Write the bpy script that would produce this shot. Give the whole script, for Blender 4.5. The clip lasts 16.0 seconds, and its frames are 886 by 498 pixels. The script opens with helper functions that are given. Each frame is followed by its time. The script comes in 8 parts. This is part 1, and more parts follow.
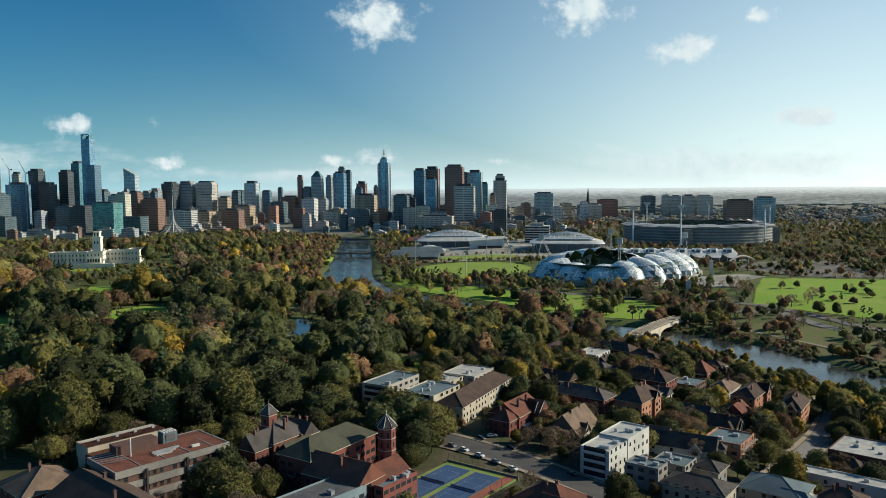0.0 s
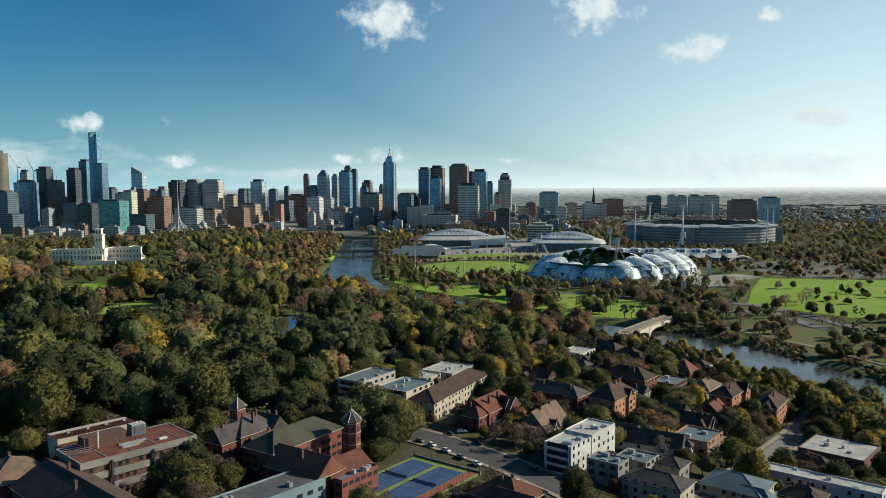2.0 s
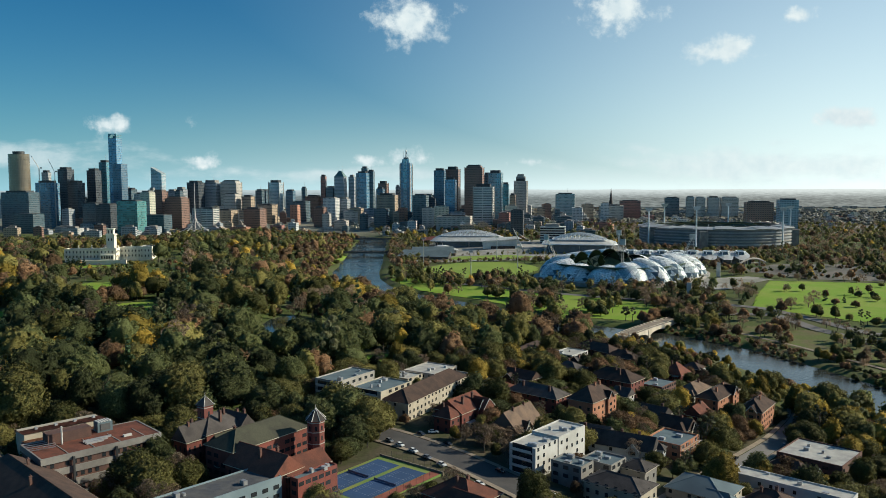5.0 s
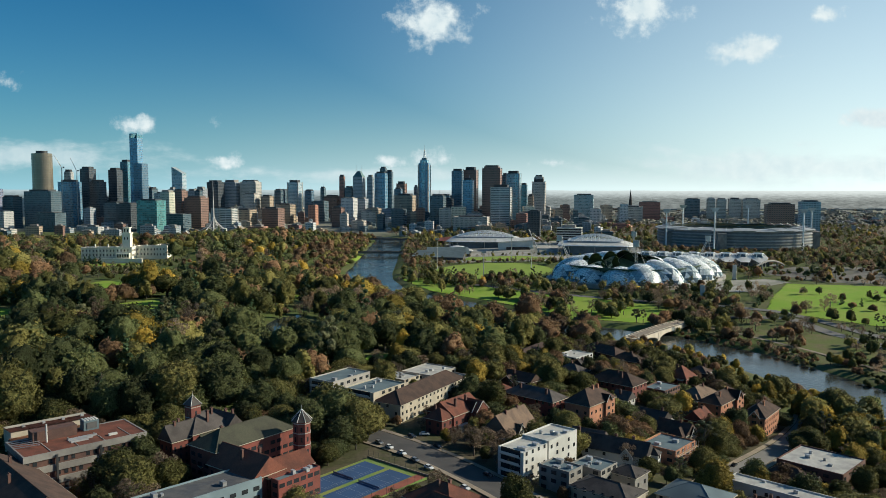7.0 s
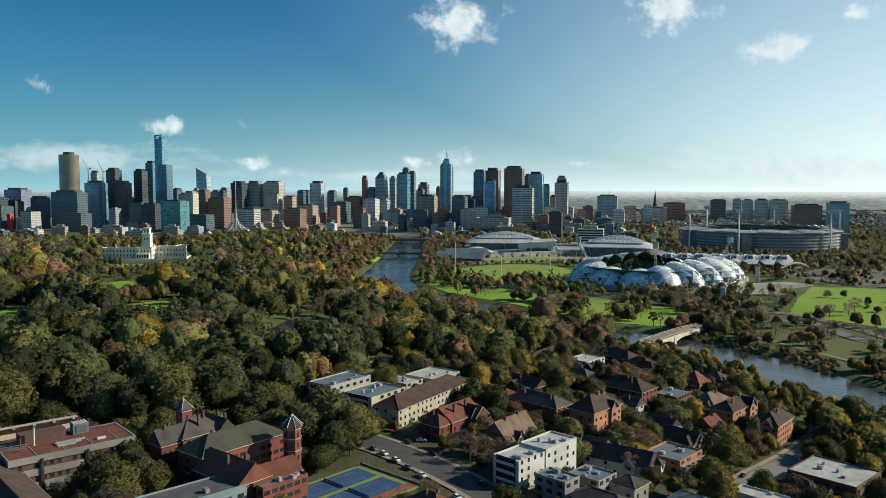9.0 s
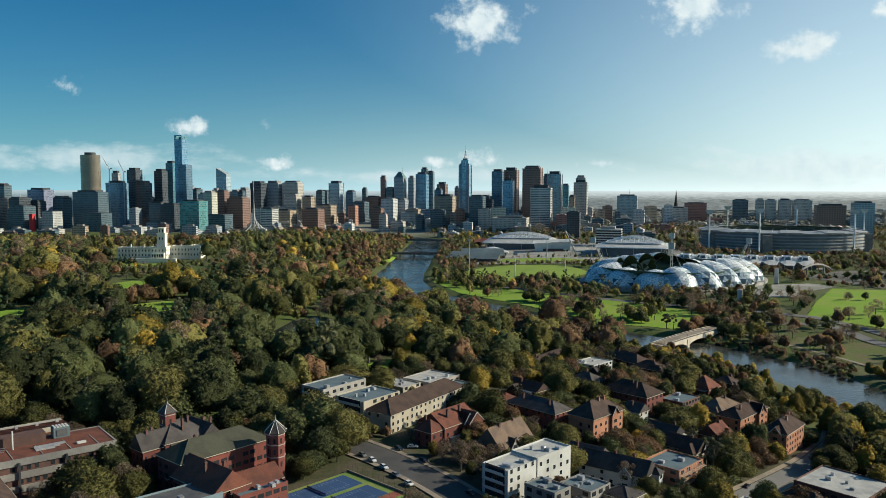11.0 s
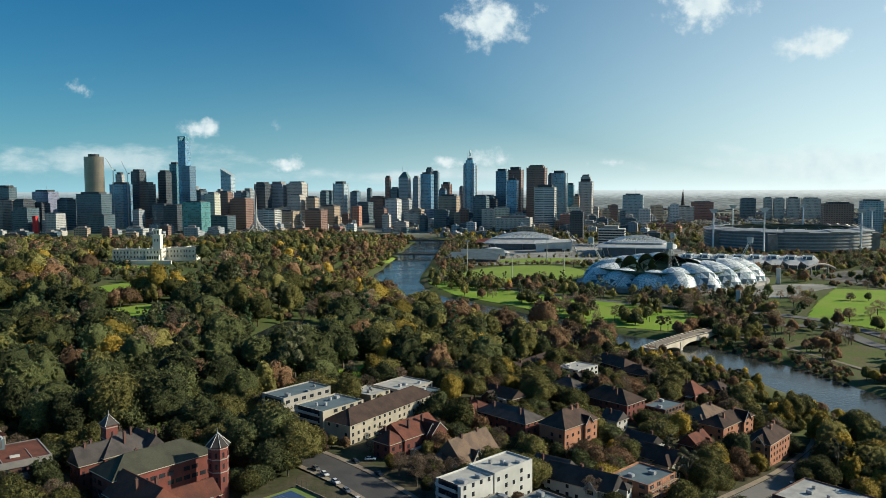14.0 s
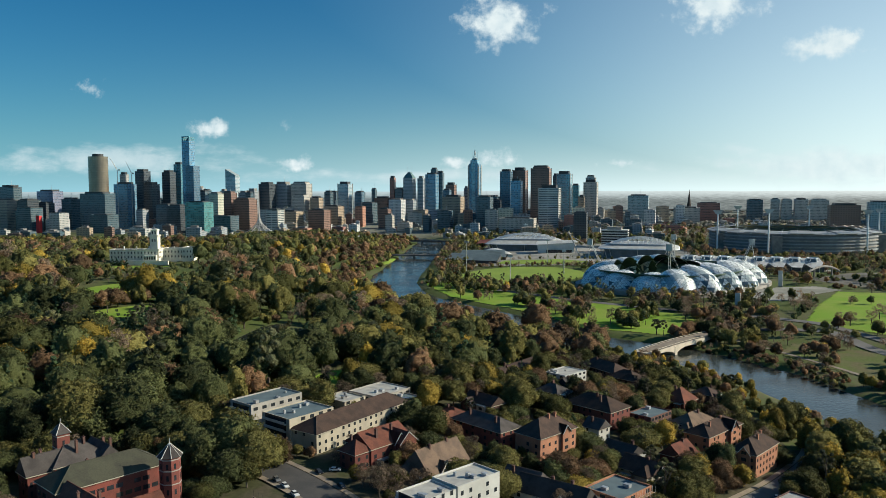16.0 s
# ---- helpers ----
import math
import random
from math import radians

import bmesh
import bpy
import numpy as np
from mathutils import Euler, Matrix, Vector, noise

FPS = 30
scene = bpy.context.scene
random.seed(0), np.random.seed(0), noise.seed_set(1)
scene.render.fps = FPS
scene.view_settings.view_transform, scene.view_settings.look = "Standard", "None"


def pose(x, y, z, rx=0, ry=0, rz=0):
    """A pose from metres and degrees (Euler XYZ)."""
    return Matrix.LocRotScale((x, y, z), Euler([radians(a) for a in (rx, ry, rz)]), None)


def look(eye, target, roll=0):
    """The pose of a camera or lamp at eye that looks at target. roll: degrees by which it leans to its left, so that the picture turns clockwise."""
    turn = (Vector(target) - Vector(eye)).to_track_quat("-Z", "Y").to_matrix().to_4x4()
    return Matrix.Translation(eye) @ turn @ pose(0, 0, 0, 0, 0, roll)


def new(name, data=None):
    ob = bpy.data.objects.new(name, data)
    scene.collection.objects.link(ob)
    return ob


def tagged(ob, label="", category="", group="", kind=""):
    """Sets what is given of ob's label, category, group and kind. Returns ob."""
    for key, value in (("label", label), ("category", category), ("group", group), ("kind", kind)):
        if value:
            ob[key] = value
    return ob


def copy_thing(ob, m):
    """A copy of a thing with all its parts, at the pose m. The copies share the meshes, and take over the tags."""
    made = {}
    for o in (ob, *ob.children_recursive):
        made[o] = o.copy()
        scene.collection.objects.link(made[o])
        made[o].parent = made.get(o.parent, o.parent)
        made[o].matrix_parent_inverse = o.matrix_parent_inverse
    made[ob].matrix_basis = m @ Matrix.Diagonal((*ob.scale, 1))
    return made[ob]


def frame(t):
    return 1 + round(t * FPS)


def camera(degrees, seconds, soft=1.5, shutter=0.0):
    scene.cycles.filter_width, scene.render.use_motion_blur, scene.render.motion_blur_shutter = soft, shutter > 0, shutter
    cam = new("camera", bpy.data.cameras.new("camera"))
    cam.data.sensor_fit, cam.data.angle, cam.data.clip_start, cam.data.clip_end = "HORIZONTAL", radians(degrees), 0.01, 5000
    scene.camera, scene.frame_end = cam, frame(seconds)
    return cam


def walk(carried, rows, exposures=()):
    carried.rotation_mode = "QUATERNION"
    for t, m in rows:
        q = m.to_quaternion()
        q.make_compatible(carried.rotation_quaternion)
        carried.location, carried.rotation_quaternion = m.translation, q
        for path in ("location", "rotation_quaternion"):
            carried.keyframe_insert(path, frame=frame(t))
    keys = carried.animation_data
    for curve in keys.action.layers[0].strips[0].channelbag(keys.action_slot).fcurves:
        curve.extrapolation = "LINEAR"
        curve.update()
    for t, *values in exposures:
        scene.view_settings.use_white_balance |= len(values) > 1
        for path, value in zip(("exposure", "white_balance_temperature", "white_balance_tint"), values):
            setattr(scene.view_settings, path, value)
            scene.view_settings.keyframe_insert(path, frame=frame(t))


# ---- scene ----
cam = camera(59.4, 16.0, soft=0.85)
PATH = [
    (0, (-6.971, 18.093, 137.407), (-6.975, 20.087, 137.247), -0.4),
    (0.5, (-2.781, 16.905, 137.331), (-2.801, 18.899, 137.171), -0.4),
    (1, (1.456, 15.794, 137.257), (1.433, 17.788, 137.095), -0.3),
    (1.5, (5.72, 14.789, 137.175), (5.694, 16.782, 137.013), -0.3),
    (2, (9.941, 13.91, 137.099), (9.912, 15.904, 136.937), -0.2),
    (2.5, (14.065, 13.26, 137.014), (14.03, 15.253, 136.854), -0.2),
    (3, (17.991, 12.931, 136.928), (17.948, 14.924, 136.768), -0.2),
    (3.5, (21.635, 12.97, 136.841), (21.582, 14.963, 136.681), -0.3),
    (4, (25.063, 13.44, 136.756), (25.0, 15.432, 136.596), -0.2),
    (6.5, (40.948, 18.235, 136.087), (40.823, 20.225, 135.931), -0.0),
    (7, (43.899, 19.62, 136.036), (43.759, 21.609, 135.879), 0.1),
    (7.5, (46.689, 21.395, 136.012), (46.532, 23.383, 135.856), 0.0),
    (8, (49.431, 23.489, 135.979), (49.259, 25.475, 135.823), 0.1),
    (8.5, (52.132, 25.8, 135.955), (51.944, 27.785, 135.799), 0.0),
    (9, (54.838, 28.285, 135.936), (54.633, 30.269, 135.781), 0.1),
    (11.5, (68.819, 41.687, 135.585), (68.553, 43.664, 135.43), 0.0),
    (12, (71.773, 44.528, 135.551), (71.507, 46.504, 135.397), -0.1),
    (12.5, (74.764, 47.424, 135.515), (74.494, 49.4, 135.361), -0.1),
    (13, (77.78, 50.41, 135.486), (77.504, 52.385, 135.331), -0.1),
    (13.5, (80.884, 53.432, 135.491), (80.602, 55.406, 135.335), -0.1),
    (14, (84.118, 56.528, 135.526), (83.831, 58.501, 135.371), -0.2),
    (14.5, (87.454, 59.766, 135.555), (87.163, 61.739, 135.402), -0.2),
    (15, (90.846, 63.15, 135.585), (90.549, 65.122, 135.43), -0.2),
    (15.5, (94.246, 66.594, 135.597), (93.943, 68.565, 135.442), -0.3),
    (16, (97.667, 70.066, 135.593), (97.358, 72.036, 135.439), -0.1),
]
walk(cam, [(t, look(eye, target, roll)) for t, eye, target, roll in PATH], exposures=[(0, 0.44, 6450, 6), (16, 0.47, 6400, 6)])

# ---- light: low morning sun from the right, hazy blue sky ----
SUN_AZ, SUN_EL = 76.0, 27.0          # degrees right of +y, above the horizon
sun_way = Vector((math.sin(radians(SUN_AZ)) * math.cos(radians(SUN_EL)),
                  math.cos(radians(SUN_AZ)) * math.cos(radians(SUN_EL)), math.sin(radians(SUN_EL))))
sun = new("sun", bpy.data.lights.new("sun", "SUN"))
sun.data.energy, sun.data.angle, sun.data.color = 4.5, radians(0.6), (1.0, 0.87, 0.68)
sun.matrix_world = look(sun_way * 1000, (0, 0, 0))


class Nodes:
    """Short hand for building a node tree."""
    def __init__(self, tree):
        self.tree = tree
        tree.nodes.clear()

    def add(self, kind, values=None, **props):
        n = self.tree.nodes.new(kind)
        for k, v in props.items():
            setattr(n, k, v)
        for k, v in (values or {}).items():
            if isinstance(v, bpy.types.NodeSocket):
                self.tree.links.new(v, n.inputs[k])
            else:
                n.inputs[k].default_value = v
        return n

    def math(self, op, a, b=0.0, c=0.0, clamp=False):
        return self.add("ShaderNodeMath", {0: a, 1: b, 2: c}, operation=op, use_clamp=clamp).outputs[0]

    def mix(self, fac, a, b, blend="MIX"):
        n = self.add("ShaderNodeMix", {0: fac, 6: a, 7: b}, data_type="RGBA", blend_type=blend)
        return n.outputs[2]

    def ramp(self, fac, lo, hi):
        n = self.add("ShaderNodeMapRange", {0: fac, 1: lo, 2: hi}, interpolation_type="SMOOTHSTEP")
        return n.outputs[0]


world = bpy.data.worlds.new("sky")
scene.world = world
world.use_nodes = True
N = Nodes(world.node_tree)
sky = N.add("ShaderNodeTexSky", sky_type="NISHITA", sun_disc=False, sun_elevation=radians(SUN_EL),
            sun_rotation=radians(SUN_AZ), altitude=50, air_density=1.0, dust_density=1.2, ozone_density=2.2)
way = N.add("ShaderNodeTexCoord").outputs["Generated"]
sep = N.add("ShaderNodeSeparateXYZ", {0: way})
front = N.math("MAXIMUM", sep.outputs[1], 0.08)
flat = N.add("ShaderNodeCombineXYZ", {0: N.math("DIVIDE", sep.outputs[0], front), 1: N.math("DIVIDE", sep.outputs[2], front)}).outputs[0]
wisp = N.add("ShaderNodeTexNoise", {"Vector": flat, "Scale": 30.0, "Detail": 7.0, "Roughness": 0.62})
stretch = N.add("ShaderNodeVectorMath", {0: flat, 1: (1.0, 2.6, 1.0)}, operation="MULTIPLY").outputs[0]
broad = N.add("ShaderNodeTexNoise", {"Vector": stretch, "Scale": 11.0, "Detail": 5.0, "Roughness": 0.6})


def cloud(cx, cy, rx, ry, strength):
    off = N.add("ShaderNodeVectorMath", {0: flat, 1: (cx, cy, 0)}, operation="SUBTRACT").outputs[0]
    off = N.add("ShaderNodeVectorMath", {0: off, 1: (1 / rx, 1 / ry, 0)}, operation="MULTIPLY").outputs[0]
    far = N.add("ShaderNodeVectorMath", {0: off}, operation="LENGTH").outputs[1]
    return N.math("MULTIPLY", N.math("SUBTRACT", 1.0, far), strength)


cover = None
for c in ((-0.0844, 0.209, 0.062, 0.042, 1.0), (0.173, 0.222, 0.062, 0.034, 1.1), (0.300, 0.167, 0.060, 0.020, 1.0),
          (0.322, 0.174, 0.034, 0.020, 1.0), (0.4601, 0.0855, 0.056, 0.017, 1.3), (-0.4799, 0.083, 0.036, 0.019, 0.9),
          (-0.3695, 0.084, 0.022, 0.012, 0.6), (-0.3555, 0.033, 0.042, 0.013, 0.8), (0.4046, 0.211, 0.026, 0.012, 0.7),
          (-0.6442, 0.139, 0.030, 0.012, 0.5), (-0.1393, 0.0345, 0.026, 0.011, 0.9), (-0.0844, 0.036, 0.036, 0.015, 0.9),
          (0.0671, 0.032, 0.036, 0.007, 0.6)):
    one = cloud(*c)
    cover = one if cover is None else N.math("MAXIMUM", cover, one)
puff = N.math("ADD", cover, N.math("MULTIPLY", N.math("SUBTRACT", wisp.outputs[0], 0.5), 2.6))
puff = N.ramp(puff, 0.08, 0.95)
bank = None
for c in ((-0.62, 0.040, 0.26, 0.026, 1.0), (0.36, 0.026, 0.30, 0.034, 1.0), (-0.2, 0.018, 0.3, 0.012, 0.7)):
    one = cloud(*c)
    bank = one if bank is None else N.math("MAXIMUM", bank, one)
bank = N.math("ADD", bank, N.math("MULTIPLY", N.math("SUBTRACT", broad.outputs[0], 0.5), 2.2))
bank = N.math("MULTIPLY", N.ramp(bank, 0.1, 0.9), 0.62)
ahead = N.math("GREATER_THAN", sep.outputs[1], 0.1)
mass = N.math("MULTIPLY", N.math("MAXIMUM", puff, bank), ahead)
tone = N.add("ShaderNodeTexNoise", {"Vector": flat, "Scale": 60.0, "Detail": 4.0})
white = N.mix(tone.outputs[0], (4.6, 5.8, 6.5, 1), (8.2, 8.5, 8.4, 1))
# thicker air towards the horizon, brightest on the sun's side
up = N.math("MAXIMUM", sep.outputs[2], 0.0)
sunny = N.add("ShaderNodeVectorMath", {0: way, 1: (math.sin(radians(SUN_AZ)), math.cos(radians(SUN_AZ)), 0)}, operation="DOT_PRODUCT").outputs[1]
sunny = N.ramp(sunny, -0.45, 0.75)
low = N.math("POWER", 2.718, N.math("MULTIPLY", up, -14.0))
glare = N.math("MULTIPLY", N.math("POWER", 2.718, N.math("MULTIPLY", up, -3.8)), N.math("POWER", sunny, 1.6))
deep = N.add("ShaderNodeVectorMath", {0: sky.outputs[0], 1: (0.074, 0.45, 0.69)}, operation="MULTIPLY").outputs[0]
hazy = N.mix(sunny, (3.1, 5.8, 6.8, 1), (9.4, 10.4, 10.2, 1))
air = N.mix(N.math("MAXIMUM", N.math("MULTIPLY", low, 0.85), N.math("MULTIPLY", glare, 0.95)), deep, hazy)
colour = N.mix(mass, air, white)
back = N.add("ShaderNodeBackground", {"Color": colour, "Strength": 0.085})
N.tree.links.new(back.outputs[0], N.add("ShaderNodeOutputWorld").inputs[0])


# ---- materials ----
def material(name, base, rough=0.8, metal=0.0, second=None, grain=1.0, big=0.05, spread=0.25, bump=0.3, per_object=0.0, per_island=0.0, spec=0.5):
    """A surface of one paint with grain and wear at two scales. grain, big: noise scales per metre."""
    m = bpy.data.materials.new(name)
    m.use_nodes = True
    n = Nodes(m.node_tree)
    pos = n.add("ShaderNodeNewGeometry").outputs["Position"]
    fine = n.add("ShaderNodeTexNoise", {"Vector": pos, "Scale": grain, "Detail": 4.0}).outputs[0]
    wide = n.add("ShaderNodeTexNoise", {"Vector": pos, "Scale": big, "Detail": 3.0}).outputs[0]
    base = (*base, 1)
    other = (*second, 1) if second else tuple(c * 0.6 for c in base[:3]) + (1,)
    col = n.mix(n.ramp(wide, 0.35, 0.68), base, other)
    dark = n.math("MULTIPLY_ADD", n.math("SUBTRACT", fine, 0.5), 2 * spread, 1.0)
    if per_object:
        r = n.add("ShaderNodeObjectInfo").outputs["Random"]
        dark = n.math("MULTIPLY", dark, n.math("MULTIPLY_ADD", n.math("SUBTRACT", r, 0.5), 2 * per_object, 1.0))
    if per_island:
        r = n.add("ShaderNodeNewGeometry").outputs["Random Per Island"]
        dark = n.math("MULTIPLY", dark, n.math("MULTIPLY_ADD", n.math("SUBTRACT", r, 0.5), 2 * per_island, 1.0))
    col = n.add("ShaderNodeVectorMath", {0: col, 1: dark}, operation="MULTIPLY")
    n.tree.links.new(dark, col.inputs[1])
    bs = n.add("ShaderNodeBsdfPrincipled", {"Base Color": col.outputs[0], "Roughness": rough, "Metallic": metal, "Specular IOR Level": spec})
    if bump:
        b = n.add("ShaderNodeBump", {"Height": fine, "Strength": bump, "Distance": 0.3 / max(grain, 0.05)})
        n.tree.links.new(b.outputs[0], bs.inputs["Normal"])
    n.tree.links.new(bs.outputs[0], n.add("ShaderNodeOutputMaterial").inputs[0])
    return m


def facade(name, wall, glass, floor=3.8, bay=3.0, frac_v=0.5, frac_h=0.75, rough=0.15, tint=0.55):
    """A distant tower's curtain wall: storeys and bays of glass between bands of wall, panes of uneven tone."""
    m = bpy.data.materials.new(name)
    m.use_nodes = True
    n = Nodes(m.node_tree)
    co = n.add("ShaderNodeTexCoord").outputs["Object"]
    nor = n.add("ShaderNodeTexCoord").outputs["Normal"]
    s, sn = n.add("ShaderNodeSeparateXYZ", {0: co}), n.add("ShaderNodeSeparateXYZ", {0: nor})
    along = n.math("ADD", n.math("MULTIPLY", s.outputs[0], n.math("ABSOLUTE", sn.outputs[1])),
                   n.math("MULTIPLY", s.outputs[1], n.math("ABSOLUTE", sn.outputs[0])))
    floor, bay = floor * 1.45, bay * 1.3
    u, v = n.math("DIVIDE", along, bay), n.math("DIVIDE", s.outputs[2], floor)
    in_u = n.math("LESS_THAN", n.math("FRACT", u), frac_h)
    in_v = n.math("LESS_THAN", n.math("FRACT", v), frac_v)
    up = n.math("LESS_THAN", n.math("ABSOLUTE", sn.outputs[2]), 0.5)
    pane = n.math("MULTIPLY", n.math("MULTIPLY", in_u, in_v), up)
    cell = n.add("ShaderNodeCombineXYZ", {0: n.math("FLOOR", u), 1: n.math("FLOOR", v), 2: sn.outputs[1]}).outputs[0]
    r = n.add("ShaderNodeTexWhiteNoise", {"Vector": cell}).outputs[0]
    wide = n.add("ShaderNodeTexNoise", {"Vector": co, "Scale": 0.02, "Detail": 3.0}).outputs[0]
    g = n.add("ShaderNodeVectorMath", {0: tuple(c * k + 0.012 for c, k in zip(glass, (1.7, 2.1, 2.1)))}, operation="SCALE")
    n.tree.links.new(n.math("MULTIPLY_ADD", n.math("SUBTRACT", r, 0.5), 2 * tint, 1.0), g.inputs["Scale"])
    wall, glass = tuple(min(0.7, c * 1.25 + 0.01) for c in wall), glass
    w = n.mix(n.ramp(wide, 0.35, 0.7), (*wall, 1), tuple(c * 0.78 for c in wall) + (1,))
    col = n.mix(pane, w, g.outputs[0])
    ro = n.math("MULTIPLY_ADD", pane, rough - 0.7, 0.7)
    bs = n.add("ShaderNodeBsdfPrincipled", {"Base Color": col, "Roughness": ro, "Metallic": n.math("MULTIPLY", pane, 0.35), "Specular IOR Level": 0.8})
    n.tree.links.new(bs.outputs[0], n.add("ShaderNodeOutputMaterial").inputs[0])
    return m


def foliage(name, a, b, cell=0.0, trans=0.25):
    """Leaves: tone by leaf, by tree and by patch, shade painted between clumps, a little light coming through. cell:
    metres of a crown in joined woodland.
    """
    m = bpy.data.materials.new(name)
    m.use_nodes = True
    n = Nodes(m.node_tree)
    geo = n.add("ShaderNodeNewGeometry")
    if cell:
        tree = n.add("ShaderNodeAttribute", attribute_name="tone").outputs["Fac"]
    else:
        tree = n.add("ShaderNodeObjectInfo").outputs["Random"]
    leaf = geo.outputs["Random Per Island"]
    fine = n.add("ShaderNodeTexNoise", {"Vector": geo.outputs["Position"], "Scale": 0.75, "Detail": 5.0, "Roughness": 0.7}).outputs[0]
    # noise darkens the base colour to mimic shade between leaf clumps
    gap_shade = n.ramp(n.add("ShaderNodeTexNoise", {"Vector": geo.outputs["Position"], "Scale": 1.5, "Detail": 4.0, "Roughness": 0.75}).outputs[0], 0.34, 0.62)
    col = n.mix(n.math("MULTIPLY_ADD", fine, 0.3, n.math("MULTIPLY", tree, 0.8), clamp=True), (*a, 1), (*b, 1))
    k = n.math("MULTIPLY", n.math("MULTIPLY_ADD", leaf, 0.5, 0.75), n.math("MULTIPLY_ADD", tree, 0.7, 0.65))
    k = n.math("MULTIPLY", k, n.math("MULTIPLY_ADD", gap_shade, 0.6, 0.62))
    sc = n.add("ShaderNodeVectorMath", {0: col}, operation="SCALE")
    n.tree.links.new(k, sc.inputs["Scale"])
    bs = n.add("ShaderNodeBsdfPrincipled", {"Base Color": sc.outputs[0], "Roughness": 0.8, "Specular IOR Level": 0.15})
    bp = n.add("ShaderNodeBump", {"Height": n.math("ADD", fine, gap_shade), "Strength": 0.8, "Distance": 0.9})
    n.tree.links.new(bp.outputs[0], bs.inputs["Normal"])
    tr = n.add("ShaderNodeBsdfTranslucent", {"Color": sc.outputs[0]})
    mixed = n.add("ShaderNodeMixShader", {0: trans, 1: bs.outputs[0], 2: tr.outputs[0]})
    n.tree.links.new(mixed.outputs[0], n.add("ShaderNodeOutputMaterial").inputs[0])
    return m


def ground_material():
    m = bpy.data.materials.new("ground_soil_and_grass")
    m.use_nodes = True
    n = Nodes(m.node_tree)
    pos = n.add("ShaderNodeNewGeometry").outputs["Position"]
    a = n.add("ShaderNodeTexNoise", {"Vector": pos, "Scale": 0.012, "Detail": 6.0, "Roughness": 0.6}).outputs[0]
    b = n.add("ShaderNodeTexNoise", {"Vector": pos, "Scale": 0.5, "Detail": 5.0}).outputs[0]
    col = n.mix(n.ramp(a, 0.4, 0.62), (0.070, 0.092, 0.026, 1), (0.105, 0.100, 0.055, 1))
    col = n.mix(n.ramp(b, 0.4, 0.75), col, (0.085, 0.125, 0.030, 1))
    # town ground begins out here, its colour also paled to suggest haze
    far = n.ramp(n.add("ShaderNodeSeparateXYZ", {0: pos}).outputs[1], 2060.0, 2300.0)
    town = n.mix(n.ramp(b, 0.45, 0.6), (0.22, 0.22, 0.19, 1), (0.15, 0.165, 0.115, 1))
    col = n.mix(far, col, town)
    bs = n.add("ShaderNodeBsdfPrincipled", {"Base Color": col, "Roughness": 0.95, "Specular IOR Level": 0.15})
    bp = n.add("ShaderNodeBump", {"Height": b, "Strength": 0.5, "Distance": 0.6})
    n.tree.links.new(bp.outputs[0], bs.inputs["Normal"])
    n.tree.links.new(bs.outputs[0], n.add("ShaderNodeOutputMaterial").inputs[0])
    return m


def water_material():
    m = bpy.data.materials.new("river_water")
    m.use_nodes = True
    n = Nodes(m.node_tree)
    pos = n.add("ShaderNodeNewGeometry").outputs["Position"]
    a = n.add("ShaderNodeTexNoise", {"Vector": pos, "Scale": 0.35, "Detail": 4.0}).outputs[0]
    b = n.add("ShaderNodeTexNoise", {"Vector": pos, "Scale": 0.02, "Detail": 3.0}).outputs[0]
    col = n.mix(n.ramp(b, 0.4, 0.65), (0.028, 0.036, 0.034, 1), (0.046, 0.046, 0.036, 1))
    bs = n.add("ShaderNodeBsdfPrincipled", {"Base Color": col, "Roughness": n.math("MULTIPLY_ADD", n.ramp(b, 0.45, 0.6), 0.14, 0.08), "IOR": 1.33})
    bp = n.add("ShaderNodeBump", {"Height": a, "Strength": 0.3, "Distance": 0.5})
    n.tree.links.new(bp.outputs[0], bs.inputs["Normal"])
    n.tree.links.new(bs.outputs[0], n.add("ShaderNodeOutputMaterial").inputs[0])
    return m


M_GROUND, M_WATER = ground_material(), water_material()
M_LAWN = material("mown_lawn", (0.17, 0.29, 0.035), 0.95, second=(0.22, 0.29, 0.055), grain=0.6, big=0.03, spread=0.2, bump=0.2, spec=0.1)
M_VERGE = material("rough_verge", (0.105, 0.135, 0.042), 0.95, second=(0.135, 0.120, 0.066), grain=0.5, big=0.05, spread=0.3, bump=0.2, spec=0.1)
M_OVAL = material("oval_turf", (0.22, 0.30, 0.06), 0.95, second=(0.19, 0.27, 0.055), grain=0.3, big=0.02, spread=0.12, bump=0.1, spec=0.1)
M_ASPHALT = material("asphalt", (0.043, 0.043, 0.045), 0.9, second=(0.064, 0.062, 0.060), grain=1.5, big=0.1, spread=0.2, bump=0.2)
M_WORN = material("worn_asphalt", (0.14, 0.138, 0.132), 0.9, second=(0.105, 0.103, 0.10), grain=1.0, big=0.06, spread=0.2, bump=0.1)
M_PATH = material("gravel_path", (0.24, 0.20, 0.15), 0.95, second=(0.18, 0.15, 0.12), grain=1.2, big=0.15)
M_CONCRETE = material("concrete", (0.25, 0.24, 0.22), 0.88, second=(0.17, 0.165, 0.155), grain=0.8, big=0.1)
M_PALECONC = material("pale_concrete", (0.36, 0.34, 0.31), 0.85, second=(0.26, 0.25, 0.225), grain=0.8, big=0.1)
M_WHITE = material("white_paint", (0.540, 0.540, 0.513), 0.6, second=(0.432, 0.432, 0.405), grain=0.7, big=0.12, spread=0.08, bump=0.05)
M_BRIGHT = material("bright_white_metal", (0.80, 0.81, 0.80), 0.45, second=(0.72, 0.74, 0.74), grain=0.4, big=0.06, spread=0.06, bump=0)
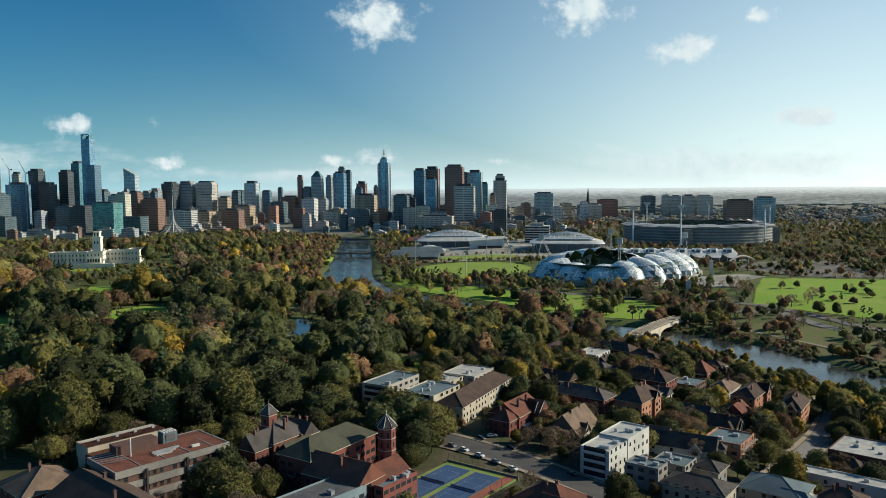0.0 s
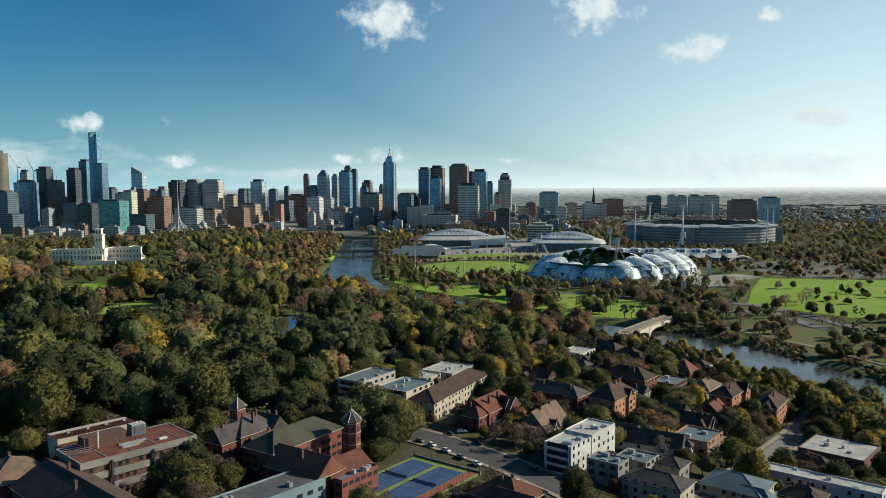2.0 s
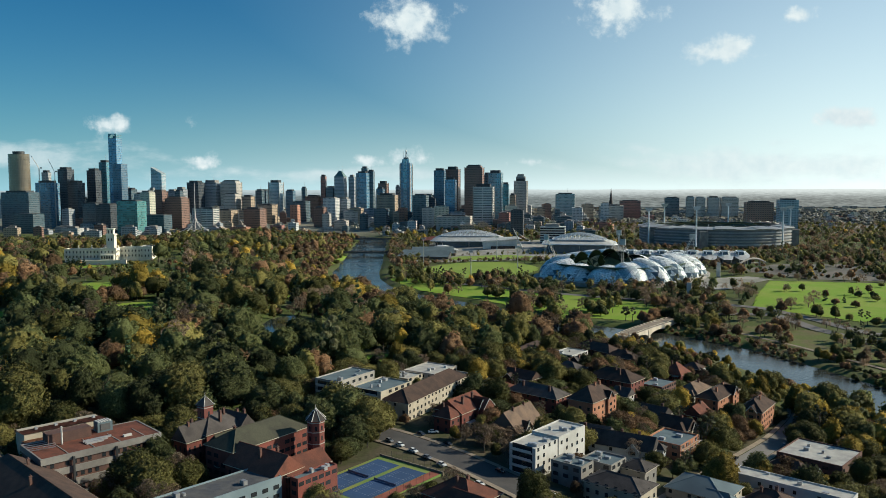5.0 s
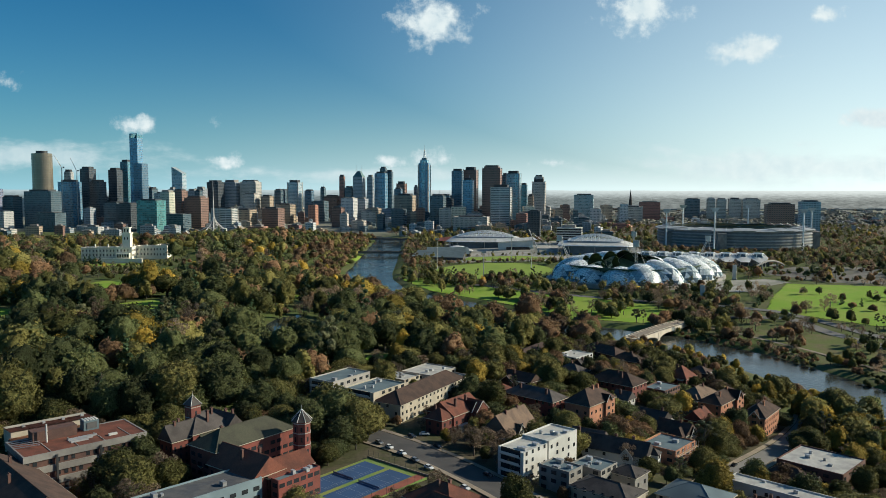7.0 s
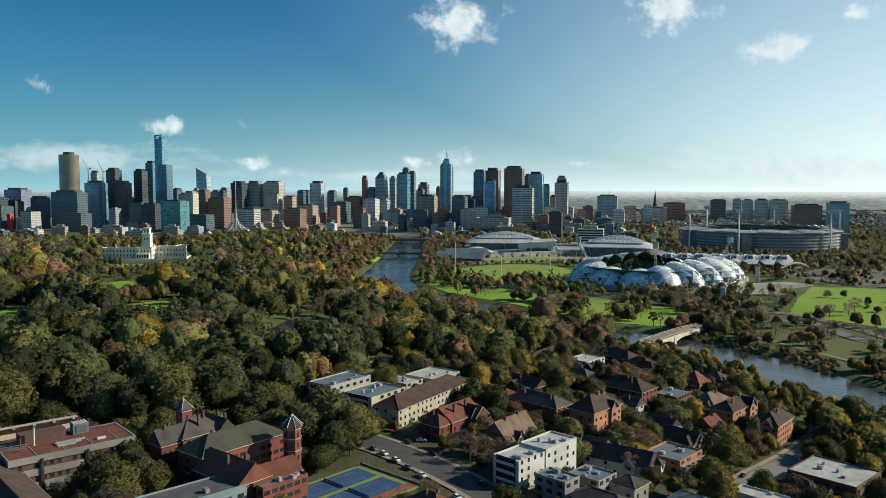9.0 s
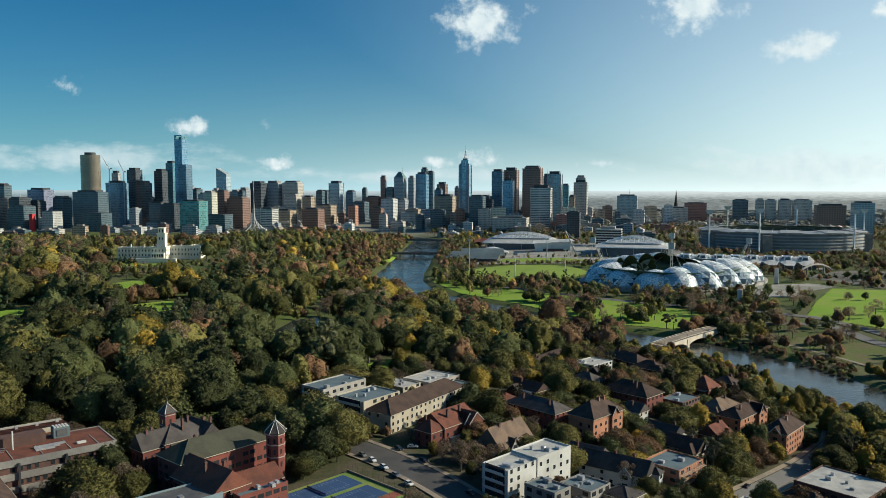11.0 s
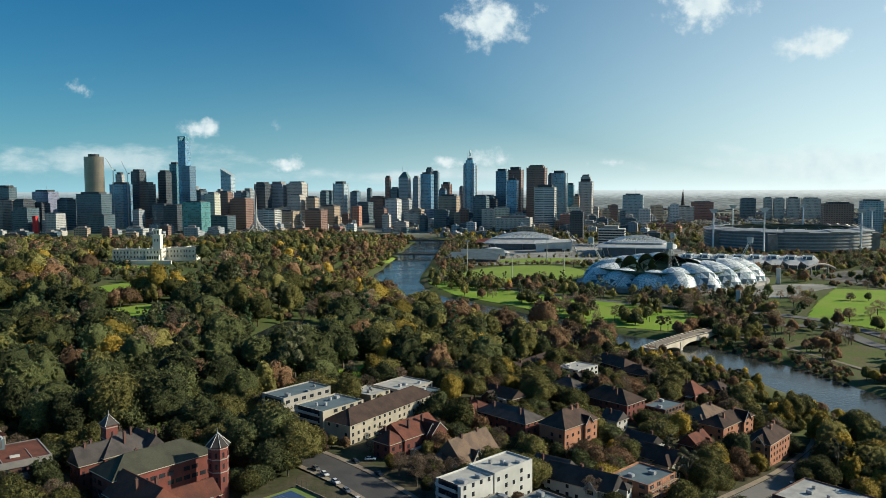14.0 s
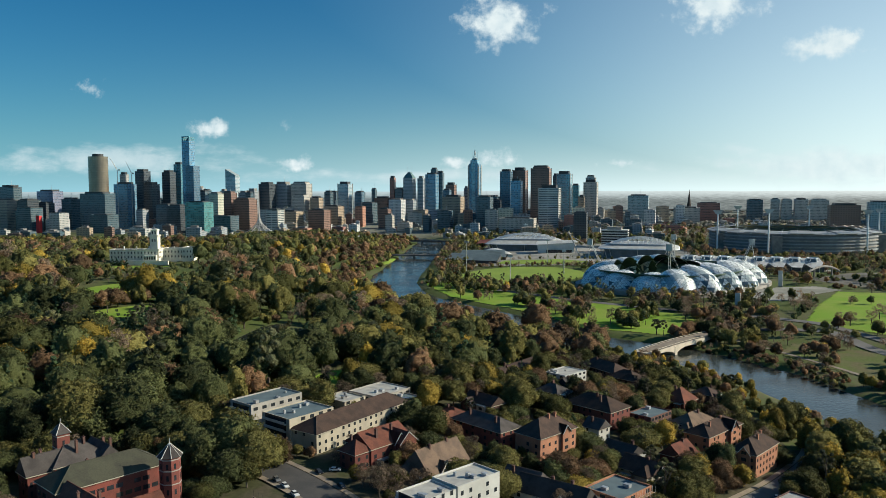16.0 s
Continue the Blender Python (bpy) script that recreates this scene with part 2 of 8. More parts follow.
M_CREAM = material("cream_render", (0.42, 0.38, 0.30), 0.8, second=(0.33, 0.30, 0.24), grain=0.8, big=0.15, spread=0.1, bump=0.1)
M_REDBRICK = material("red_brick", (0.180, 0.050, 0.038), 0.88, second=(0.128, 0.040, 0.032), grain=3.0, big=0.2, spread=0.3, per_object=0.15)
M_ORANGEBRICK = material("orange_brick", (0.40, 0.185, 0.105), 0.85, second=(0.32, 0.145, 0.09), grain=3.0, big=0.2, spread=0.3, per_object=0.15)
M_DARKBRICK = material("dark_brick", (0.13, 0.065, 0.05), 0.85, second=(0.09, 0.05, 0.042), grain=3.0, big=0.2, spread=0.3, per_object=0.15)
M_TILE_RED = material("terracotta_tiles", (0.160, 0.062, 0.043), 0.9, second=(0.105, 0.047, 0.036), grain=2.0, big=0.25, spread=0.35, per_object=0.2, spec=0.18)
M_TILE_BROWN = material("brown_roof_tiles", (0.080, 0.053, 0.043), 0.9, second=(0.054, 0.039, 0.034), grain=2.0, big=0.25, spread=0.35, per_object=0.2, spec=0.18)
M_TILE_TAN = material("weathered_tan_tiles", (0.185, 0.130, 0.095), 0.9, second=(0.125, 0.092, 0.072), grain=2.0, big=0.25, spread=0.3, spec=0.18)
M_SLATE = material("grey_slate", (0.078, 0.070, 0.067), 0.8, second=(0.052, 0.047, 0.046), grain=2.0, big=0.25, spread=0.3, per_object=0.2, spec=0.18)
M_GREENROOF = material("lichened_shingle_roof", (0.068, 0.070, 0.050), 0.9, second=(0.050, 0.051, 0.040), grain=2.0, big=0.2, spread=0.25, spec=0.18)
M_ROOFMETAL = material("grey_blue_metal_roof", (0.12, 0.165, 0.185), 0.85, 0.0, second=(0.095, 0.13, 0.15), grain=0.6, big=0.15, spread=0.12, bump=0.1, spec=0.15)
M_ROOFWHITE = material("pale_membrane_roof", (0.414, 0.414, 0.387), 0.8, second=(0.306, 0.306, 0.297), grain=0.5, big=0.2, spread=0.15, bump=0.1, spec=0.15)
M_ROOFBLUE = material("blue_grey_cladding", (0.20, 0.27, 0.30), 0.6, second=(0.16, 0.22, 0.25), grain=0.5, big=0.1, spread=0.08, bump=0.05)
M_ROOFDARK = material("dark_membrane_roof", (0.075, 0.08, 0.09), 0.7, second=(0.11, 0.11, 0.11), grain=0.5, big=0.2, spread=0.2, spec=0.15)
M_GLASS = material("window_glass", (0.02, 0.025, 0.03), 0.08, second=(0.035, 0.04, 0.045), grain=0.5, big=0.3, spread=0.3, bump=0.0)
M_STEEL = material("galvanised_steel", (0.55, 0.56, 0.57), 0.45, 0.6, grain=1.0, spread=0.1, bump=0.0)
M_DARKSTEEL = material("dark_steel", (0.06, 0.065, 0.07), 0.5, 0.4, grain=1.0, spread=0.1, bump=0.0)
M_BARK = material("bark", (0.10, 0.08, 0.06), 0.95, second=(0.16, 0.14, 0.11), grain=2.0, big=0.3)
M_STONE = material("pale_sandstone", (0.58, 0.52, 0.42), 0.85, second=(0.46, 0.41, 0.33), grain=0.8, big=0.12, spread=0.15)
M_HOARDING = material("red_hoarding", (0.55, 0.03, 0.035), 0.7, second=(0.45, 0.03, 0.03), grain=0.5, big=0.1, spread=0.15, bump=0)
M_TIMBER = material("raw_timber", (0.45, 0.28, 0.14), 0.8, grain=2.0, big=0.3)


# ---- small building kit ----
def thing(name, x, y, z, turn=0.0, label="", category="", group="", kind=""):
    """An empty at a thing's base; its parts hang under it."""
    ob = new(name)
    ob.empty_display_size = 0.5
    ob.matrix_world = pose(x, y, z, 0, 0, turn)
    return tagged(ob, label, category, group, kind)


def part(name, bm, mat_, parent=None, label=""):
    me = bpy.data.meshes.new(name)
    bm.to_mesh(me)
    bm.free()
    mats = mat_ if isinstance(mat_, (list, tuple)) else [mat_]
    for m in mats:
        me.materials.append(m)
    ob = new(name, me)
    ob.parent = parent
    return tagged(ob, label)


def raw(name, verts, faces, mat_, parent=None, label="", slots=None, smooth=False):
    """A mesh object from vertex and face lists made in code."""
    me = bpy.data.meshes.new(name)
    me.from_pydata([tuple(v) for v in verts], [], [tuple(f) for f in faces])
    mats = mat_ if isinstance(mat_, (list, tuple)) else [mat_]
    for m in mats:
        me.materials.append(m)
    if slots is not None:
        me.polygons.foreach_set("material_index", slots)
    if smooth:
        me.polygons.foreach_set("use_smooth", [True] * len(me.polygons))
    me.update()
    ob = new(name, me)
    ob.parent = parent
    return tagged(ob, label)


def add_box(bm, x0, x1, y0, y1, z0, z1, slot=0):
    vs = [bm.verts.new(p) for p in ((x0, y0, z0), (x1, y0, z0), (x1, y1, z0), (x0, y1, z0), (x0, y0, z1), (x1, y0, z1), (x1, y1, z1), (x0, y1, z1))]
    for f in ((3, 2, 1, 0), (4, 5, 6, 7), (0, 1, 5, 4), (1, 2, 6, 5), (2, 3, 7, 6), (3, 0, 4, 7)):
        bm.faces.new([vs[i] for i in f]).material_index = slot


def box(x0, x1, y0, y1, z0, z1):
    bm = bmesh.new()
    add_box(bm, x0, x1, y0, y1, z0, z1)
    return bm


def add_prism(bm, ring, z0, z1, top_scale=1.0, centre=(0, 0)):
    """A vertical prism over a ring of points, its top drawn in by top_scale."""
    lo = [bm.verts.new((x, y, z0)) for x, y in ring]
    hi = [bm.verts.new((centre[0] + (x - centre[0]) * top_scale, centre[1] + (y - centre[1]) * top_scale, z1)) for x, y in ring]
    n = len(ring)
    for i in range(n):
        bm.faces.new((lo[i], lo[(i + 1) % n], hi[(i + 1) % n], hi[i]))
    bm.faces.new(hi)
    bm.faces.new(lo[::-1])


def add_rod(bm, a, b, r0, r1=None, sides=6):
    a, b = Vector(a), Vector(b)
    r1 = r0 if r1 is None else r1
    q = (b - a).to_track_quat("Z", "Y")
    rings = []
    for p, r in ((a, r0), (b, r1)):
        rings.append([bm.verts.new(p + q @ Vector((math.cos(k * math.tau / sides) * r, math.sin(k * math.tau / sides) * r, 0))) for k in range(sides)])
    for k in range(sides):
        bm.faces.new((rings[0][k], rings[0][(k + 1) % sides], rings[1][(k + 1) % sides], rings[1][k]))
    bm.faces.new(rings[1])
    bm.faces.new(rings[0][::-1])


# ---- the lie of the land ----
RIVER = [(330, 300), (292, 500), (268, 575), (243, 645), (195, 715), (120, 765), (75, 830), (10, 900), (-78, 995), (-118, 1065), (-147, 1150),
         (-160, 1240), (-176, 1420), (-203, 1680), (-238, 2060), (-330, 2200), (-480, 2260), (-900, 2330), (-2200, 2500)]
RA = np.array(RIVER[:-1], float)
RD = np.array(RIVER[1:], float) - RA


def ease(a, b, v):
    t = np.clip((v - a) / (b - a), 0, 1)
    return t * t * (3 - 2 * t)


def river_off(x, y):
    """Metres from the river's middle; above zero on the garden bank."""
    x, y = np.asarray(x, float), np.asarray(y, float)
    px, py = x[..., None] - RA[:, 0], y[..., None] - RA[:, 1]
    t = np.clip((px * RD[:, 0] + py * RD[:, 1]) / (RD**2).sum(1), 0, 1)
    d = np.hypot(px - t * RD[:, 0], py - t * RD[:, 1])
    i = d.argmin(-1)
    pick = lambda a: np.take_along_axis(a, i[..., None], -1)[..., 0]
    side = np.sign(RD[i, 0] * pick(py) - RD[i, 1] * pick(px))
    return np.maximum(pick(d) - 9 * ease(960, 1180, y), 0.01) * np.where(side == 0, 1, side)


def ground(x, y):
    x, y = np.asarray(x, float), np.asarray(y, float)
    d = river_off(x, y)
    south = -2 + 5 * ease(20, 36, d) + 27 * ease(60, 330, d) * (1 - 0.7 * ease(1230, 1600, y) * ease(420, 720, -x))
    north = -2 + 5 * ease(20, 36, -d) + 6 * ease(60, 300, -d)
    z = np.where(d > 0, south, north)
    z = z + 13 * np.exp(-(((x + 370) / 150) ** 2 + ((y - 1420) / 190) ** 2)) * ease(36, 120, d)
    z = z - 6 * np.exp(-(((x + 140) / 75) ** 2 + ((y - 620) / 85) ** 2))
    z = z - 12 * np.exp(-(((x + 530) / 120) ** 2 + ((y - 1165) / 105) ** 2))
    z = z + 10 * ease(2000, 2700, y)
    z = z + 96 * ease(2900, 5200, np.hypot(x * 0.55, y)) * ease(2500, 3600, y)
    return z


def gz(x, y):
    return float(ground(x, y))

# ---- ground, river, lawns, roads ----
def sheet(name, xs, ys, mat_, label, lift=0.0):
    gx, gy = np.meshgrid(xs, ys)
    z = ground(gx, gy) + lift
    v = np.stack([gx, gy, z], -1).reshape(-1, 3)
    nx, ny = len(xs), len(ys)
    i = (np.arange(ny - 1)[:, None] * nx + np.arange(nx - 1)).ravel()
    f = np.stack([i, i + 1, i + nx + 1, i + nx], -1)
    return tagged(raw(name, v.tolist(), f.tolist(), mat_, smooth=True), label, kind="structure")


xs = np.unique(np.concatenate([np.arange(-4200, -700, 100), np.arange(-700, -160, 12), np.arange(-160, 420, 7), np.arange(420, 900, 16), np.arange(900, 4300, 100)]))
ys = np.unique(np.concatenate([np.arange(-400, 120, 26), np.arange(120, 1000, 7), np.arange(1000, 1700, 12), np.arange(1700, 2600, 40), np.arange(2600, 5300, 90)]))
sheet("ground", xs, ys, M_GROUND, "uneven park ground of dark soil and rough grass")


def ribbon(name, line, width, mat_, label, lift=0.25, step=6.0, level=None, kind="structure"):
    """A strip of that width along a line, lying on the ground or at one level."""
    pts = []
    for (ax, ay), (bx, by) in zip(line, line[1:]):
        n = max(1, int(math.hypot(bx - ax, by - ay) / step))
        pts += [(ax + (bx - ax) * k / n, ay + (by - ay) * k / n) for k in range(n)]
    pts.append(line[-1])
    p = np.array(pts, float)
    for _ in range(4):
        p[1:-1] = (p[:-2] + 2 * p[1:-1] + p[2:]) / 4
    d = np.gradient(p, axis=0)
    d /= np.linalg.norm(d, axis=1)[:, None]
    side = np.stack([-d[:, 1], d[:, 0]], -1) * width / 2
    rows = [p - side, p, p + side]
    v = []
    for r in rows:
        z = np.full(len(p), level) if level is not None else ground(r[:, 0], r[:, 1]) + lift
        v += np.column_stack([r, z]).tolist()
    n = len(p)
    f = [(r * n + k, (r * n + k + 1), (r + 1) * n + k + 1, (r + 1) * n + k) for r in range(2) for k in range(n - 1)]
    return tagged(raw(name, v, f, mat_, smooth=True), label, kind=kind)


ribbon("water", RIVER, 150, M_WATER, "calm brown-green river water with soft sky reflections", level=0.45, step=20)


def patch(name, ring, mat_, label, lift=0.3, step=6.0, level=None):
    """A closed area on the ground, filled with a grid cut to its outline."""
    r = np.array(ring, float)
    lo, hi = r.min(0), r.max(0)

    def inside(x, y):
        c = False
        for (ax, ay), (bx, by) in zip(ring, ring[1:] + ring[:1]):
            if (ay > y) != (by > y) and x < (bx - ax) * (y - ay) / (by - ay) + ax:
                c = not c
        return c
    bm = bmesh.new()
    made = {}

    def vert(i, j):
        if (i, j) not in made:
            x, y = lo[0] + i * step, lo[1] + j * step
            made[i, j] = bm.verts.new((x, y, level if level is not None else gz(x, y) + lift))
        return made[i, j]
    for i in range(int((hi[0] - lo[0]) / step) + 1):
        for j in range(int((hi[1] - lo[1]) / step) + 1):
            if inside(lo[0] + (i + 0.5) * step, lo[1] + (j + 0.5) * step):
                bm.faces.new((vert(i, j), vert(i + 1, j), vert(i + 1, j + 1), vert(i, j + 1)))
    return tagged(part(name, bm, mat_), label, kind="structure")


def blob(cx, cy, rx, ry, n=22, wob=0.12, seed=1):
    rnd = random.Random(seed)
    ph = [rnd.uniform(0, 6.28) for _ in range(3)]
    return [(cx + rx * math.cos(a) * (1 + wob * math.sin(2 * a + ph[0]) + wob * 0.6 * math.sin(3 * a + ph[1])),
             cy + ry * math.sin(a) * (1 + wob * math.sin(2 * a + ph[0]) + wob * 0.6 * math.sin(5 * a + ph[2]))) for a in [k * math.tau / n for k in range(n)]]


M_PLAZA = material("mottled_paving", (0.30, 0.29, 0.265), 0.9, second=(0.17, 0.17, 0.14), grain=0.3, big=0.02, spread=0.3, bump=0)
M_BALLAST = material("track_ballast", (0.135, 0.125, 0.108), 0.95, second=(0.085, 0.088, 0.065), grain=0.4, big=0.03, spread=0.3, bump=0)
M_YARD = material("yard_soil_and_paving", (0.085, 0.075, 0.052), 0.95, second=(0.055, 0.062, 0.030), grain=0.5, big=0.09, spread=0.45, bump=0.2, spec=0.1)
M_POND = material("pond_water", (0.02, 0.03, 0.035), 0.05, second=(0.03, 0.04, 0.04), grain=0.3, big=0.05, bump=0.03)
# lawns between the garden trees, the river's grass banks, the sports fields
LAWNS = [blob(-276, 688, 24, 40, seed=1), blob(-108, 650, 15, 24, seed=2), blob(-27, 484, 12, 30, seed=3), blob(-386, 826, 20, 50, seed=4),
         blob(-378, 622, 24, 40, seed=6), blob(-530, 1135, 42, 40, seed=8), blob(-195, 905, 16, 26, seed=12)]
for ring in LAWNS:
    patch("lawn", ring, M_LAWN, "bright mown garden lawn between trees", lift=0.35, step=3)
patch("bank_strip", blob(-222, 1400, 6, 190, seed=7, wob=0.04), M_LAWN, "strip of mown grass along the river bank", lift=0.35, step=3)
patch("lake", blob(-129, 628, 15, 54, seed=9), M_POND, "still ornamental lake reflecting blue sky", level=gz(-140, 620) + 1.6, step=3)
BANK_LAWN = [(188, 790), (120, 815), (100, 850), (40, 925), (-40, 1010), (-92, 1125), (-98, 1260), (-80, 1270), (-40, 1140), (0, 1085), (90, 1010), (150, 960), (215, 900), (238, 840)]
patch("riverbank_lawn", BANK_LAWN, M_LAWN, "sunlit grass bank with long tree shadows beside the river", lift=0.4, step=3)
OVAL = blob(35, 1245, 95, 112, wob=0.02, seed=10)
patch("sports_oval", OVAL, M_OVAL, "pale green mown sports oval", lift=0.4, step=3)
FIELD = [(330, 860), (372, 960), (430, 1080), (640, 1040), (760, 980), (700, 800), (520, 760), (400, 770)]
patch("playing_field", FIELD, M_LAWN, "broad bright green playing field in the sun", lift=0.4, step=3)
FARBANK = [(292, 672), (330, 600), (348, 560), (420, 560), (420, 640), (380, 700), (330, 740), (290, 760), (268, 720)]
patch("riverbank_verge", FARBANK, M_VERGE, "strip of grass along the far river path", lift=0.35, step=3)
PLAZA = [(-78, 1385), (-90, 1640), (-70, 1890), (330, 1890), (345, 1660), (470, 1400), (520, 1330), (300, 1290), (180, 1370)]
patch("plaza", PLAZA, M_PLAZA, "pale paved plazas and yards round the arenas", lift=0.3, step=6)
patch("forecourt", [(325, 985), (300, 1040), (345, 1100), (420, 1130), (440, 1095), (395, 1050), (365, 990)], M_PLAZA, "pale paved forecourt beside the stadium", lift=0.5, step=4)
patch("rail_yard", [(432, 1215), (495, 1092), (620, 1075), (900, 1075), (900, 1330), (520, 1305)], M_BALLAST, "brown-grey rail yard of ballast and weeds", lift=0.45, step=6)
for k in range(7):
    ribbon("rail_track", [(445 + k * 10, 1205 + k * 12), (540 + k * 14, 1120 + k * 22), (900, 1085 + k * 30)], 3.2, M_WORN, "worn railway track on ballast", lift=0.8)
patch("training_field", [(120, 1400), (60, 1385), (-20, 1420), (-10, 1475), (90, 1480), (140, 1440)], M_OVAL, "strip of green training field", lift=0.55, step=3)
BOULEVARDS = [[(520, 560), (420, 640), (363, 690), (345, 745), (338, 812), (303, 823), (257, 822), (234, 815), (228, 785)],
              [(520, 590), (430, 668), (380, 720), (362, 790), (340, 850), (300, 880), (200, 930), (110, 990), (0, 1085), (-70, 1190)]]
ribbon("boulevard", BOULEVARDS[0], 13, M_WORN, "curving riverside boulevard of grey asphalt", lift=0.6)
ribbon("boulevard", BOULEVARDS[1], 11, M_WORN, "park road of grey asphalt behind trees", lift=0.6)
ribbon("path", [(330, 585), (300, 668), (262, 745), (232, 790)], 4, M_PATH, "pale riverside walking path", lift=0.6)


def distance_haze():
    """A glowing backdrop for the far plain and low hills, haze painted into its emission."""
    m = bpy.data.materials.new("painted_hazy_land")
    m.use_nodes = True
    n = Nodes(m.node_tree)
    pos = n.add("ShaderNodeNewGeometry").outputs["Position"]
    sp = n.add("ShaderNodeSeparateXYZ", {0: pos})
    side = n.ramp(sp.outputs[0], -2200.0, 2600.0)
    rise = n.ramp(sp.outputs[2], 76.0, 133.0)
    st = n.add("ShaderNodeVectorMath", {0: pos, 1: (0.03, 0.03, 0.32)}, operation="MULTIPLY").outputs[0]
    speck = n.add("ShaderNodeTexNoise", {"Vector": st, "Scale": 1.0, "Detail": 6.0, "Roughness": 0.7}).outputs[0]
    # emission pales with height and towards the sun's side, as haze would
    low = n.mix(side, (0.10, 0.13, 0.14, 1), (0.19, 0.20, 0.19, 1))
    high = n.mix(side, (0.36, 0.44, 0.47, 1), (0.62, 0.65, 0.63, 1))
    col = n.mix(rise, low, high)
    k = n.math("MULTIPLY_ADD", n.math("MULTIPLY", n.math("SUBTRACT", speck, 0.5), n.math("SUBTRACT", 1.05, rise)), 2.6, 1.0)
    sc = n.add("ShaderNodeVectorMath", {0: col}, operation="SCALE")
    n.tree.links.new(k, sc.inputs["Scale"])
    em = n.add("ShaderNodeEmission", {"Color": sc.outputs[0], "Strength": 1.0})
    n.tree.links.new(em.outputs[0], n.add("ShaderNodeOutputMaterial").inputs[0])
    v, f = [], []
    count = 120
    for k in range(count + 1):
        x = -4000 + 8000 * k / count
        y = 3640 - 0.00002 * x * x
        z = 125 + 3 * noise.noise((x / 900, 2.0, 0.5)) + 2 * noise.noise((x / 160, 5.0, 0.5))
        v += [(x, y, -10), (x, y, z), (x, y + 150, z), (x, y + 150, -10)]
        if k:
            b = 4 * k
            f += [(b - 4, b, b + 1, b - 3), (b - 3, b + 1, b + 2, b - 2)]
    return tagged(raw("backdrop", v, f, m), "glowing backdrop painted as hazy plain and low hills", kind="structure")


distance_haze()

# ---- trees ----
ICO = {}


def ico(level):
    if level not in ICO:
        bm = bmesh.new()
        bmesh.ops.create_icosphere(bm, subdivisions=level, radius=1.0)
        ICO[level] = (np.array([v.co[:] for v in bm.verts]), np.array([[v.index for v in f.verts] for f in bm.faces]))
        bm.free()
    return ICO[level]


def dome(rnd, height, wide, bumps, leaves, leaf, level):
    """A full crown: one leafy dome swelling into rounded limb masses, with loose sprays of leaves on it."""
    gen = np.random.RandomState(rnd.randrange(10 ** 6))
    base, tri = ico(level)
    k = np.arange(bumps) + 0.5
    zc = 1 - 1.55 * k / bumps
    ac = k * 2.39996 + gen.uniform(-0.5, 0.5, bumps)
    rc = np.sqrt(np.maximum(0.02, 1 - zc ** 2))
    mid = np.column_stack([rc * np.cos(ac), rc * np.sin(ac), zc]) + gen.normal(0, 0.13, (bumps, 3))
    mid /= np.linalg.norm(mid, axis=1)[:, None]
    swell, width = gen.uniform(0.2, 0.46, bumps), gen.uniform(0.42, 0.74, bumps)
    lean = gen.normal(0, 0.09, 3)

    def reach(d):
        ang = np.arccos(np.clip(d @ mid.T, -1, 1)) / width
        r = 0.7 + (swell * np.sqrt(np.maximum(0, 1 - ang ** 2))).max(1)
        return r * (1 + d @ lean)
    form = np.array([wide, wide, height * 0.46])

    def place(d, r):
        p = d * r[:, None] * form
        p[:, 2] = np.where(p[:, 2] < 0, p[:, 2] * 0.62, p[:, 2]) + height * 0.52
        return p
    d0 = base / np.linalg.norm(base, axis=1)[:, None]
    vs = [place(d0, reach(d0) * gen.uniform(0.86, 1.13, len(d0)))]
    d = gen.normal(0, 1, (leaves, 3)) + (0, 0, 0.25)
    d /= np.linalg.norm(d, axis=1)[:, None]
    p = place(d, reach(d) * gen.uniform(0.94, 1.2, leaves))
    a = gen.normal(0, 1, (leaves, 3))
    a -= d * (a * d).sum(1)[:, None] * 0.25
    a /= np.linalg.norm(a, axis=1)[:, None]
    b = np.cross(a, d + gen.normal(0, 0.45, (leaves, 3)))
    b /= np.linalg.norm(b, axis=1)[:, None]
    size = (leaf * gen.uniform(0.6, 1.4, leaves))[:, None]
    spray = np.stack([p - a * size - b * size * 0.6, p + a * size * 0.7 - b * size * 0.5 + d * size * 0.2, p + b * size * 0.9], 1).reshape(-1, 3)
    fs = [tri, np.arange(3 * leaves).reshape(-1, 3) + len(base)]
    return np.concatenate([vs[0], spray]), np.concatenate(fs)


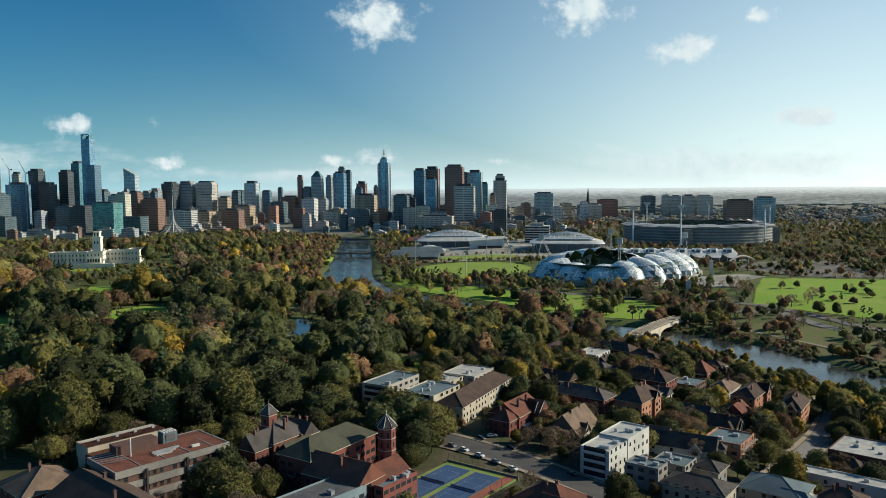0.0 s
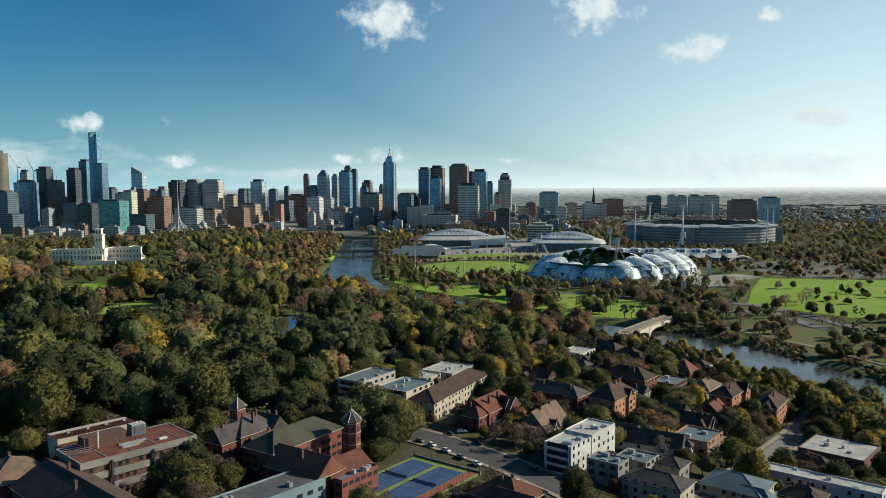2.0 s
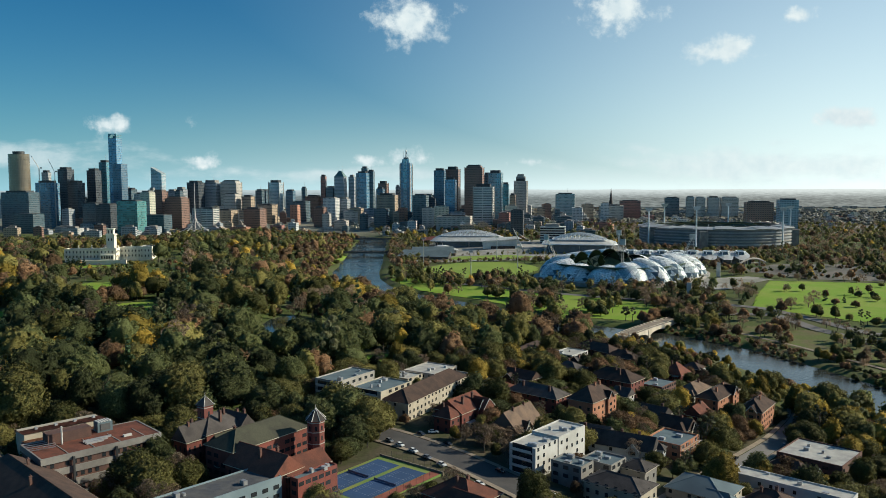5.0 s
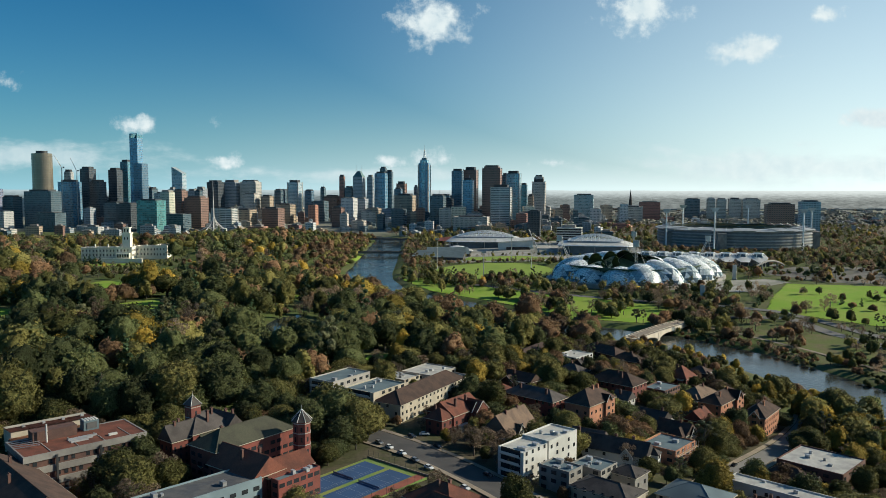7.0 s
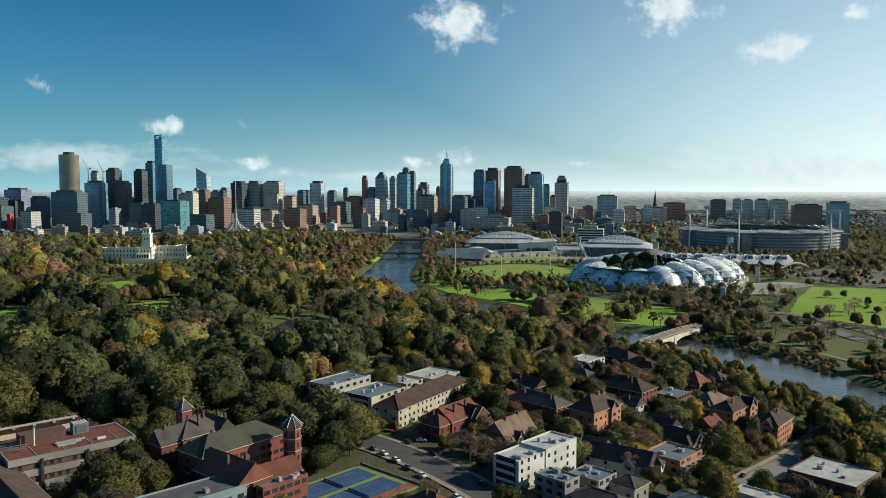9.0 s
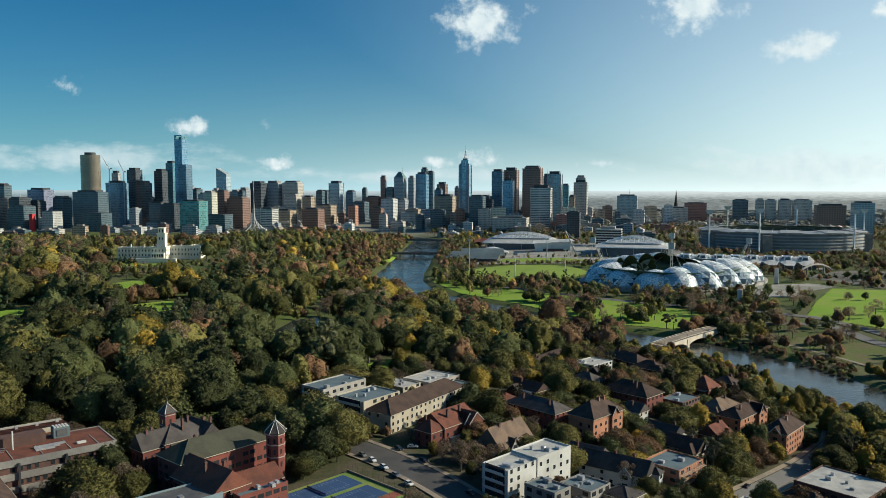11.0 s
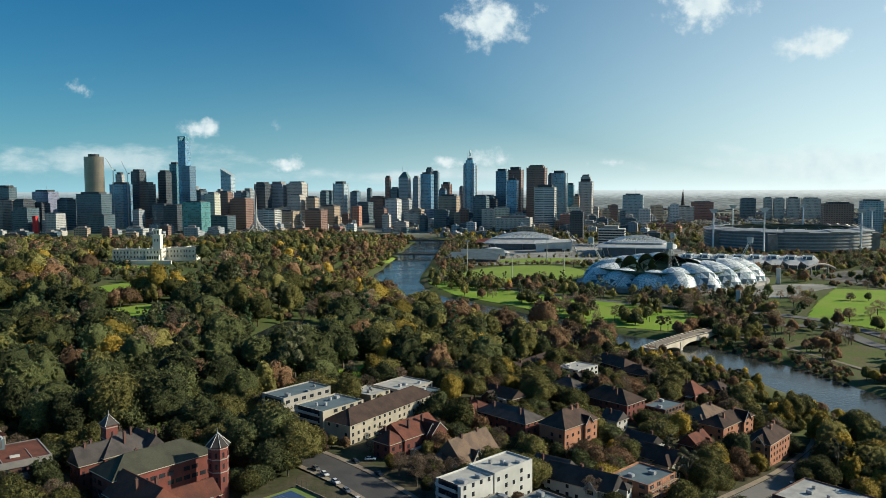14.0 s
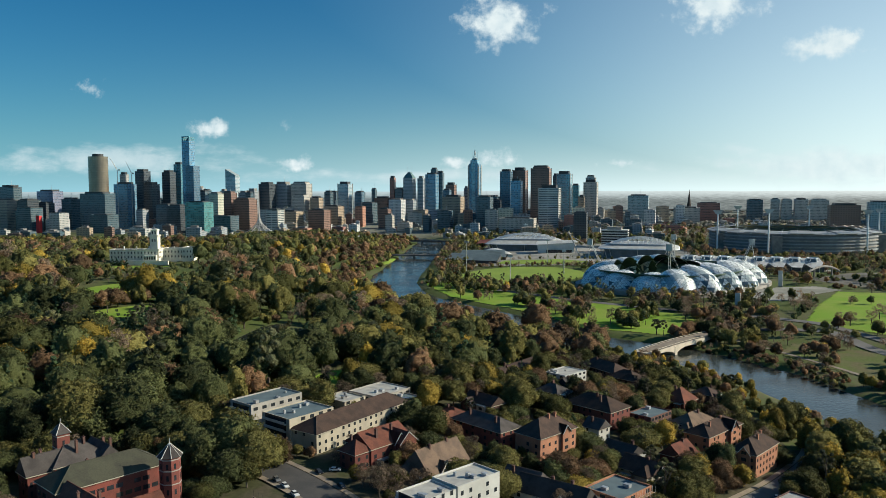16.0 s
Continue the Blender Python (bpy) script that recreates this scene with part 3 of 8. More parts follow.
def crown(rnd, kind, height, wide, lumps, leaves, leaf, level=1):
    """Vertices and triangles of a crown: a full dome, or rough lumps with loose leaf sprays round them."""
    if kind == "round":
        if rnd.random() < 0.45:
            return dome(rnd, height, wide, lumps, leaves, leaf, level)
        bits, start, a0 = [], 0, rnd.uniform(0, 6.28)
        for k, share in enumerate((0.5, 0.3, 0.2)):
            size = (0.82, 0.62, 0.5)[k]
            v, f = dome(rnd, height * (1.0, 0.8, 0.62)[k], wide * size, max(6, int(lumps * size)), int(leaves * share), leaf, level - (1 if k else 0))
            a = a0 + k * 2.3
            bits.append((v + (math.cos(a) * wide * (0.22, 0.5, 0.55)[k], math.sin(a) * wide * (0.22, 0.5, 0.55)[k], 0), f + start))
            start += len(v)
        return np.concatenate([b[0] for b in bits]), np.concatenate([b[1] for b in bits])
    level = 1
    base, tri = ico(level)
    vs, fs, n = [], [], 0
    low = {"cone": 0.08, "poplar": 0.06, "bare": 0.3, "gum": 0.4}[kind]
    spots = []
    for k in range(lumps):
        f = (k + 0.5) / lumps
        a = k * 2.399 + rnd.uniform(-0.5, 0.5)
        if kind == "cone":
            zz, rr = low + (0.95 - low) * f, (1 - f) * 0.62 + 0.05
            size = wide * (0.42 * (1 - f) + 0.12)
        elif kind == "poplar":
            zz, rr, size = low + (0.92 - low) * f, 0.16, wide * (0.5 - 0.25 * f)
        else:
            zz = low + (0.93 - low) * (0.12 + 0.88 * f)
            u = (zz - low) / (1 - low)
            rr = 0.75 * math.sqrt(max(0.03, 1 - (2 * u - 0.85) ** 2)) * rnd.uniform(0.55, 1.05)
            size = wide * rnd.uniform(0.24, 0.4) * (0.75 if kind == "gum" else 1) * (0.82 if lumps > 12 else 1)
        spots.append((np.array([math.cos(a) * rr * wide, math.sin(a) * rr * wide, zz * height]), size))
    for c, size in spots:
        noise_ = np.array([[rnd.uniform(0.84, 1.17)] for _ in range(len(base))])
        squash = np.array([1.0, 1.0, rnd.uniform(0.62, 0.85)])
        if kind != "bare":
            vs.append(base * noise_ * squash * size * 0.78 + c)
            fs.append(tri + n)
            n += len(base)
    area = sum(size ** 2 for _, size in spots)
    for c, size in spots:
        for _ in range(int(leaves * size ** 2 / area)):
            d = np.array([rnd.gauss(0, 1), rnd.gauss(0, 1), rnd.gauss(0.25, 0.9)])
            d /= np.linalg.norm(d) + 1e-6
            p = c + d * size * rnd.uniform(0.78, 1.16) * np.array([1, 1, 0.85])
            a = np.array([rnd.gauss(0, 1), rnd.gauss(0, 1), rnd.gauss(0, 1)])
            a /= np.linalg.norm(a) + 1e-6
            a = a - d * (a @ d) * 0.92
            a /= np.linalg.norm(a) + 1e-6
            b = np.cross(a, d)
            b /= np.linalg.norm(b) + 1e-6
            s = leaf * rnd.uniform(0.6, 1.4)
            if kind == "bare":
                b = b * 0.16
                s *= 1.5
            tilt = d * s * rnd.uniform(-0.2, 0.4)
            vs.append(np.array([p - a * s - b * s * 0.6, p + a * s * 0.7 - b * s * 0.5 + tilt, p + b * s * 0.9]))
            fs.append(np.array([[0, 1, 2]]) + n)
            n += 3
    return np.concatenate(vs), np.concatenate(fs)


def trunk_mesh(rnd, height, wide, kind):
    bm = bmesh.new()
    r = max(0.18, height * 0.024)
    top = height * (0.8 if kind in ("cone", "poplar", "gum") else 0.5)
    bend = Vector((rnd.uniform(-0.5, 0.5), rnd.uniform(-0.5, 0.5), top * 0.5))
    add_rod(bm, (0, 0, -1.0), bend, r * 1.25, r * 0.85, 7)
    add_rod(bm, bend, (0, 0, top), r * 0.85, r * 0.4, 6)
    for k in range(6 if kind != "bare" else 12):
        a = k * 2.4 + rnd.uniform(-0.3, 0.3)
        z0 = top * rnd.uniform(0.4, 0.95)
        reach = wide * rnd.uniform(0.45, 0.8)
        mid = Vector((math.cos(a) * reach * 0.5, math.sin(a) * reach * 0.5, z0 + height * 0.13))
        add_rod(bm, (0, 0, z0), mid, r * 0.45, r * 0.26, 5)
        add_rod(bm, mid, (math.cos(a + 0.3) * reach, math.sin(a + 0.3) * reach, min(height * 0.93, z0 + height * 0.3)), r * 0.26, r * 0.08, 4)
    return bm


SPECIES = {
    # kind, colours a and b, label, category name
    "evergreen": ("round", (0.065, 0.081, 0.035), (0.127, 0.144, 0.056), "dark green broad evergreen tree", "evergreen_tree"),
    "olive": ("round", (0.118, 0.130, 0.043), (0.218, 0.197, 0.065), "olive-green tree with loose crown", "park_tree"),
    "yellow": ("round", (0.282, 0.232, 0.051), (0.464, 0.323, 0.062), "yellow-green autumn tree with full crown", "autumn_tree"),
    "rust": ("round", (0.145, 0.102, 0.060), (0.265, 0.160, 0.088), "rust-brown autumn tree with thinning crown", "autumn_tree"),
    "bare": ("bare", (0.200, 0.160, 0.120), (0.290, 0.215, 0.150), "almost bare grey-brown tree with fine twigs", "bare_tree"),
    "conifer": ("cone", (0.041, 0.077, 0.048), (0.085, 0.132, 0.062), "dark pointed conifer among garden trees", "conifer"),
    "gum": ("gum", (0.094, 0.109, 0.067), (0.187, 0.194, 0.104), "tall gum tree with sparse grey-green clumps", "gum_tree"),
}
# same leaf colours twice: near copy darkened for shade, far one lightened for haze
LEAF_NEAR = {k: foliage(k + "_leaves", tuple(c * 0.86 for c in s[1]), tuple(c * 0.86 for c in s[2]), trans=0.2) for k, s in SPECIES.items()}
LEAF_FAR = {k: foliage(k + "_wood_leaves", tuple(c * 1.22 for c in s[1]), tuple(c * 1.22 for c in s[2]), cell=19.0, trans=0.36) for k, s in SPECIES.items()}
# far suburb leaves, greyed and paled in base colour to stand for haze
LEAF_HAZED = foliage("hazed_suburb_leaves", (0.17, 0.18, 0.14), (0.24, 0.23, 0.19), cell=30.0, trans=0.2)
rng = random.Random(7)
MODELS = {}
TINY = []
for v in range(3):
    b0, t0 = ico(1)
    TINY.append((b0[:, :] * np.array([[rng.uniform(0.7, 1.3)] for _ in b0]) * (7.0, 7.0, 5.5) + (0, 0, 6.5), t0))
for key, (kind, a_, b_, label, cat) in SPECIES.items():
    for v in range(3):
        h_, w_ = {"cone": (17, 4.2), "gum": (18, 5.2), "poplar": (18, 2.6)}.get(kind, (13.5, 6.4))
        h_, w_ = h_ * (0.85, 1.0, 1.2)[v] * rng.uniform(0.95, 1.05), w_ * (1.12, 0.95, 0.86)[v] * rng.uniform(0.95, 1.05)
        near = crown(rng, kind, h_, w_, {"round": 22, "cone": 13, "gum": 13}.get(kind, 12), 1700 if kind == "bare" else 2100, 0.46, 3)
        MODELS[key, v] = (trunk_mesh(rng, h_, w_, kind), near, crown(rng, kind, h_, w_, 15 if kind == "round" else 9, 640 if kind == "bare" else 410, 0.68, 3), crown(rng, kind, h_, w_, 9 if kind == "round" else 6, 170 if kind == "bare" else 95, 1.05, 2), TINY[v])

PROTO = {}


def plant(key, v, x, y, scale, turn, label="", z=None):
    """A tree as a thing of its own: trunk and crown."""
    kind, _, _, text, cat = SPECIES[key]
    m = pose(x, y, gz(x, y) if z is None else z, 0, 0, turn)
    if (key, v) not in PROTO:
        ob = thing(cat, x, y, 0, 0, text, "tree", "trees of the gardens and streets")
        part("trunk", MODELS[key, v][0], M_BARK, ob)
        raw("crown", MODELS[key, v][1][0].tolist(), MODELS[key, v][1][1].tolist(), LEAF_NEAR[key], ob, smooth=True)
        PROTO[key, v] = ob
        ob.matrix_world = m
        ob.scale = (scale,) * 3
        return ob
    src = PROTO[key, v]
    ob = copy_thing(src, m)
    ob.scale = (scale * rng.uniform(0.95, 1.2), scale * rng.uniform(0.95, 1.2), scale * rng.uniform(0.8, 1.0))
    return ob


def in_ring(ring, x, y):
    c = False
    for (ax, ay), (bx, by) in zip(ring, ring[1:] + ring[:1]):
        if (ay > y) != (by > y) and x < (bx - ax) * (y - ay) / (by - ay) + ax:
            c = not c
    return c


def on_line(line, x, y, room):
    for (ax, ay), (bx, by) in zip(line, line[1:]):
        dx, dy = bx - ax, by - ay
        t = max(0, min(1, ((x - ax) * dx + (y - ay) * dy) / (dx * dx + dy * dy)))
        if math.hypot(x - ax - t * dx, y - ay - t * dy) < room:
            return True
    return False


# the built-up blocks of the suburb, kept clear of garden woodland
SUBURB = [(-260, -200), (-205, 290), (-140, 345), (-60, 345), (-58, 420), (-20, 480), (40, 500), (70, 600), (100, 670), (150, 655), (185, 590), (205, 500), (240, 420), (290, 200), (290, -200)]
GOV_CLEAR = [(-620, 1168), (-620, 1262), (-456, 1262), (-456, 1168)]
LAKE = blob(-129, 628, 17, 57, seed=9)
WOOD = {"evergreen": 34, "olive": 36, "yellow": 4, "rust": 11, "bare": 7, "conifer": 8, "gum": 6}

RIVERSIDE = {"rust": 46, "olive": 30, "evergreen": 22, "yellow": 3, "bare": 8}


def choose(weights):
    return rng.choices(list(weights), list(weights.values()))[0]


def fields(x, y):
    return any(in_ring(r, x, y) for r in LAWNS) or in_ring(LAKE, x, y)


FAR = {}


def stem(height):
    b0 = np.array([(a * 0.32, b * 0.32, z) for z in (-1.0, height * 0.5) for a, b in ((-1, -1), (1, -1), (1, 1), (-1, 1))], float)
    t0 = []
    for k in range(4):
        q = (k + 1) % 4
        t0 += [(k, q, q + 4), (k, q + 4, k + 4)]
    return b0, np.array(t0)


STEM = stem(13.0)


def far_tree(key, v, lod, x, y, scale, z=None):
    FAR.setdefault((key, lod), []).append((v, x, y, gz(x, y) if z is None else z, scale))


def stand(weights, x, y):
    """Trees grow in stands of a kind: dark evergreens here, turning leaves there."""
    n = clump(x, y, 75) * 2.2
    m = clump(x + 900, y - 400, 55) * 2.2
    w = dict(weights)
    if weights is WOOD and y < 620 and x < 0:
        # the near edge of the gardens is mostly dark evergreens
        w["evergreen"] *= 2.6
        w["conifer"] *= 1.6
        w["olive"] *= 0.7
    for key in w:
        if key in ("evergreen", "conifer"):
            w[key] *= math.exp(1.6 * n)
        elif key in ("rust", "yellow", "bare"):
            w[key] *= math.exp(1.7 * m - 0.8 * n)
    return w


def scatter(x0, x1, y0, y1, gap, keep, weights, size=(0.75, 1.35)):
    """Trees on a shaken grid where keep(x, y) holds: near ones as things, the rest for the joined woodland."""
    x = x0
    while x < x1:
        y = y0
        while y < y1:
            px, py = x + rng.uniform(-0.45, 0.45) * gap, y + rng.uniform(-0.45, 0.45) * gap
            if keep(px, py):
                key, v, s = choose(RIVERSIDE if weights is WOOD and float(river_off(px, py)) < 120 else stand(weights, px, py)), rng.randrange(3), rng.triangular(*size, size[0] + 0.3 * (size[1] - size[0]))
                d = math.hypot(px - 40, py - 40)
                if 780 < py < 1175 and -0.63 < (px - 40) / (py - 100) < -0.42:
                    s = min(s, 0.85 if py < 960 else 0.55)
                for gap_ in range(6, 200, 12):
                    if fields(40 + (px - 40) * (1 + gap_ / d), 40 + (py - 40) * (1 + gap_ / d)):
                        s = min(s, gap_ * 106 / d / 14.0)
                        break
                back = 1 - 55 / d
                if in_ring(LAKE, px * back, py * back):
                    s = min(s, 0.6)
                if 0 < float(river_off(px, py)) < 85 and py > 760:
                    s = min(s, 0.95)
                if s < 0.22:
                    pass
                elif d < 375:
                    plant(key, v, px, py, s, rng.uniform(0, 360))
                else:
                    far_tree(key, v, 0 if d < 950 else 1, px, py, s)
            y += gap
        x += gap


def clump(x, y, scale=70.0):
    return noise.noise((x / scale, y / scale, 3.3))


def garden(x, y):
    if in_ring(SUBURB, x, y) or fields(x, y) or in_ring(GOV_CLEAR, x, y):
        return False
    if (x > 125 and y < 760) or (y > 1800 and x < -0.38 * y):
        return False
    d = float(river_off(x, y))
    return d > (30 if y > 1000 else 38)


# keep to what lies in the camera's sweep
def seen(x, y, margin=40):
    return -0.80 * y + 100 - margin < x < 0.585 * y + 25 + margin


scatter(-440, 240, 300, 760, 16.5, lambda x, y: garden(x, y) and seen(x, y), WOOD, (0.95, 2.2))
scatter(-800, 140, 760, 1200, 20.0, lambda x, y: garden(x, y) and seen(x, y), WOOD, (1.2, 2.4))
scatter(-1500, -150, 1200, 1700, 21.0, lambda x, y: garden(x, y) and seen(x, y), WOOD, (1.0, 1.8))
scatter(-300, -150, 1080, 1900, 9.0, lambda x, y: 38 < float(river_off(x, y)) < 80 and clump(x, y, 30) > -0.3, RIVERSIDE, (0.6, 1.0))
scatter(-1800, -220, 1700, 2150, 21.0, lambda x, y: garden(x, y) and seen(x, y), WOOD, (0.7, 1.2))
scatter(-440, -205, 200, 300, 13.0, lambda x, y: garden(x, y) and seen(x, y), WOOD, (0.75, 1.6))
# north bank: open rows over grass, then the sports precinct and the parks beyond
PARK = {"olive": 32, "evergreen": 8, "rust": 18, "bare": 34, "gum": 22, "yellow": 2}


def precinct(x, y):
    """Ground taken by stadiums, ovals, and roads on the north bank."""
    return (((x - 240) / 160) ** 2 + ((y - 1170) / 165) ** 2 < 1 or ((x - 563) / 195) ** 2 + ((y - 1775) / 180) ** 2 < 1
            or in_ring(OVAL, x, y) or in_ring(FIELD, x, y) or (325 < x < 430 and 1000 < y < 1125) or (-75 < x < 330 and 1380 < y < 1900) or (240 < x < 430 and 1300 < y < 1460))


def north(x, y):
    d = -float(river_off(x, y))
    return d > 40 and not precinct(x, y) and seen(x, y)


scatter(-170, 60, 760, 1330, 14.0, lambda x, y: north(x, y) and clump(x, y, 45) > (0.12 if in_ring(BANK_LAWN, x, y) else -0.25), PARK, (0.8, 1.25))
scatter(60, 300, 760, 1330, 13.0, lambda x, y: north(x, y) and clump(x, y, 45) > (0.1 if in_ring(BANK_LAWN, x, y) else -0.25), PARK, (0.7, 1.15))
scatter(230, 560, 480, 880, 11.0, lambda x, y: north(x, y) and clump(x, y, 40) > -0.08 and not any(on_line(r, x, y, 9) for r in BOULEVARDS), PARK, (0.5, 0.95))
scatter(300, 1500, 880, 1650, 17.0, lambda x, y: north(x, y) and clump(x, y, 60) > (0.25 if 1075 < y < 1310 and x > 440 else -0.3), PARK, (0.7, 1.15))
FARPARK = {"olive": 46, "bare": 34, "gum": 22, "rust": 6, "yellow": 3, "evergreen": 4}
scatter(-260, 1900, 1650, 2500, 22.0, lambda x, y: north(x, y) and clump(x, y, 90) > -0.25, FARPARK, (0.8, 1.3))
scatter(-75, 190, 1352, 1384, 9.0, lambda x, y: not in_ring(OVAL, x, y), PARK, (0.4, 0.62))
scatter(-30, 330, 1484, 1500, 10.0, lambda x, y: rng.random() < 0.7, PARK, (0.4, 0.62))
scatter(-75, 330, 1830, 1900, 15.0, lambda x, y: abs(x - 207) > 40, PARK, (0.6, 0.9))
scatter(-95, 140, 1128, 1150, 11.0, lambda x, y: not in_ring(OVAL, x, y), PARK, (0.4, 0.6))
# shrubs on the far bank's slope
scatter(200, 420, 480, 830, 4.6, lambda x, y: 26 < -float(river_off(x, y)) < 46 and clump(x, y, 22) > -0.3, {"olive": 30, "evergreen": 26, "rust": 24, "bare": 20}, (0.18, 0.42))
scatter(-230, -60, 1330, 1900, 14.0, lambda x, y: north(x, y), PARK, (0.7, 1.1))
# the suburb's river slope and street trees
scatter(120, 300, 470, 740, 7.5, lambda x, y: float(river_off(x, y)) > 36 and not in_ring(SUBURB, x, y) and clump(x, y, 30) > -0.35, {"olive": 44, "yellow": 30, "evergreen": 12, "rust": 10, "bare": 8}, (0.32, 0.66))
scatter(190, 300, 280, 470, 11.0, lambda x, y: float(river_off(x, y)) > 40 and (not in_ring(SUBURB, x, y) or (x > 212 and y > 385)), {"olive": 44, "yellow": 34, "evergreen": 10, "gum": 10, "rust": 6}, (0.85, 1.35))
plant("gum", 0, 209, 600, 0.72, 30)

scatter(330, 760, 770, 1080, 17.0, lambda x, y: in_ring(FIELD, x, y) and seen(x, y) and clump(x, y, 38) > 0.40, PARK, (0.5, 0.85))


scatter(390, 900, 1075, 1420, 13.0, lambda x, y: north(x, y) and clump(x, y, 25) > (0.22 if y < 1320 else -0.1), {"olive": 30, "conifer": 30, "rust": 24, "evergreen": 20}, (0.4, 0.62))


def finish_woods():
    for (key, lod), spots in FAR.items():
        vs, fs, wood, tone, n = [], [], [], [], 0
        for v, x, y, z, s in spots:
            bv, bf = MODELS[key, v][2 + lod]
            count = len(bf)
            if lod < 2:
                bv, bf = np.concatenate([bv, STEM[0]]), np.concatenate([bf, STEM[1] + len(bv)])
            tone += [rng.random()] * len(bf)
            wood += [0] * count + [1] * (len(bf) - count)
            a = rng.uniform(0, math.tau)
            c, si = math.cos(a) * s, math.sin(a) * s
            vs.append(np.column_stack([bv[:, 0] * c - bv[:, 1] * si + x, bv[:, 0] * si + bv[:, 1] * c + y, bv[:, 2] * s + z - 0.5]))
            fs.append(bf + n)
            n += len(bv)
        vs, fs = np.concatenate(vs), np.concatenate(fs)
        me = bpy.data.meshes.new("woodland")
        me.vertices.add(len(vs))
        me.vertices.foreach_set("co", vs.ravel())
        me.loops.add(fs.size)
        me.loops.foreach_set("vertex_index", fs.ravel().astype(np.int32))
        me.polygons.add(len(fs))
        me.polygons.foreach_set("loop_start", np.arange(0, fs.size, 3, dtype=np.int32))
        me.materials.append(LEAF_FAR[key] if lod < 2 else LEAF_HAZED)
        me.materials.append(M_BARK)
        me.polygons.foreach_set("material_index", np.array(wood, np.int32))
        me.polygons.foreach_set("use_smooth", np.ones(len(fs), bool))
        me.attributes.new("tone", "FLOAT", "FACE").data.foreach_set("value", np.array(tone, np.float32))
        me.update(calc_edges=True)
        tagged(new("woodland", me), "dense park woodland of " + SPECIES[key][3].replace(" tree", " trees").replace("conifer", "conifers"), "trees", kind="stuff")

# ---- the city's towers ----
STYLES = {
    # wall colour, glass colour, storey height, bay, share of glass up and across, tone spread, label
    "darkglass": ((0.055, 0.080, 0.098), (0.030, 0.055, 0.072), 3.8, 3.2, 0.6, 0.8, "dark blue-grey glass office tower"),
    "black": ((0.030, 0.038, 0.048), (0.018, 0.026, 0.036), 3.8, 3.0, 0.62, 0.7, "near-black slab tower with fine bands"),
    "teal": ((0.055, 0.125, 0.155), (0.045, 0.125, 0.16), 3.6, 3.0, 0.7, 0.85, "slim teal-blue glass city tower"),
    "tealslab": ((0.06, 0.14, 0.14), (0.05, 0.15, 0.16), 3.6, 5.0, 0.68, 0.85, "wide green-teal glass office block"),
    "tealglass": ((0.18, 0.26, 0.30), (0.10, 0.22, 0.28), 3.7, 3.0, 0.62, 0.8, "teal glass tower with bright edges"),
    "blue": ((0.10, 0.17, 0.23), (0.06, 0.14, 0.22), 3.8, 3.5, 0.66, 0.8, "tall blue glass office tower"),
    "darkblue": ((0.06, 0.10, 0.14), (0.04, 0.085, 0.13), 3.8, 3.5, 0.6, 0.75, "dark blue glazed office tower"),
    "purple": ((0.15, 0.15, 0.21), (0.11, 0.12, 0.18), 3.6, 3.5, 0.55, 0.8, "lilac-grey glass residential tower"),
    "brown": ((0.16, 0.085, 0.062), (0.045, 0.04, 0.042), 3.7, 2.6, 0.45, 0.55, "brown stone-clad tower with narrow windows"),
    "redbrown": ((0.24, 0.10, 0.075), (0.06, 0.05, 0.05), 3.7, 2.6, 0.45, 0.5, "reddish brown residential tower"),
    "brownblock": ((0.15, 0.08, 0.06), (0.05, 0.04, 0.04), 3.3, 4.0, 0.5, 0.6, "brown brick hotel block with rows of windows"),
    "brownstone": ((0.26, 0.20, 0.16), (0.06, 0.06, 0.065), 3.4, 3.2, 0.5, 0.6, "brown-grey rendered apartment tower"),
    "tan": ((0.30, 0.23, 0.16), (0.065, 0.06, 0.06), 3.6, 3.0, 0.45, 0.55, "tan stone office building"),
    "orange": ((0.34, 0.16, 0.10), (0.08, 0.06, 0.055), 3.6, 4.0, 0.4, 0.5, "orange-brown brick city block"),
    "cream": ((0.40, 0.39, 0.31), (0.12, 0.13, 0.12), 3.4, 3.2, 0.45, 0.6, "cream stepped apartment tower"),
    "white": ((0.44, 0.44, 0.43), (0.10, 0.12, 0.14), 3.4, 3.4, 0.45, 0.6, "white rendered city building"),
    "grey": ((0.24, 0.26, 0.28), (0.07, 0.09, 0.11), 3.7, 3.0, 0.5, 0.6, "grey concrete office tower"),
    "greyslab": ((0.30, 0.34, 0.37), (0.14, 0.18, 0.21), 3.6, 2.6, 0.6, 0.75, "grey slab tower with pale edge columns"),
    "stone": ((0.38, 0.35, 0.31), (0.10, 0.105, 0.11), 3.6, 2.8, 0.5, 0.5, "stone-grey tower with stepped top"),
    "concrete": ((0.32, 0.32, 0.31), (0.10, 0.11, 0.12), 3.4, 4.0, 0.4, 0.6, "bare pale concrete city building"),
    "banded": ((0.42, 0.42, 0.40), (0.07, 0.08, 0.09), 3.5, 60.0, 0.5, 0.98, "grey office block banded by continuous windows"),
    "slab": ((0.22, 0.27, 0.29), (0.11, 0.16, 0.18), 3.4, 3.0, 0.55, 0.7, "wide grey-green slab building"),
    "bluewhite": ((0.26, 0.31, 0.34), (0.10, 0.15, 0.18), 3.2, 5.0, 0.5, 0.7, "blue-white glazed apartment building"),
}
FACADE = {k: facade(k + "_facade", s[0], s[1], *s[2:6]) for k, s in STYLES.items()}
CITY_TURN = -9.0
trng = random.Random(21)


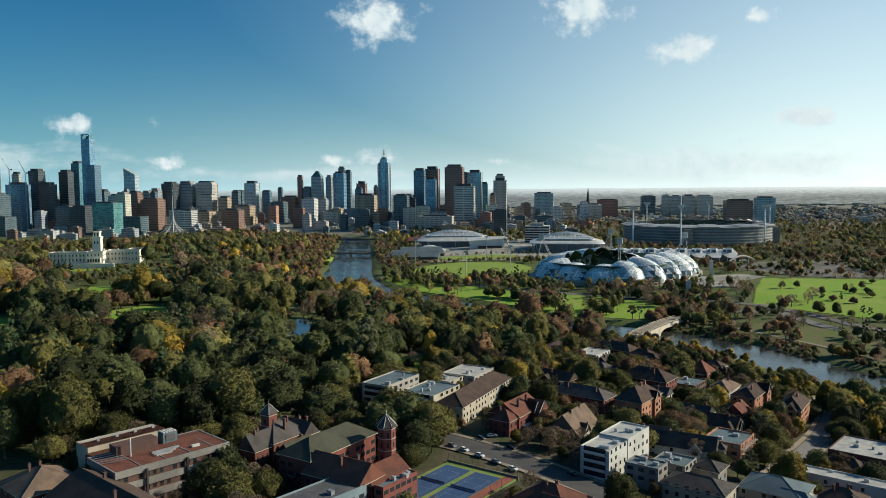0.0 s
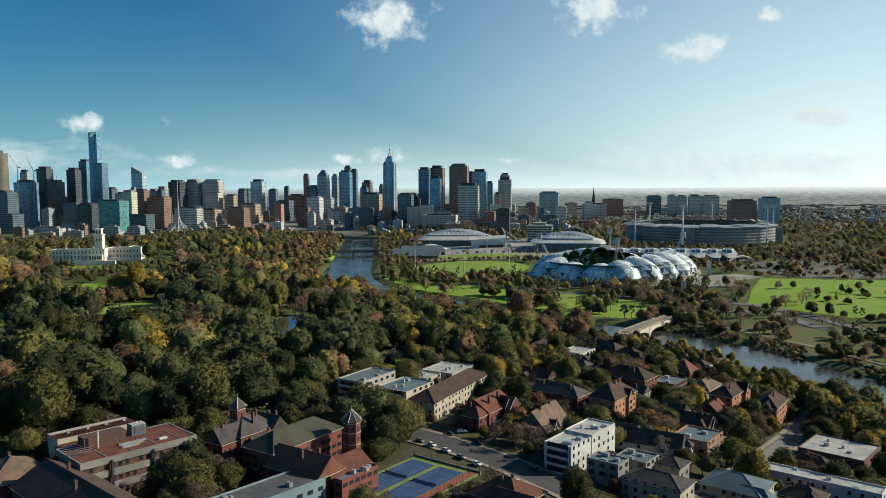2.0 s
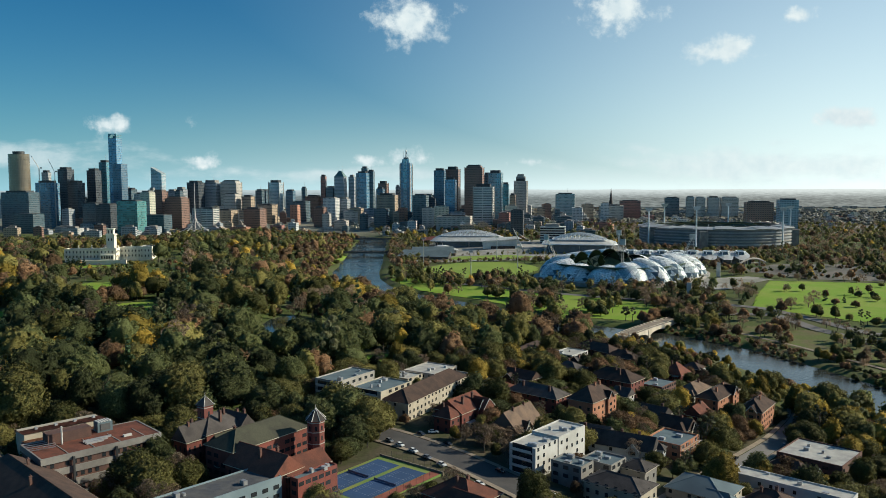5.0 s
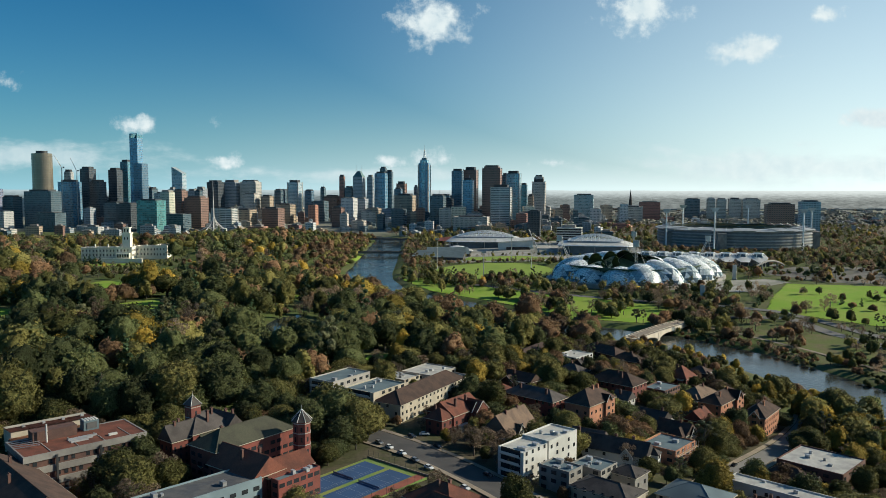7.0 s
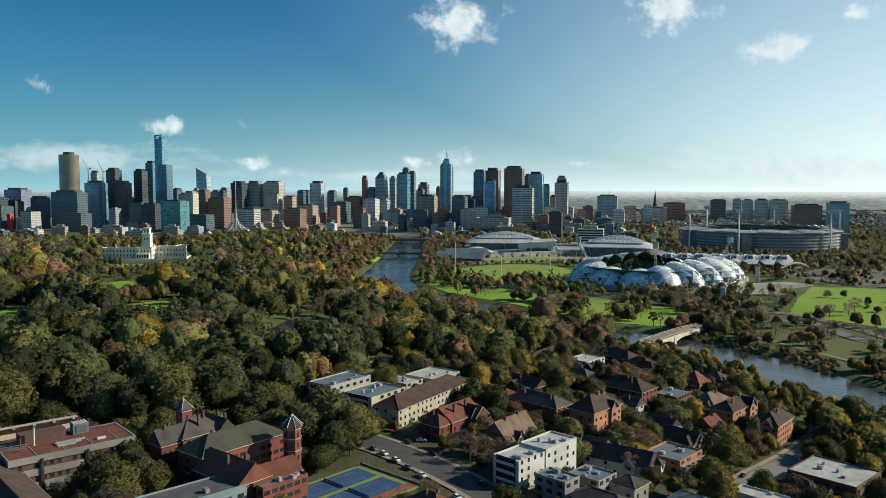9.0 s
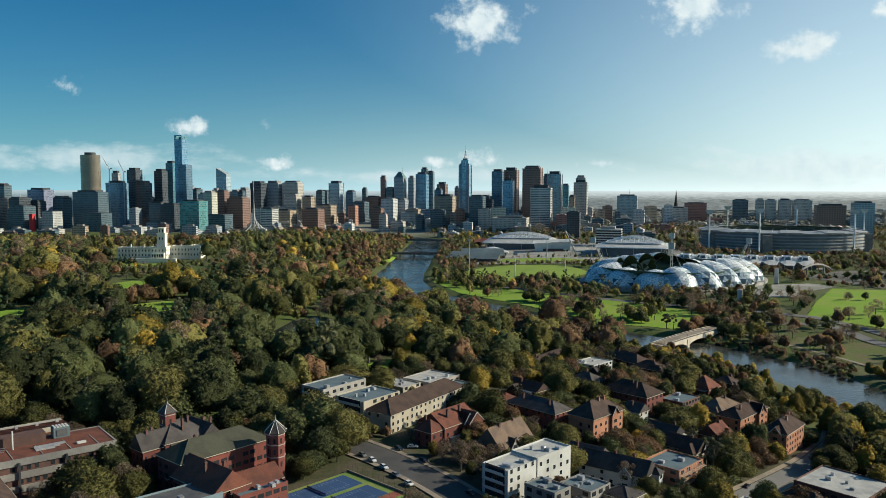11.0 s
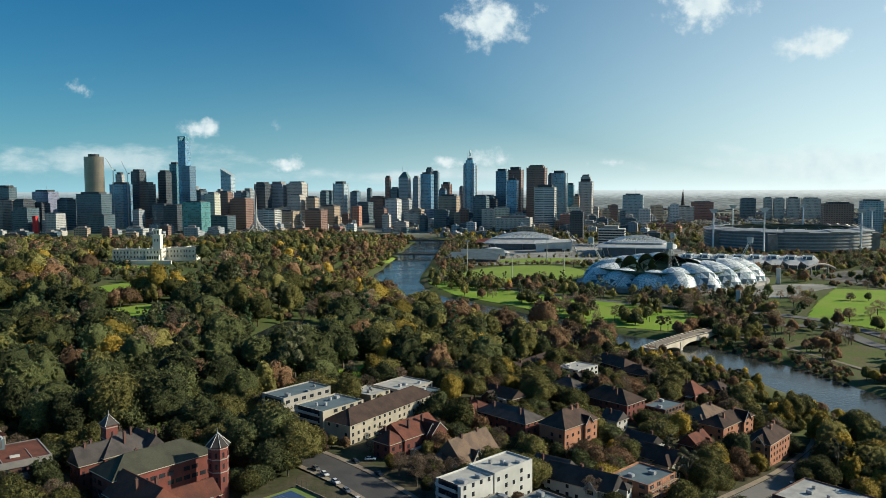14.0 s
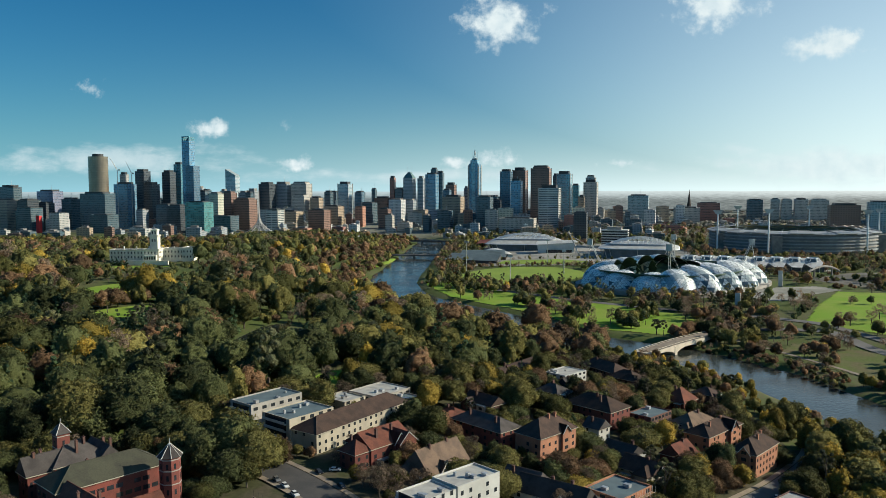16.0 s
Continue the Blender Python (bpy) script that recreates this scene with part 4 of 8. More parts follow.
def tower(style, x, y, w, d, top):
    """A city tower: body with corner piers, a set-back plant storey, sometimes masts."""
    z0 = gz(x, y) - 3
    h = top - z0
    ob = thing("office_tower", x, y, z0, CITY_TURN, STYLES[style][-1], "tower", "city towers")
    w *= 0.9
    mat_ = FACADE[style]
    plant_h = min(9, h * 0.06)
    bm = box(-w / 2, w / 2, -d / 2, d / 2, 0, h - plant_h)
    part("body", bm, mat_, ob)
    part("plant_storey", box(-w * 0.36, w * 0.36, -d * 0.36, d * 0.36, h - plant_h, h), M_CONCRETE if style in ("white", "cream", "grey") else M_DARKSTEEL, ob)
    if style in ("greyslab", "stone", "tan", "brown", "banded", "tealglass", "grey"):
        pier = M_PALECONC if style in ("greyslab", "tealglass", "banded") else mat_
        for sx in (-1, 1):
            for sy in (-1, 1):
                e = 1.2
                part("pier", box(sx * w / 2 - e, sx * w / 2 + e, sy * d / 2 - e, sy * d / 2 + e, 0, h - plant_h + 1.5), pier, ob)
    else:
        bm = bmesh.new()
        for a, b, c, e in ((-w / 2, w / 2, -d / 2, -d / 2 + 0.8), (-w / 2, w / 2, d / 2 - 0.8, d / 2), (-w / 2, -w / 2 + 0.8, -d / 2, d / 2), (w / 2 - 0.8, w / 2, -d / 2, d / 2)):
            add_box(bm, a, b, c, e, h - plant_h + 0.01, h - plant_h + 2.2)
        part("parapet", bm, mat_, ob)
    if style in ("stone", "cream", "brown") and trng.random() < 0.5:
        part("setback", box(-w * 0.42, w * 0.42, -d * 0.42, d * 0.42, h - plant_h, h - plant_h * 0.4), mat_, ob)
    if trng.random() < 0.35:
        bm = bmesh.new()
        add_rod(bm, (w * 0.1, 0, h), (w * 0.1, 0, h + trng.uniform(8, 18)), 0.5, 0.2, 5)
        part("mast", bm, M_STEEL, ob)
    return ob


tower("darkglass", -1797, 2500, 58, 45, 152)
tower("brownstone", -1664, 2300, 72, 45, 108)
tower("darkglass", -1616, 2350, 57, 45, 107)
tower("purple", -1612, 2450, 75, 45, 136)
tower("darkglass", -1569, 2500, 46, 42, 109)
tower("white", -1375, 2150, 51, 45, 50)
tower("darkglass", -1309, 2250, 103, 45, 129)
tower("blue", -1338, 2450, 60, 45, 160)
tower("concrete", -1343, 2455, 22, 20, 193)
tower("black", -1314, 2520, 39, 35, 204)
tower("black", -1244, 2450, 40, 36, 160)
tower("black", -1220, 2520, 35, 31, 200)
tower("teal", -1201, 2560, 31, 28, 228)
tower("tealslab", -931, 2150, 70, 45, 103)
tower("cream", -949, 2300, 35, 31, 128)
tower("brown", -960, 2420, 34, 31, 131)
tower("brown", -899, 2400, 60, 45, 110)
tower("black", -985, 2800, 50, 45, 162)
tower("grey", -941, 2850, 57, 45, 164)
tower("stone", -870, 2850, 68, 45, 164)
tower("stone", -820, 2700, 50, 45, 117)
tower("tan", -763, 2700, 35, 32, 111)
tower("darkglass", -793, 3000, 46, 41, 130)
tower("greyslab", -717, 2900, 46, 41, 164)
tower("darkglass", -710, 3100, 30, 27, 129)
tower("darkglass", -655, 3100, 18, 18, 140)
tower("brown", -596, 3000, 56, 45, 108)
tower("redbrown", -557, 3000, 20, 18, 186)
tower("darkglass", -530, 3000, 31, 28, 142)
tower("grey", -446, 3000, 22, 20, 185)
tower("blue", -412, 3050, 47, 42, 199)
tower("darkglass", -408, 3080, 25, 22, 219)
tower("darkglass", -383, 3080, 25, 22, 206)
tower("brown", -301, 2800, 32, 29, 159)
tower("tan", -264, 2600, 66, 45, 117)
tower("grey", -260, 2900, 10, 18, 146)
tower("darkglass", -130, 2500, 52, 45, 116)
tower("black", -117, 2450, 42, 37, 106)
tower("darkblue", -85, 2520, 37, 33, 197)
tower("blue", -47, 2430, 34, 31, 167)
tower("brown", -45, 2580, 45, 41, 204)
tower("brown", 26, 2450, 59, 45, 206)
tower("banded", 54, 2330, 63, 45, 146)
tower("tealglass", 95, 2600, 48, 43, 192)
tower("darkglass", 69, 2660, 22, 20, 186)
tower("teal", 133, 2700, 24, 22, 153)
tower("stone", 179, 2600, 44, 40, 165)
tower("stone", 179, 2605, 30, 27, 179)
tower("tan", 148, 2500, 17, 18, 117)
tower("black", 136, 1990, 34, 30, 81)
tower("slab", 337, 2700, 72, 45, 117)
tower("brownblock", 722, 1950, 68, 45, 102)
tower("bluewhite", 870, 2150, 52, 45, 105)
tower("white", 456, 2600, 29, 26, 86)
tower("stone", 479, 2620, 86, 45, 79)
tower("darkglass", 747, 2900, 56, 45, 100)
tower("darkglass", -1510, 2200, 51, 45, 75)
tower("black", -1048, 2250, 54, 45, 91)
tower("grey", -1300, 2900, 35, 31, 148)
tower("darkglass", -1244, 2850, 27, 25, 137)
tower("grey", -1030, 2700, 32, 29, 131)
tower("grey", -1019, 2750, 32, 29, 139)
tower("concrete", -801, 2350, 51, 45, 76)
tower("tan", -704, 2500, 48, 43, 69)
tower("orange", -552, 2500, 28, 25, 82)
tower("brown", -460, 2450, 33, 29, 77)
tower("white", -453, 2600, 48, 43, 104)
tower("grey", -420, 2650, 39, 35, 103)
tower("white", -353, 2450, 18, 18, 71)
tower("darkglass", -253, 2350, 42, 38, 74)
# the dark cluster south of the river and the fill behind the arts spire
tower("darkglass", -1669, 2350, 31, 28, 148)
tower("black", -1545, 2250, 47, 43, 107)
tower("darkglass", -1441, 2120, 56, 45, 86)
tower("black", -1520, 2300, 39, 35, 98)
tower("concrete", -1349, 2120, 42, 37, 70)
tower("darkglass", -1502, 2400, 44, 39, 109)
tower("black", -1347, 2300, 18, 16, 123)
tower("darkglass", -1226, 2150, 69, 45, 65)
tower("darkglass", -1249, 2500, 26, 24, 106)
tower("darkglass", -1139, 2350, 51, 45, 92)
tower("black", -1069, 2300, 39, 35, 82)
tower("darkglass", -1184, 2700, 39, 35, 133)
tower("concrete", -1026, 2450, 47, 42, 122)
tower("grey", -1061, 2600, 19, 17, 137)
tower("darkglass", -904, 2250, 84, 45, 59)
tower("darkglass", -986, 2640, 22, 20, 129)
tower("banded", -740, 2240, 42, 38, 80)
tower("tan", -658, 2560, 54, 45, 84)
tower("darkglass", -750, 2800, 27, 24, 131)
tower("darkblue", -662, 2900, 31, 27, 128)
tower("darkglass", -576, 2700, 52, 45, 91)
tower("tan", -725, 2330, 66, 45, 73)
tower("brown", -640, 2350, 56, 45, 77)
tower("darkglass", -135, 2350, 45, 40, 117)
tower("stone", -30, 2220, 105, 45, 58)
tower("darkblue", -300, 2700, 26, 23, 137)
tower("stone", 827, 2950, 28, 25, 102)
tower("stone", 864, 2950, 35, 32, 100)
tower("stone", 912, 2950, 42, 38, 102)
tower("stone", 971, 2950, 63, 45, 100)
tower("redbrown", 576, 2800, 80, 45, 90)

hoist = thing("site_hoist", -1395, 2095, gz(-1395, 2095) - 2, CITY_TURN, "bright red hoarding round a building site hoist", "hoist")
part("hoarding", box(-6, 6, -5, 5, 0, 52), M_HOARDING, hoist)
part("cap", box(-6.5, 6.5, -5.5, 5.5, 52, 53), M_CONCRETE, hoist)


def eureka(x, y, top):
    """The tallest tower: a slim gilded upper shaft standing out of a broader dark glass shoulder."""
    z0 = gz(x, y) - 3
    h = top - z0
    ob = thing("skyscraper", x, y, z0, CITY_TURN, "very tall blue glass skyscraper with slim crown", "tower", "city towers")
    part("shoulder", box(-8, 22, -17, 17, 0, h - 96), FACADE["darkblue"], ob)
    part("shaft", box(-22, 6, -15, 15, 0, h - 14), FACADE["blue"], ob)
    bm = bmesh.new()
    add_box(bm, -22, -17, -15, 15, h - 14, h)
    add_box(bm, -17, 6, -15, -9, h - 3, h)
    add_box(bm, 3, 6, -15, 15, h - 14, h - 3)
    add_box(bm, -17, 3, 8, 12, h - 14, h - 4)
    part("crown", bm, FACADE["teal"], ob, "open-framed glass crown")
    for k in range(7):
        part("white_fin", box(-22.6, -21.8, -14 + k * 4.2, -13.2 + k * 4.2, 10, h - 16), M_WHITE, ob)
    return ob


eureka(-1120, 2480, 309)


def collins(x, y):
    """The blue tower with stepped crown and a lattice mast."""
    z0 = gz(x, y) - 3
    ob = thing("skyscraper", x, y, z0, CITY_TURN, "blue glass skyscraper with stepped crown and masts", "tower", "city towers")
    h = 227 - z0
    part("body", box(-18, 18, -18, 18, 0, h), FACADE["blue"], ob)
    part("stone_spine", box(-6, 6, -20, 20, 0, h + 6), FACADE["tealglass"], ob)
    for sx in (-1, 1):
        for sy in (-1, 1):
            part("corner_pier", box(sx * 18 - 2.4, sx * 18 + 2.4, sy * 18 - 2.4, sy * 18 + 2.4, 0, h - 6), FACADE["stone"], ob)
    part("crown_step", box(-13, 13, -13, 13, h, h + 12), FACADE["tealglass"], ob)
    part("crown_step", box(-8, 8, -8, 8, h + 12, h + 19), FACADE["darkglass"], ob)
    bm = bmesh.new()
    for sx in (-1, 1):
        for sy in (-1, 1):
            add_rod(bm, (sx * 4, sy * 4, h + 19), (sx * 1, sy * 1, h + 48), 0.6, 0.4, 5)
    for k in range(5):
        z = h + 22 + k * 5.4
        r = 4 - k * 0.62
        for a, b in (((-r, -r), (r, -r)), ((r, -r), (r, r)), ((r, r), (-r, r)), ((-r, r), (-r, -r))):
            add_rod(bm, (*a, z), (*b, z + 1.5), 0.4, 0.4, 4)
    add_rod(bm, (0, 0, h + 30), (0, 0, h + 65), 0.6, 0.25, 5)
    part("lattice_mast", bm, M_STEEL, ob)
    for sx in (-10, 10):
        bm = bmesh.new()
        add_rod(bm, (sx, 0, h + 12), (sx, 0, h + 42), 0.45, 0.2, 5)
        part("mast", bm, M_STEEL, ob)


collins(-227, 2890)


def pitched_tower(x, y, w, top):
    z0 = gz(x, y) - 3
    h = top - z0
    ob = thing("office_tower", x, y, z0, CITY_TURN, "grey postmodern tower with pitched glass top and twin spires", "tower", "city towers")
    part("body", box(-w / 2, w / 2, -w / 2, w / 2, 0, h - 22), FACADE["grey"], ob)
    bm = bmesh.new()
    add_prism(bm, [(-w / 2, -w / 2), (w / 2, -w / 2), (w / 2, w / 2), (-w / 2, w / 2)], h - 22, h, 0.25)
    part("pitched_top", bm, FACADE["tealslab"], ob)
    for s in (-1, 1):
        bm = bmesh.new()
        add_rod(bm, (s * w * 0.25, 0, h - 14), (s * w * 0.25, 0, h + 24), 0.7, 0.2, 5)
        part("spire", bm, M_STEEL, ob)


pitched_tower(-491, 3000, 38, 200)


def blade_tower(x, y, w, top):
    z0 = gz(x, y) - 3
    h = top - z0
    ob = thing("office_tower", x, y, z0, CITY_TURN, "pale grey tower with a slanted knife-edge top", "tower", "city towers")
    bm = box(-w / 2, w / 2, -15, 15, 0, h - 30)
    part("body", bm, FACADE["greyslab"], ob)
    bm = bmesh.new()
    v = [bm.verts.new(p) for p in ((-w / 2, -15, h - 30), (w / 2, -15, h - 30), (w / 2, 15, h - 30), (-w / 2, 15, h - 30),
                                   (-w / 2, -15, h), (w / 2, -15, h - 24), (w / 2, 15, h - 24), (-w / 2, 15, h))]
    for f in ((4, 5, 6, 7), (0, 1, 5, 4), (1, 2, 6, 5), (2, 3, 7, 6), (3, 0, 4, 7)):
        bm.faces.new([v[i] for i in f])
    part("slanted_top", bm, FACADE["slab"], ob)


blade_tower(-1163, 2900, 44, 213)


def round_tower(x, y, r, top):
    z0 = gz(x, y) - 3
    h = top - z0
    ob = thing("round_tower", x, y, z0, 0, "rounded bronze glass residential tower", "tower", "city towers")
    ring = [(math.cos(k * math.tau / 40) * r, math.sin(k * math.tau / 40) * r * 0.8) for k in range(40)]
    bm = bmesh.new()
    add_prism(bm, ring, 0, h - 8)
    part("body", bm, BRONZE, ob)
    bm = bmesh.new()
    add_prism(bm, [(a * 0.55, b * 0.6) for a, b in ring], h - 8, h)
    part("plant_storey", bm, M_DARKSTEEL, ob)
    for k in range(int((h - 12) / 7.6)):
        bm = bmesh.new()
        add_prism(bm, [(a * 1.012, b * 1.012) for a, b in ring], 6 + k * 7.6, 6.5 + k * 7.6)
        part("floor_band", bm, BRONZE_BAND, ob)


BRONZE = material("bronze_glass", (0.30, 0.25, 0.18), 0.25, 0.5, second=(0.22, 0.19, 0.15), grain=0.15, big=0.02, spread=0.15, bump=0)
BRONZE_BAND = material("bronze_band", (0.16, 0.14, 0.11), 0.5, 0.3, grain=0.2, big=0.02, spread=0.1, bump=0)
round_tower(-1368, 2350, 31, 248)


def arts_spire(x, y):
    z0 = gz(x, y)
    ob = thing("lattice_spire", x, y, z0, 0, "slender white lattice spire with flared webbed skirt", "spire")
    n = 10

    def at(a, f):
        """Flares from a slim shaft into a wide low skirt that comes down in swooping arcs."""
        r = 44 * max(0.0, 1 - f * 2.1) ** 1.9 + 2.2 * (1 - f)
        return math.cos(a) * r, math.sin(a) * r, 7 + 122 * f ** 1.25
    bm = bmesh.new()
    for k in range(n):
        a = k * math.tau / n
        for j in range(12):
            add_rod(bm, at(a, j / 12), at(a, (j + 1) / 12), 1.05 - 0.06 * j, 1.0 - 0.06 * j, 5)
            add_rod(bm, at(a, j / 12), at(a + math.tau / n, (j + 1) / 12), 0.5, 0.4, 4)
        foot = at(a, 0)
        tip = (foot[0] * 1.25, foot[1] * 1.25, 2)
        add_rod(bm, foot, tip, 1.0, 1.0, 5)
    part("lattice", bm, M_WHITE, ob)
    bm = bmesh.new()
    add_rod(bm, (0, 0, 100), (0, 0, 150), 0.8, 0.3, 6)
    part("mast", bm, M_BRIGHT, ob)


arts_spire(-752, 2150)


def crane(x, y, z, h, turn):
    ob = thing("tower_crane", x, y, z, turn, "white tower crane with raised jib above building site", "crane", "cranes")
    bm = bmesh.new()
    for sx in (-1, 1):
        for sy in (-1, 1):
            add_rod(bm, (sx, sy, 0), (sx, sy, h), 0.35, 0.35, 4)
    for k in range(int(h / 4)):
        add_rod(bm, (-1, -1, k * 4), (1, -1, k * 4 + 4), 0.22, 0.22, 4)
        add_rod(bm, (1, 1, k * 4), (-1, 1, k * 4 + 4), 0.22, 0.22, 4)
    part("crane_mast", bm, M_WHITE, ob)
    bm = bmesh.new()
    add_rod(bm, (0, 0, h), (-22, 0, h + 40), 0.8, 0.4, 4)
    add_rod(bm, (0, 0, h + 3), (-22, 0, h + 42), 0.4, 0.3, 4)
    part("jib", bm, M_WHITE, ob)
    part("counterweight", box(3, 8, -1.5, 1.5, h - 1, h + 3), M_CONCRETE, ob)


crane(-1352, 2430, gz(-1352, 2430), 190, 20)
crane(-1308, 2440, gz(-1308, 2440), 178, -10)


def church(x, y, top):
    z0 = gz(x, y)
    h = top - z0
    ob = thing("church", x, y, z0, 0, "dark stone cathedral with tall pointed spire", "church")
    part("tower", box(-7, 7, -7, 7, 0, h * 0.45), M_SLATE, ob)
    bm = bmesh.new()
    add_prism(bm, [(math.cos(k * math.tau / 8) * 7.5, math.sin(k * math.tau / 8) * 7.5) for k in range(8)], h * 0.45, h, 0.02)
    part("spire", bm, M_SLATE, ob)
    part("nave", box(-34, -7, -9, 9, 0, h * 0.28), M_SLATE, ob)


church(541, 2985, 133)


# low city blocks between the towers: each a building with its own roof level
CITY_LOW = ["white", "tan", "grey", "brown", "concrete", "darkglass", "orange", "cream", "stone", "redbrown"]


def city_block(x, y, w, d, h, style):
    ob = thing("city_building", x, y, gz(x, y) - 2, CITY_TURN + trng.choice((0, 0, 20)), "mid-rise " + STYLES[style][-1].replace(" tower", " building"), "building", "mid-rise city buildings")
    part("body", box(-w / 2, w / 2, -d / 2, d / 2, 0, h), FACADE[style], ob)
    part("roof_plant", box(-w * 0.2, w * 0.3, -d * 0.3, d * 0.2, h, h + trng.uniform(2, 5)), M_CONCRETE, ob)


for k in range(215):
    y = trng.uniform(2080, 3000)
    x = trng.uniform(-0.62, 0.16) * y
    if abs(float(river_off(x, y))) < 50:
        continue
    hh = trng.choice((14, 18, 22, 28, 36, 48, 60)) * trng.uniform(0.8, 1.2) * (0.6 if y < 2250 else 1)
    city_block(x, y, trng.uniform(16, 46), trng.uniform(16, 34), hh, trng.choices(CITY_LOW, (4, 6, 6, 5, 4, 9, 2, 2, 6, 3))[0])
for k in range(26):
    y = trng.uniform(1880, 2090)
    x = trng.uniform(-0.78, -0.40) * y
    city_block(x, y, trng.uniform(18, 50), trng.uniform(14, 26), trng.uniform(9, 30), trng.choices(CITY_LOW, (1.5, 1, 6, 3, 2, 12, 0.3, 0.5, 4, 1))[0])
def low_form(w, d, h):
    """Body, lift housing and sometimes a lower wing of a small city building."""
    bm = box(-w / 2, w / 2, -d / 2, d / 2, 0, h)
    add_box(bm, -w * 0.3, w * 0.1, -d * 0.3, d * 0.2, h, h + trng.uniform(1.5, 4))
    if trng.random() < 0.4:
        add_box(bm, w / 2, w / 2 + w * 0.4, -d * 0.4, d * 0.4, 0, h * trng.uniform(0.45, 0.8))
    return bm


far_blocks = bmesh.new()
for k in range(330):
    west = k < 240
    y = trng.uniform(2090, 2900) if west else trng.uniform(2300, 3100)
    x = trng.uniform(-0.56, 0.15) * y if west else trng.uniform(0.12, 0.5) * y
    style = trng.choices(CITY_LOW, (7, 7, 5, 5, 5, 7, 3, 4, 5, 4) if west else (9, 5, 5, 3, 6, 2, 2, 5, 4, 4))[0]
    bm = low_form(trng.uniform(10, 28), trng.uniform(10, 24), trng.choice((9, 12, 16, 22, 30) if west else (7, 9, 12, 17)) * trng.uniform(0.8, 1.2))
    m = pose(x, y, gz(x, y) - 2, 0, 0, CITY_TURN + trng.choice((0, 0, 20, -15)))
    if abs(float(river_off(x, y))) < 52:
        bm.free()
    elif y < 2330:
        ob = part("low_building", bm, FACADE[style])
        ob.matrix_world = m
        tagged(ob, "low " + STYLES[style][-1].replace(" tower", " building"), "building", "low city buildings")
    else:
        bmesh.ops.transform(bm, matrix=m, verts=bm.verts[:])
        for f in bm.faces:
            f.material_index = CITY_LOW.index(style)
        spare = bpy.data.meshes.new("spare")
        bm.to_mesh(spare)
        bm.free()
        far_blocks.from_mesh(spare)
        bpy.data.meshes.remove(spare)
tagged(part("far_city_blocks", far_blocks, [FACADE[k] for k in CITY_LOW]), "mixed low city buildings between the towers", "buildings", kind="stuff")
for k in range(52):
    y = trng.uniform(2250, 3300)
    x = trng.uniform(0.16, 0.62) * y
    city_block(x, y, trng.uniform(18, 45), trng.uniform(16, 30), trng.uniform(9, 26), trng.choices(CITY_LOW, (6, 2, 5, 4, 3, 2, 1, 1, 3, 1))[0])


def far_suburbs():
    """Roofs and trees of the suburbs out to the horizon, too many to count."""
    rnd = random.Random(5)
    groups = {}
    for k in range(4000):
        y = rnd.uniform(2500, 3600)
        x = rnd.uniform(-0.85, 0.85) * y
        if x < 0.02 * y and y < 3000:
            continue
        if clump(x, y, 260) < -0.15 and rnd.random() < 0.7:
            continue
        w, d, h = rnd.uniform(12, 30), rnd.uniform(12, 26), rnd.choice((3, 3, 4, 5, 7))
        if rnd.random() < 0.03:
            h *= rnd.uniform(2, 4)
        g = rnd.choice((0, 0, 1, 1, 2, 3, 4, 4))
        vs, fs = groups.setdefault(g, ([], []))
        z = gz(x, y) - 1
        n = len(vs)
        for zz in (0, h):
            vs += [(x - w / 2, y - d / 2, z + zz), (x + w / 2, y - d / 2, z + zz), (x + w / 2, y + d / 2, z + zz), (x - w / 2, y + d / 2, z + zz)]
        fs += [(n + 4, n + 5, n + 6, n + 7), (n, n + 1, n + 5, n + 4), (n + 1, n + 2, n + 6, n + 5), (n + 2, n + 3, n + 7, n + 6), (n + 3, n, n + 4, n + 7)]
    mats = [M_PALECONC, M_CONCRETE, M_TILE_TAN, M_ROOFMETAL, M_CREAM]
    names = ["pale", "grey", "tan-roofed", "metal-roofed", "cream"]
    for g, (vs, fs) in groups.items():
        tagged(raw("far_houses", vs, fs, mats[g]), names[g] + " distant suburban houses out to the horizon", "houses", kind="stuff")
    for k in range(7500):
        y = rnd.uniform(2450, 3300)
        x = rnd.uniform(-0.85, 0.85) * y
        if x < 0.02 * y and y < 3000:
            continue
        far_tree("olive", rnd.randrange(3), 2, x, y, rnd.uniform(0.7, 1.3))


far_suburbs()

# ---- stadium with bubble roof ----
def panel_material():
    m = material("shell_panels", (0.84, 0.86, 0.84), 0.3, 0.0, second=(0.76, 0.79, 0.78), grain=0.25, big=0.05, spread=0.12, bump=0.0)
    return m


M_PANEL = panel_material()
M_SEAM = material("shell_seams", (0.10, 0.13, 0.15), 0.5, 0.3, grain=0.5, spread=0.1, bump=0)
M_DARKPANEL = material("tinted_shell_panels", (0.08, 0.12, 0.14), 0.2, 0.0, second=(0.10, 0.15, 0.19), grain=0.25, big=0.05, spread=0.3, bump=0)
M_MIDPANEL = material("blue_grey_shell_panels", (0.50, 0.57, 0.58), 0.25, 0.0, second=(0.40, 0.47, 0.49), grain=0.25, big=0.05, spread=0.15, bump=0)
M_LINING = material("dark_green_lining", (0.022, 0.040, 0.030), 0.9, second=(0.03, 0.05, 0.036), grain=0.5, big=0.05, spread=0.2, bump=0)
M_SEATS = material("green_seats", (0.06, 0.105, 0.07), 0.8, second=(0.08, 0.125, 0.09), grain=1.0, big=0.04, spread=0.3)


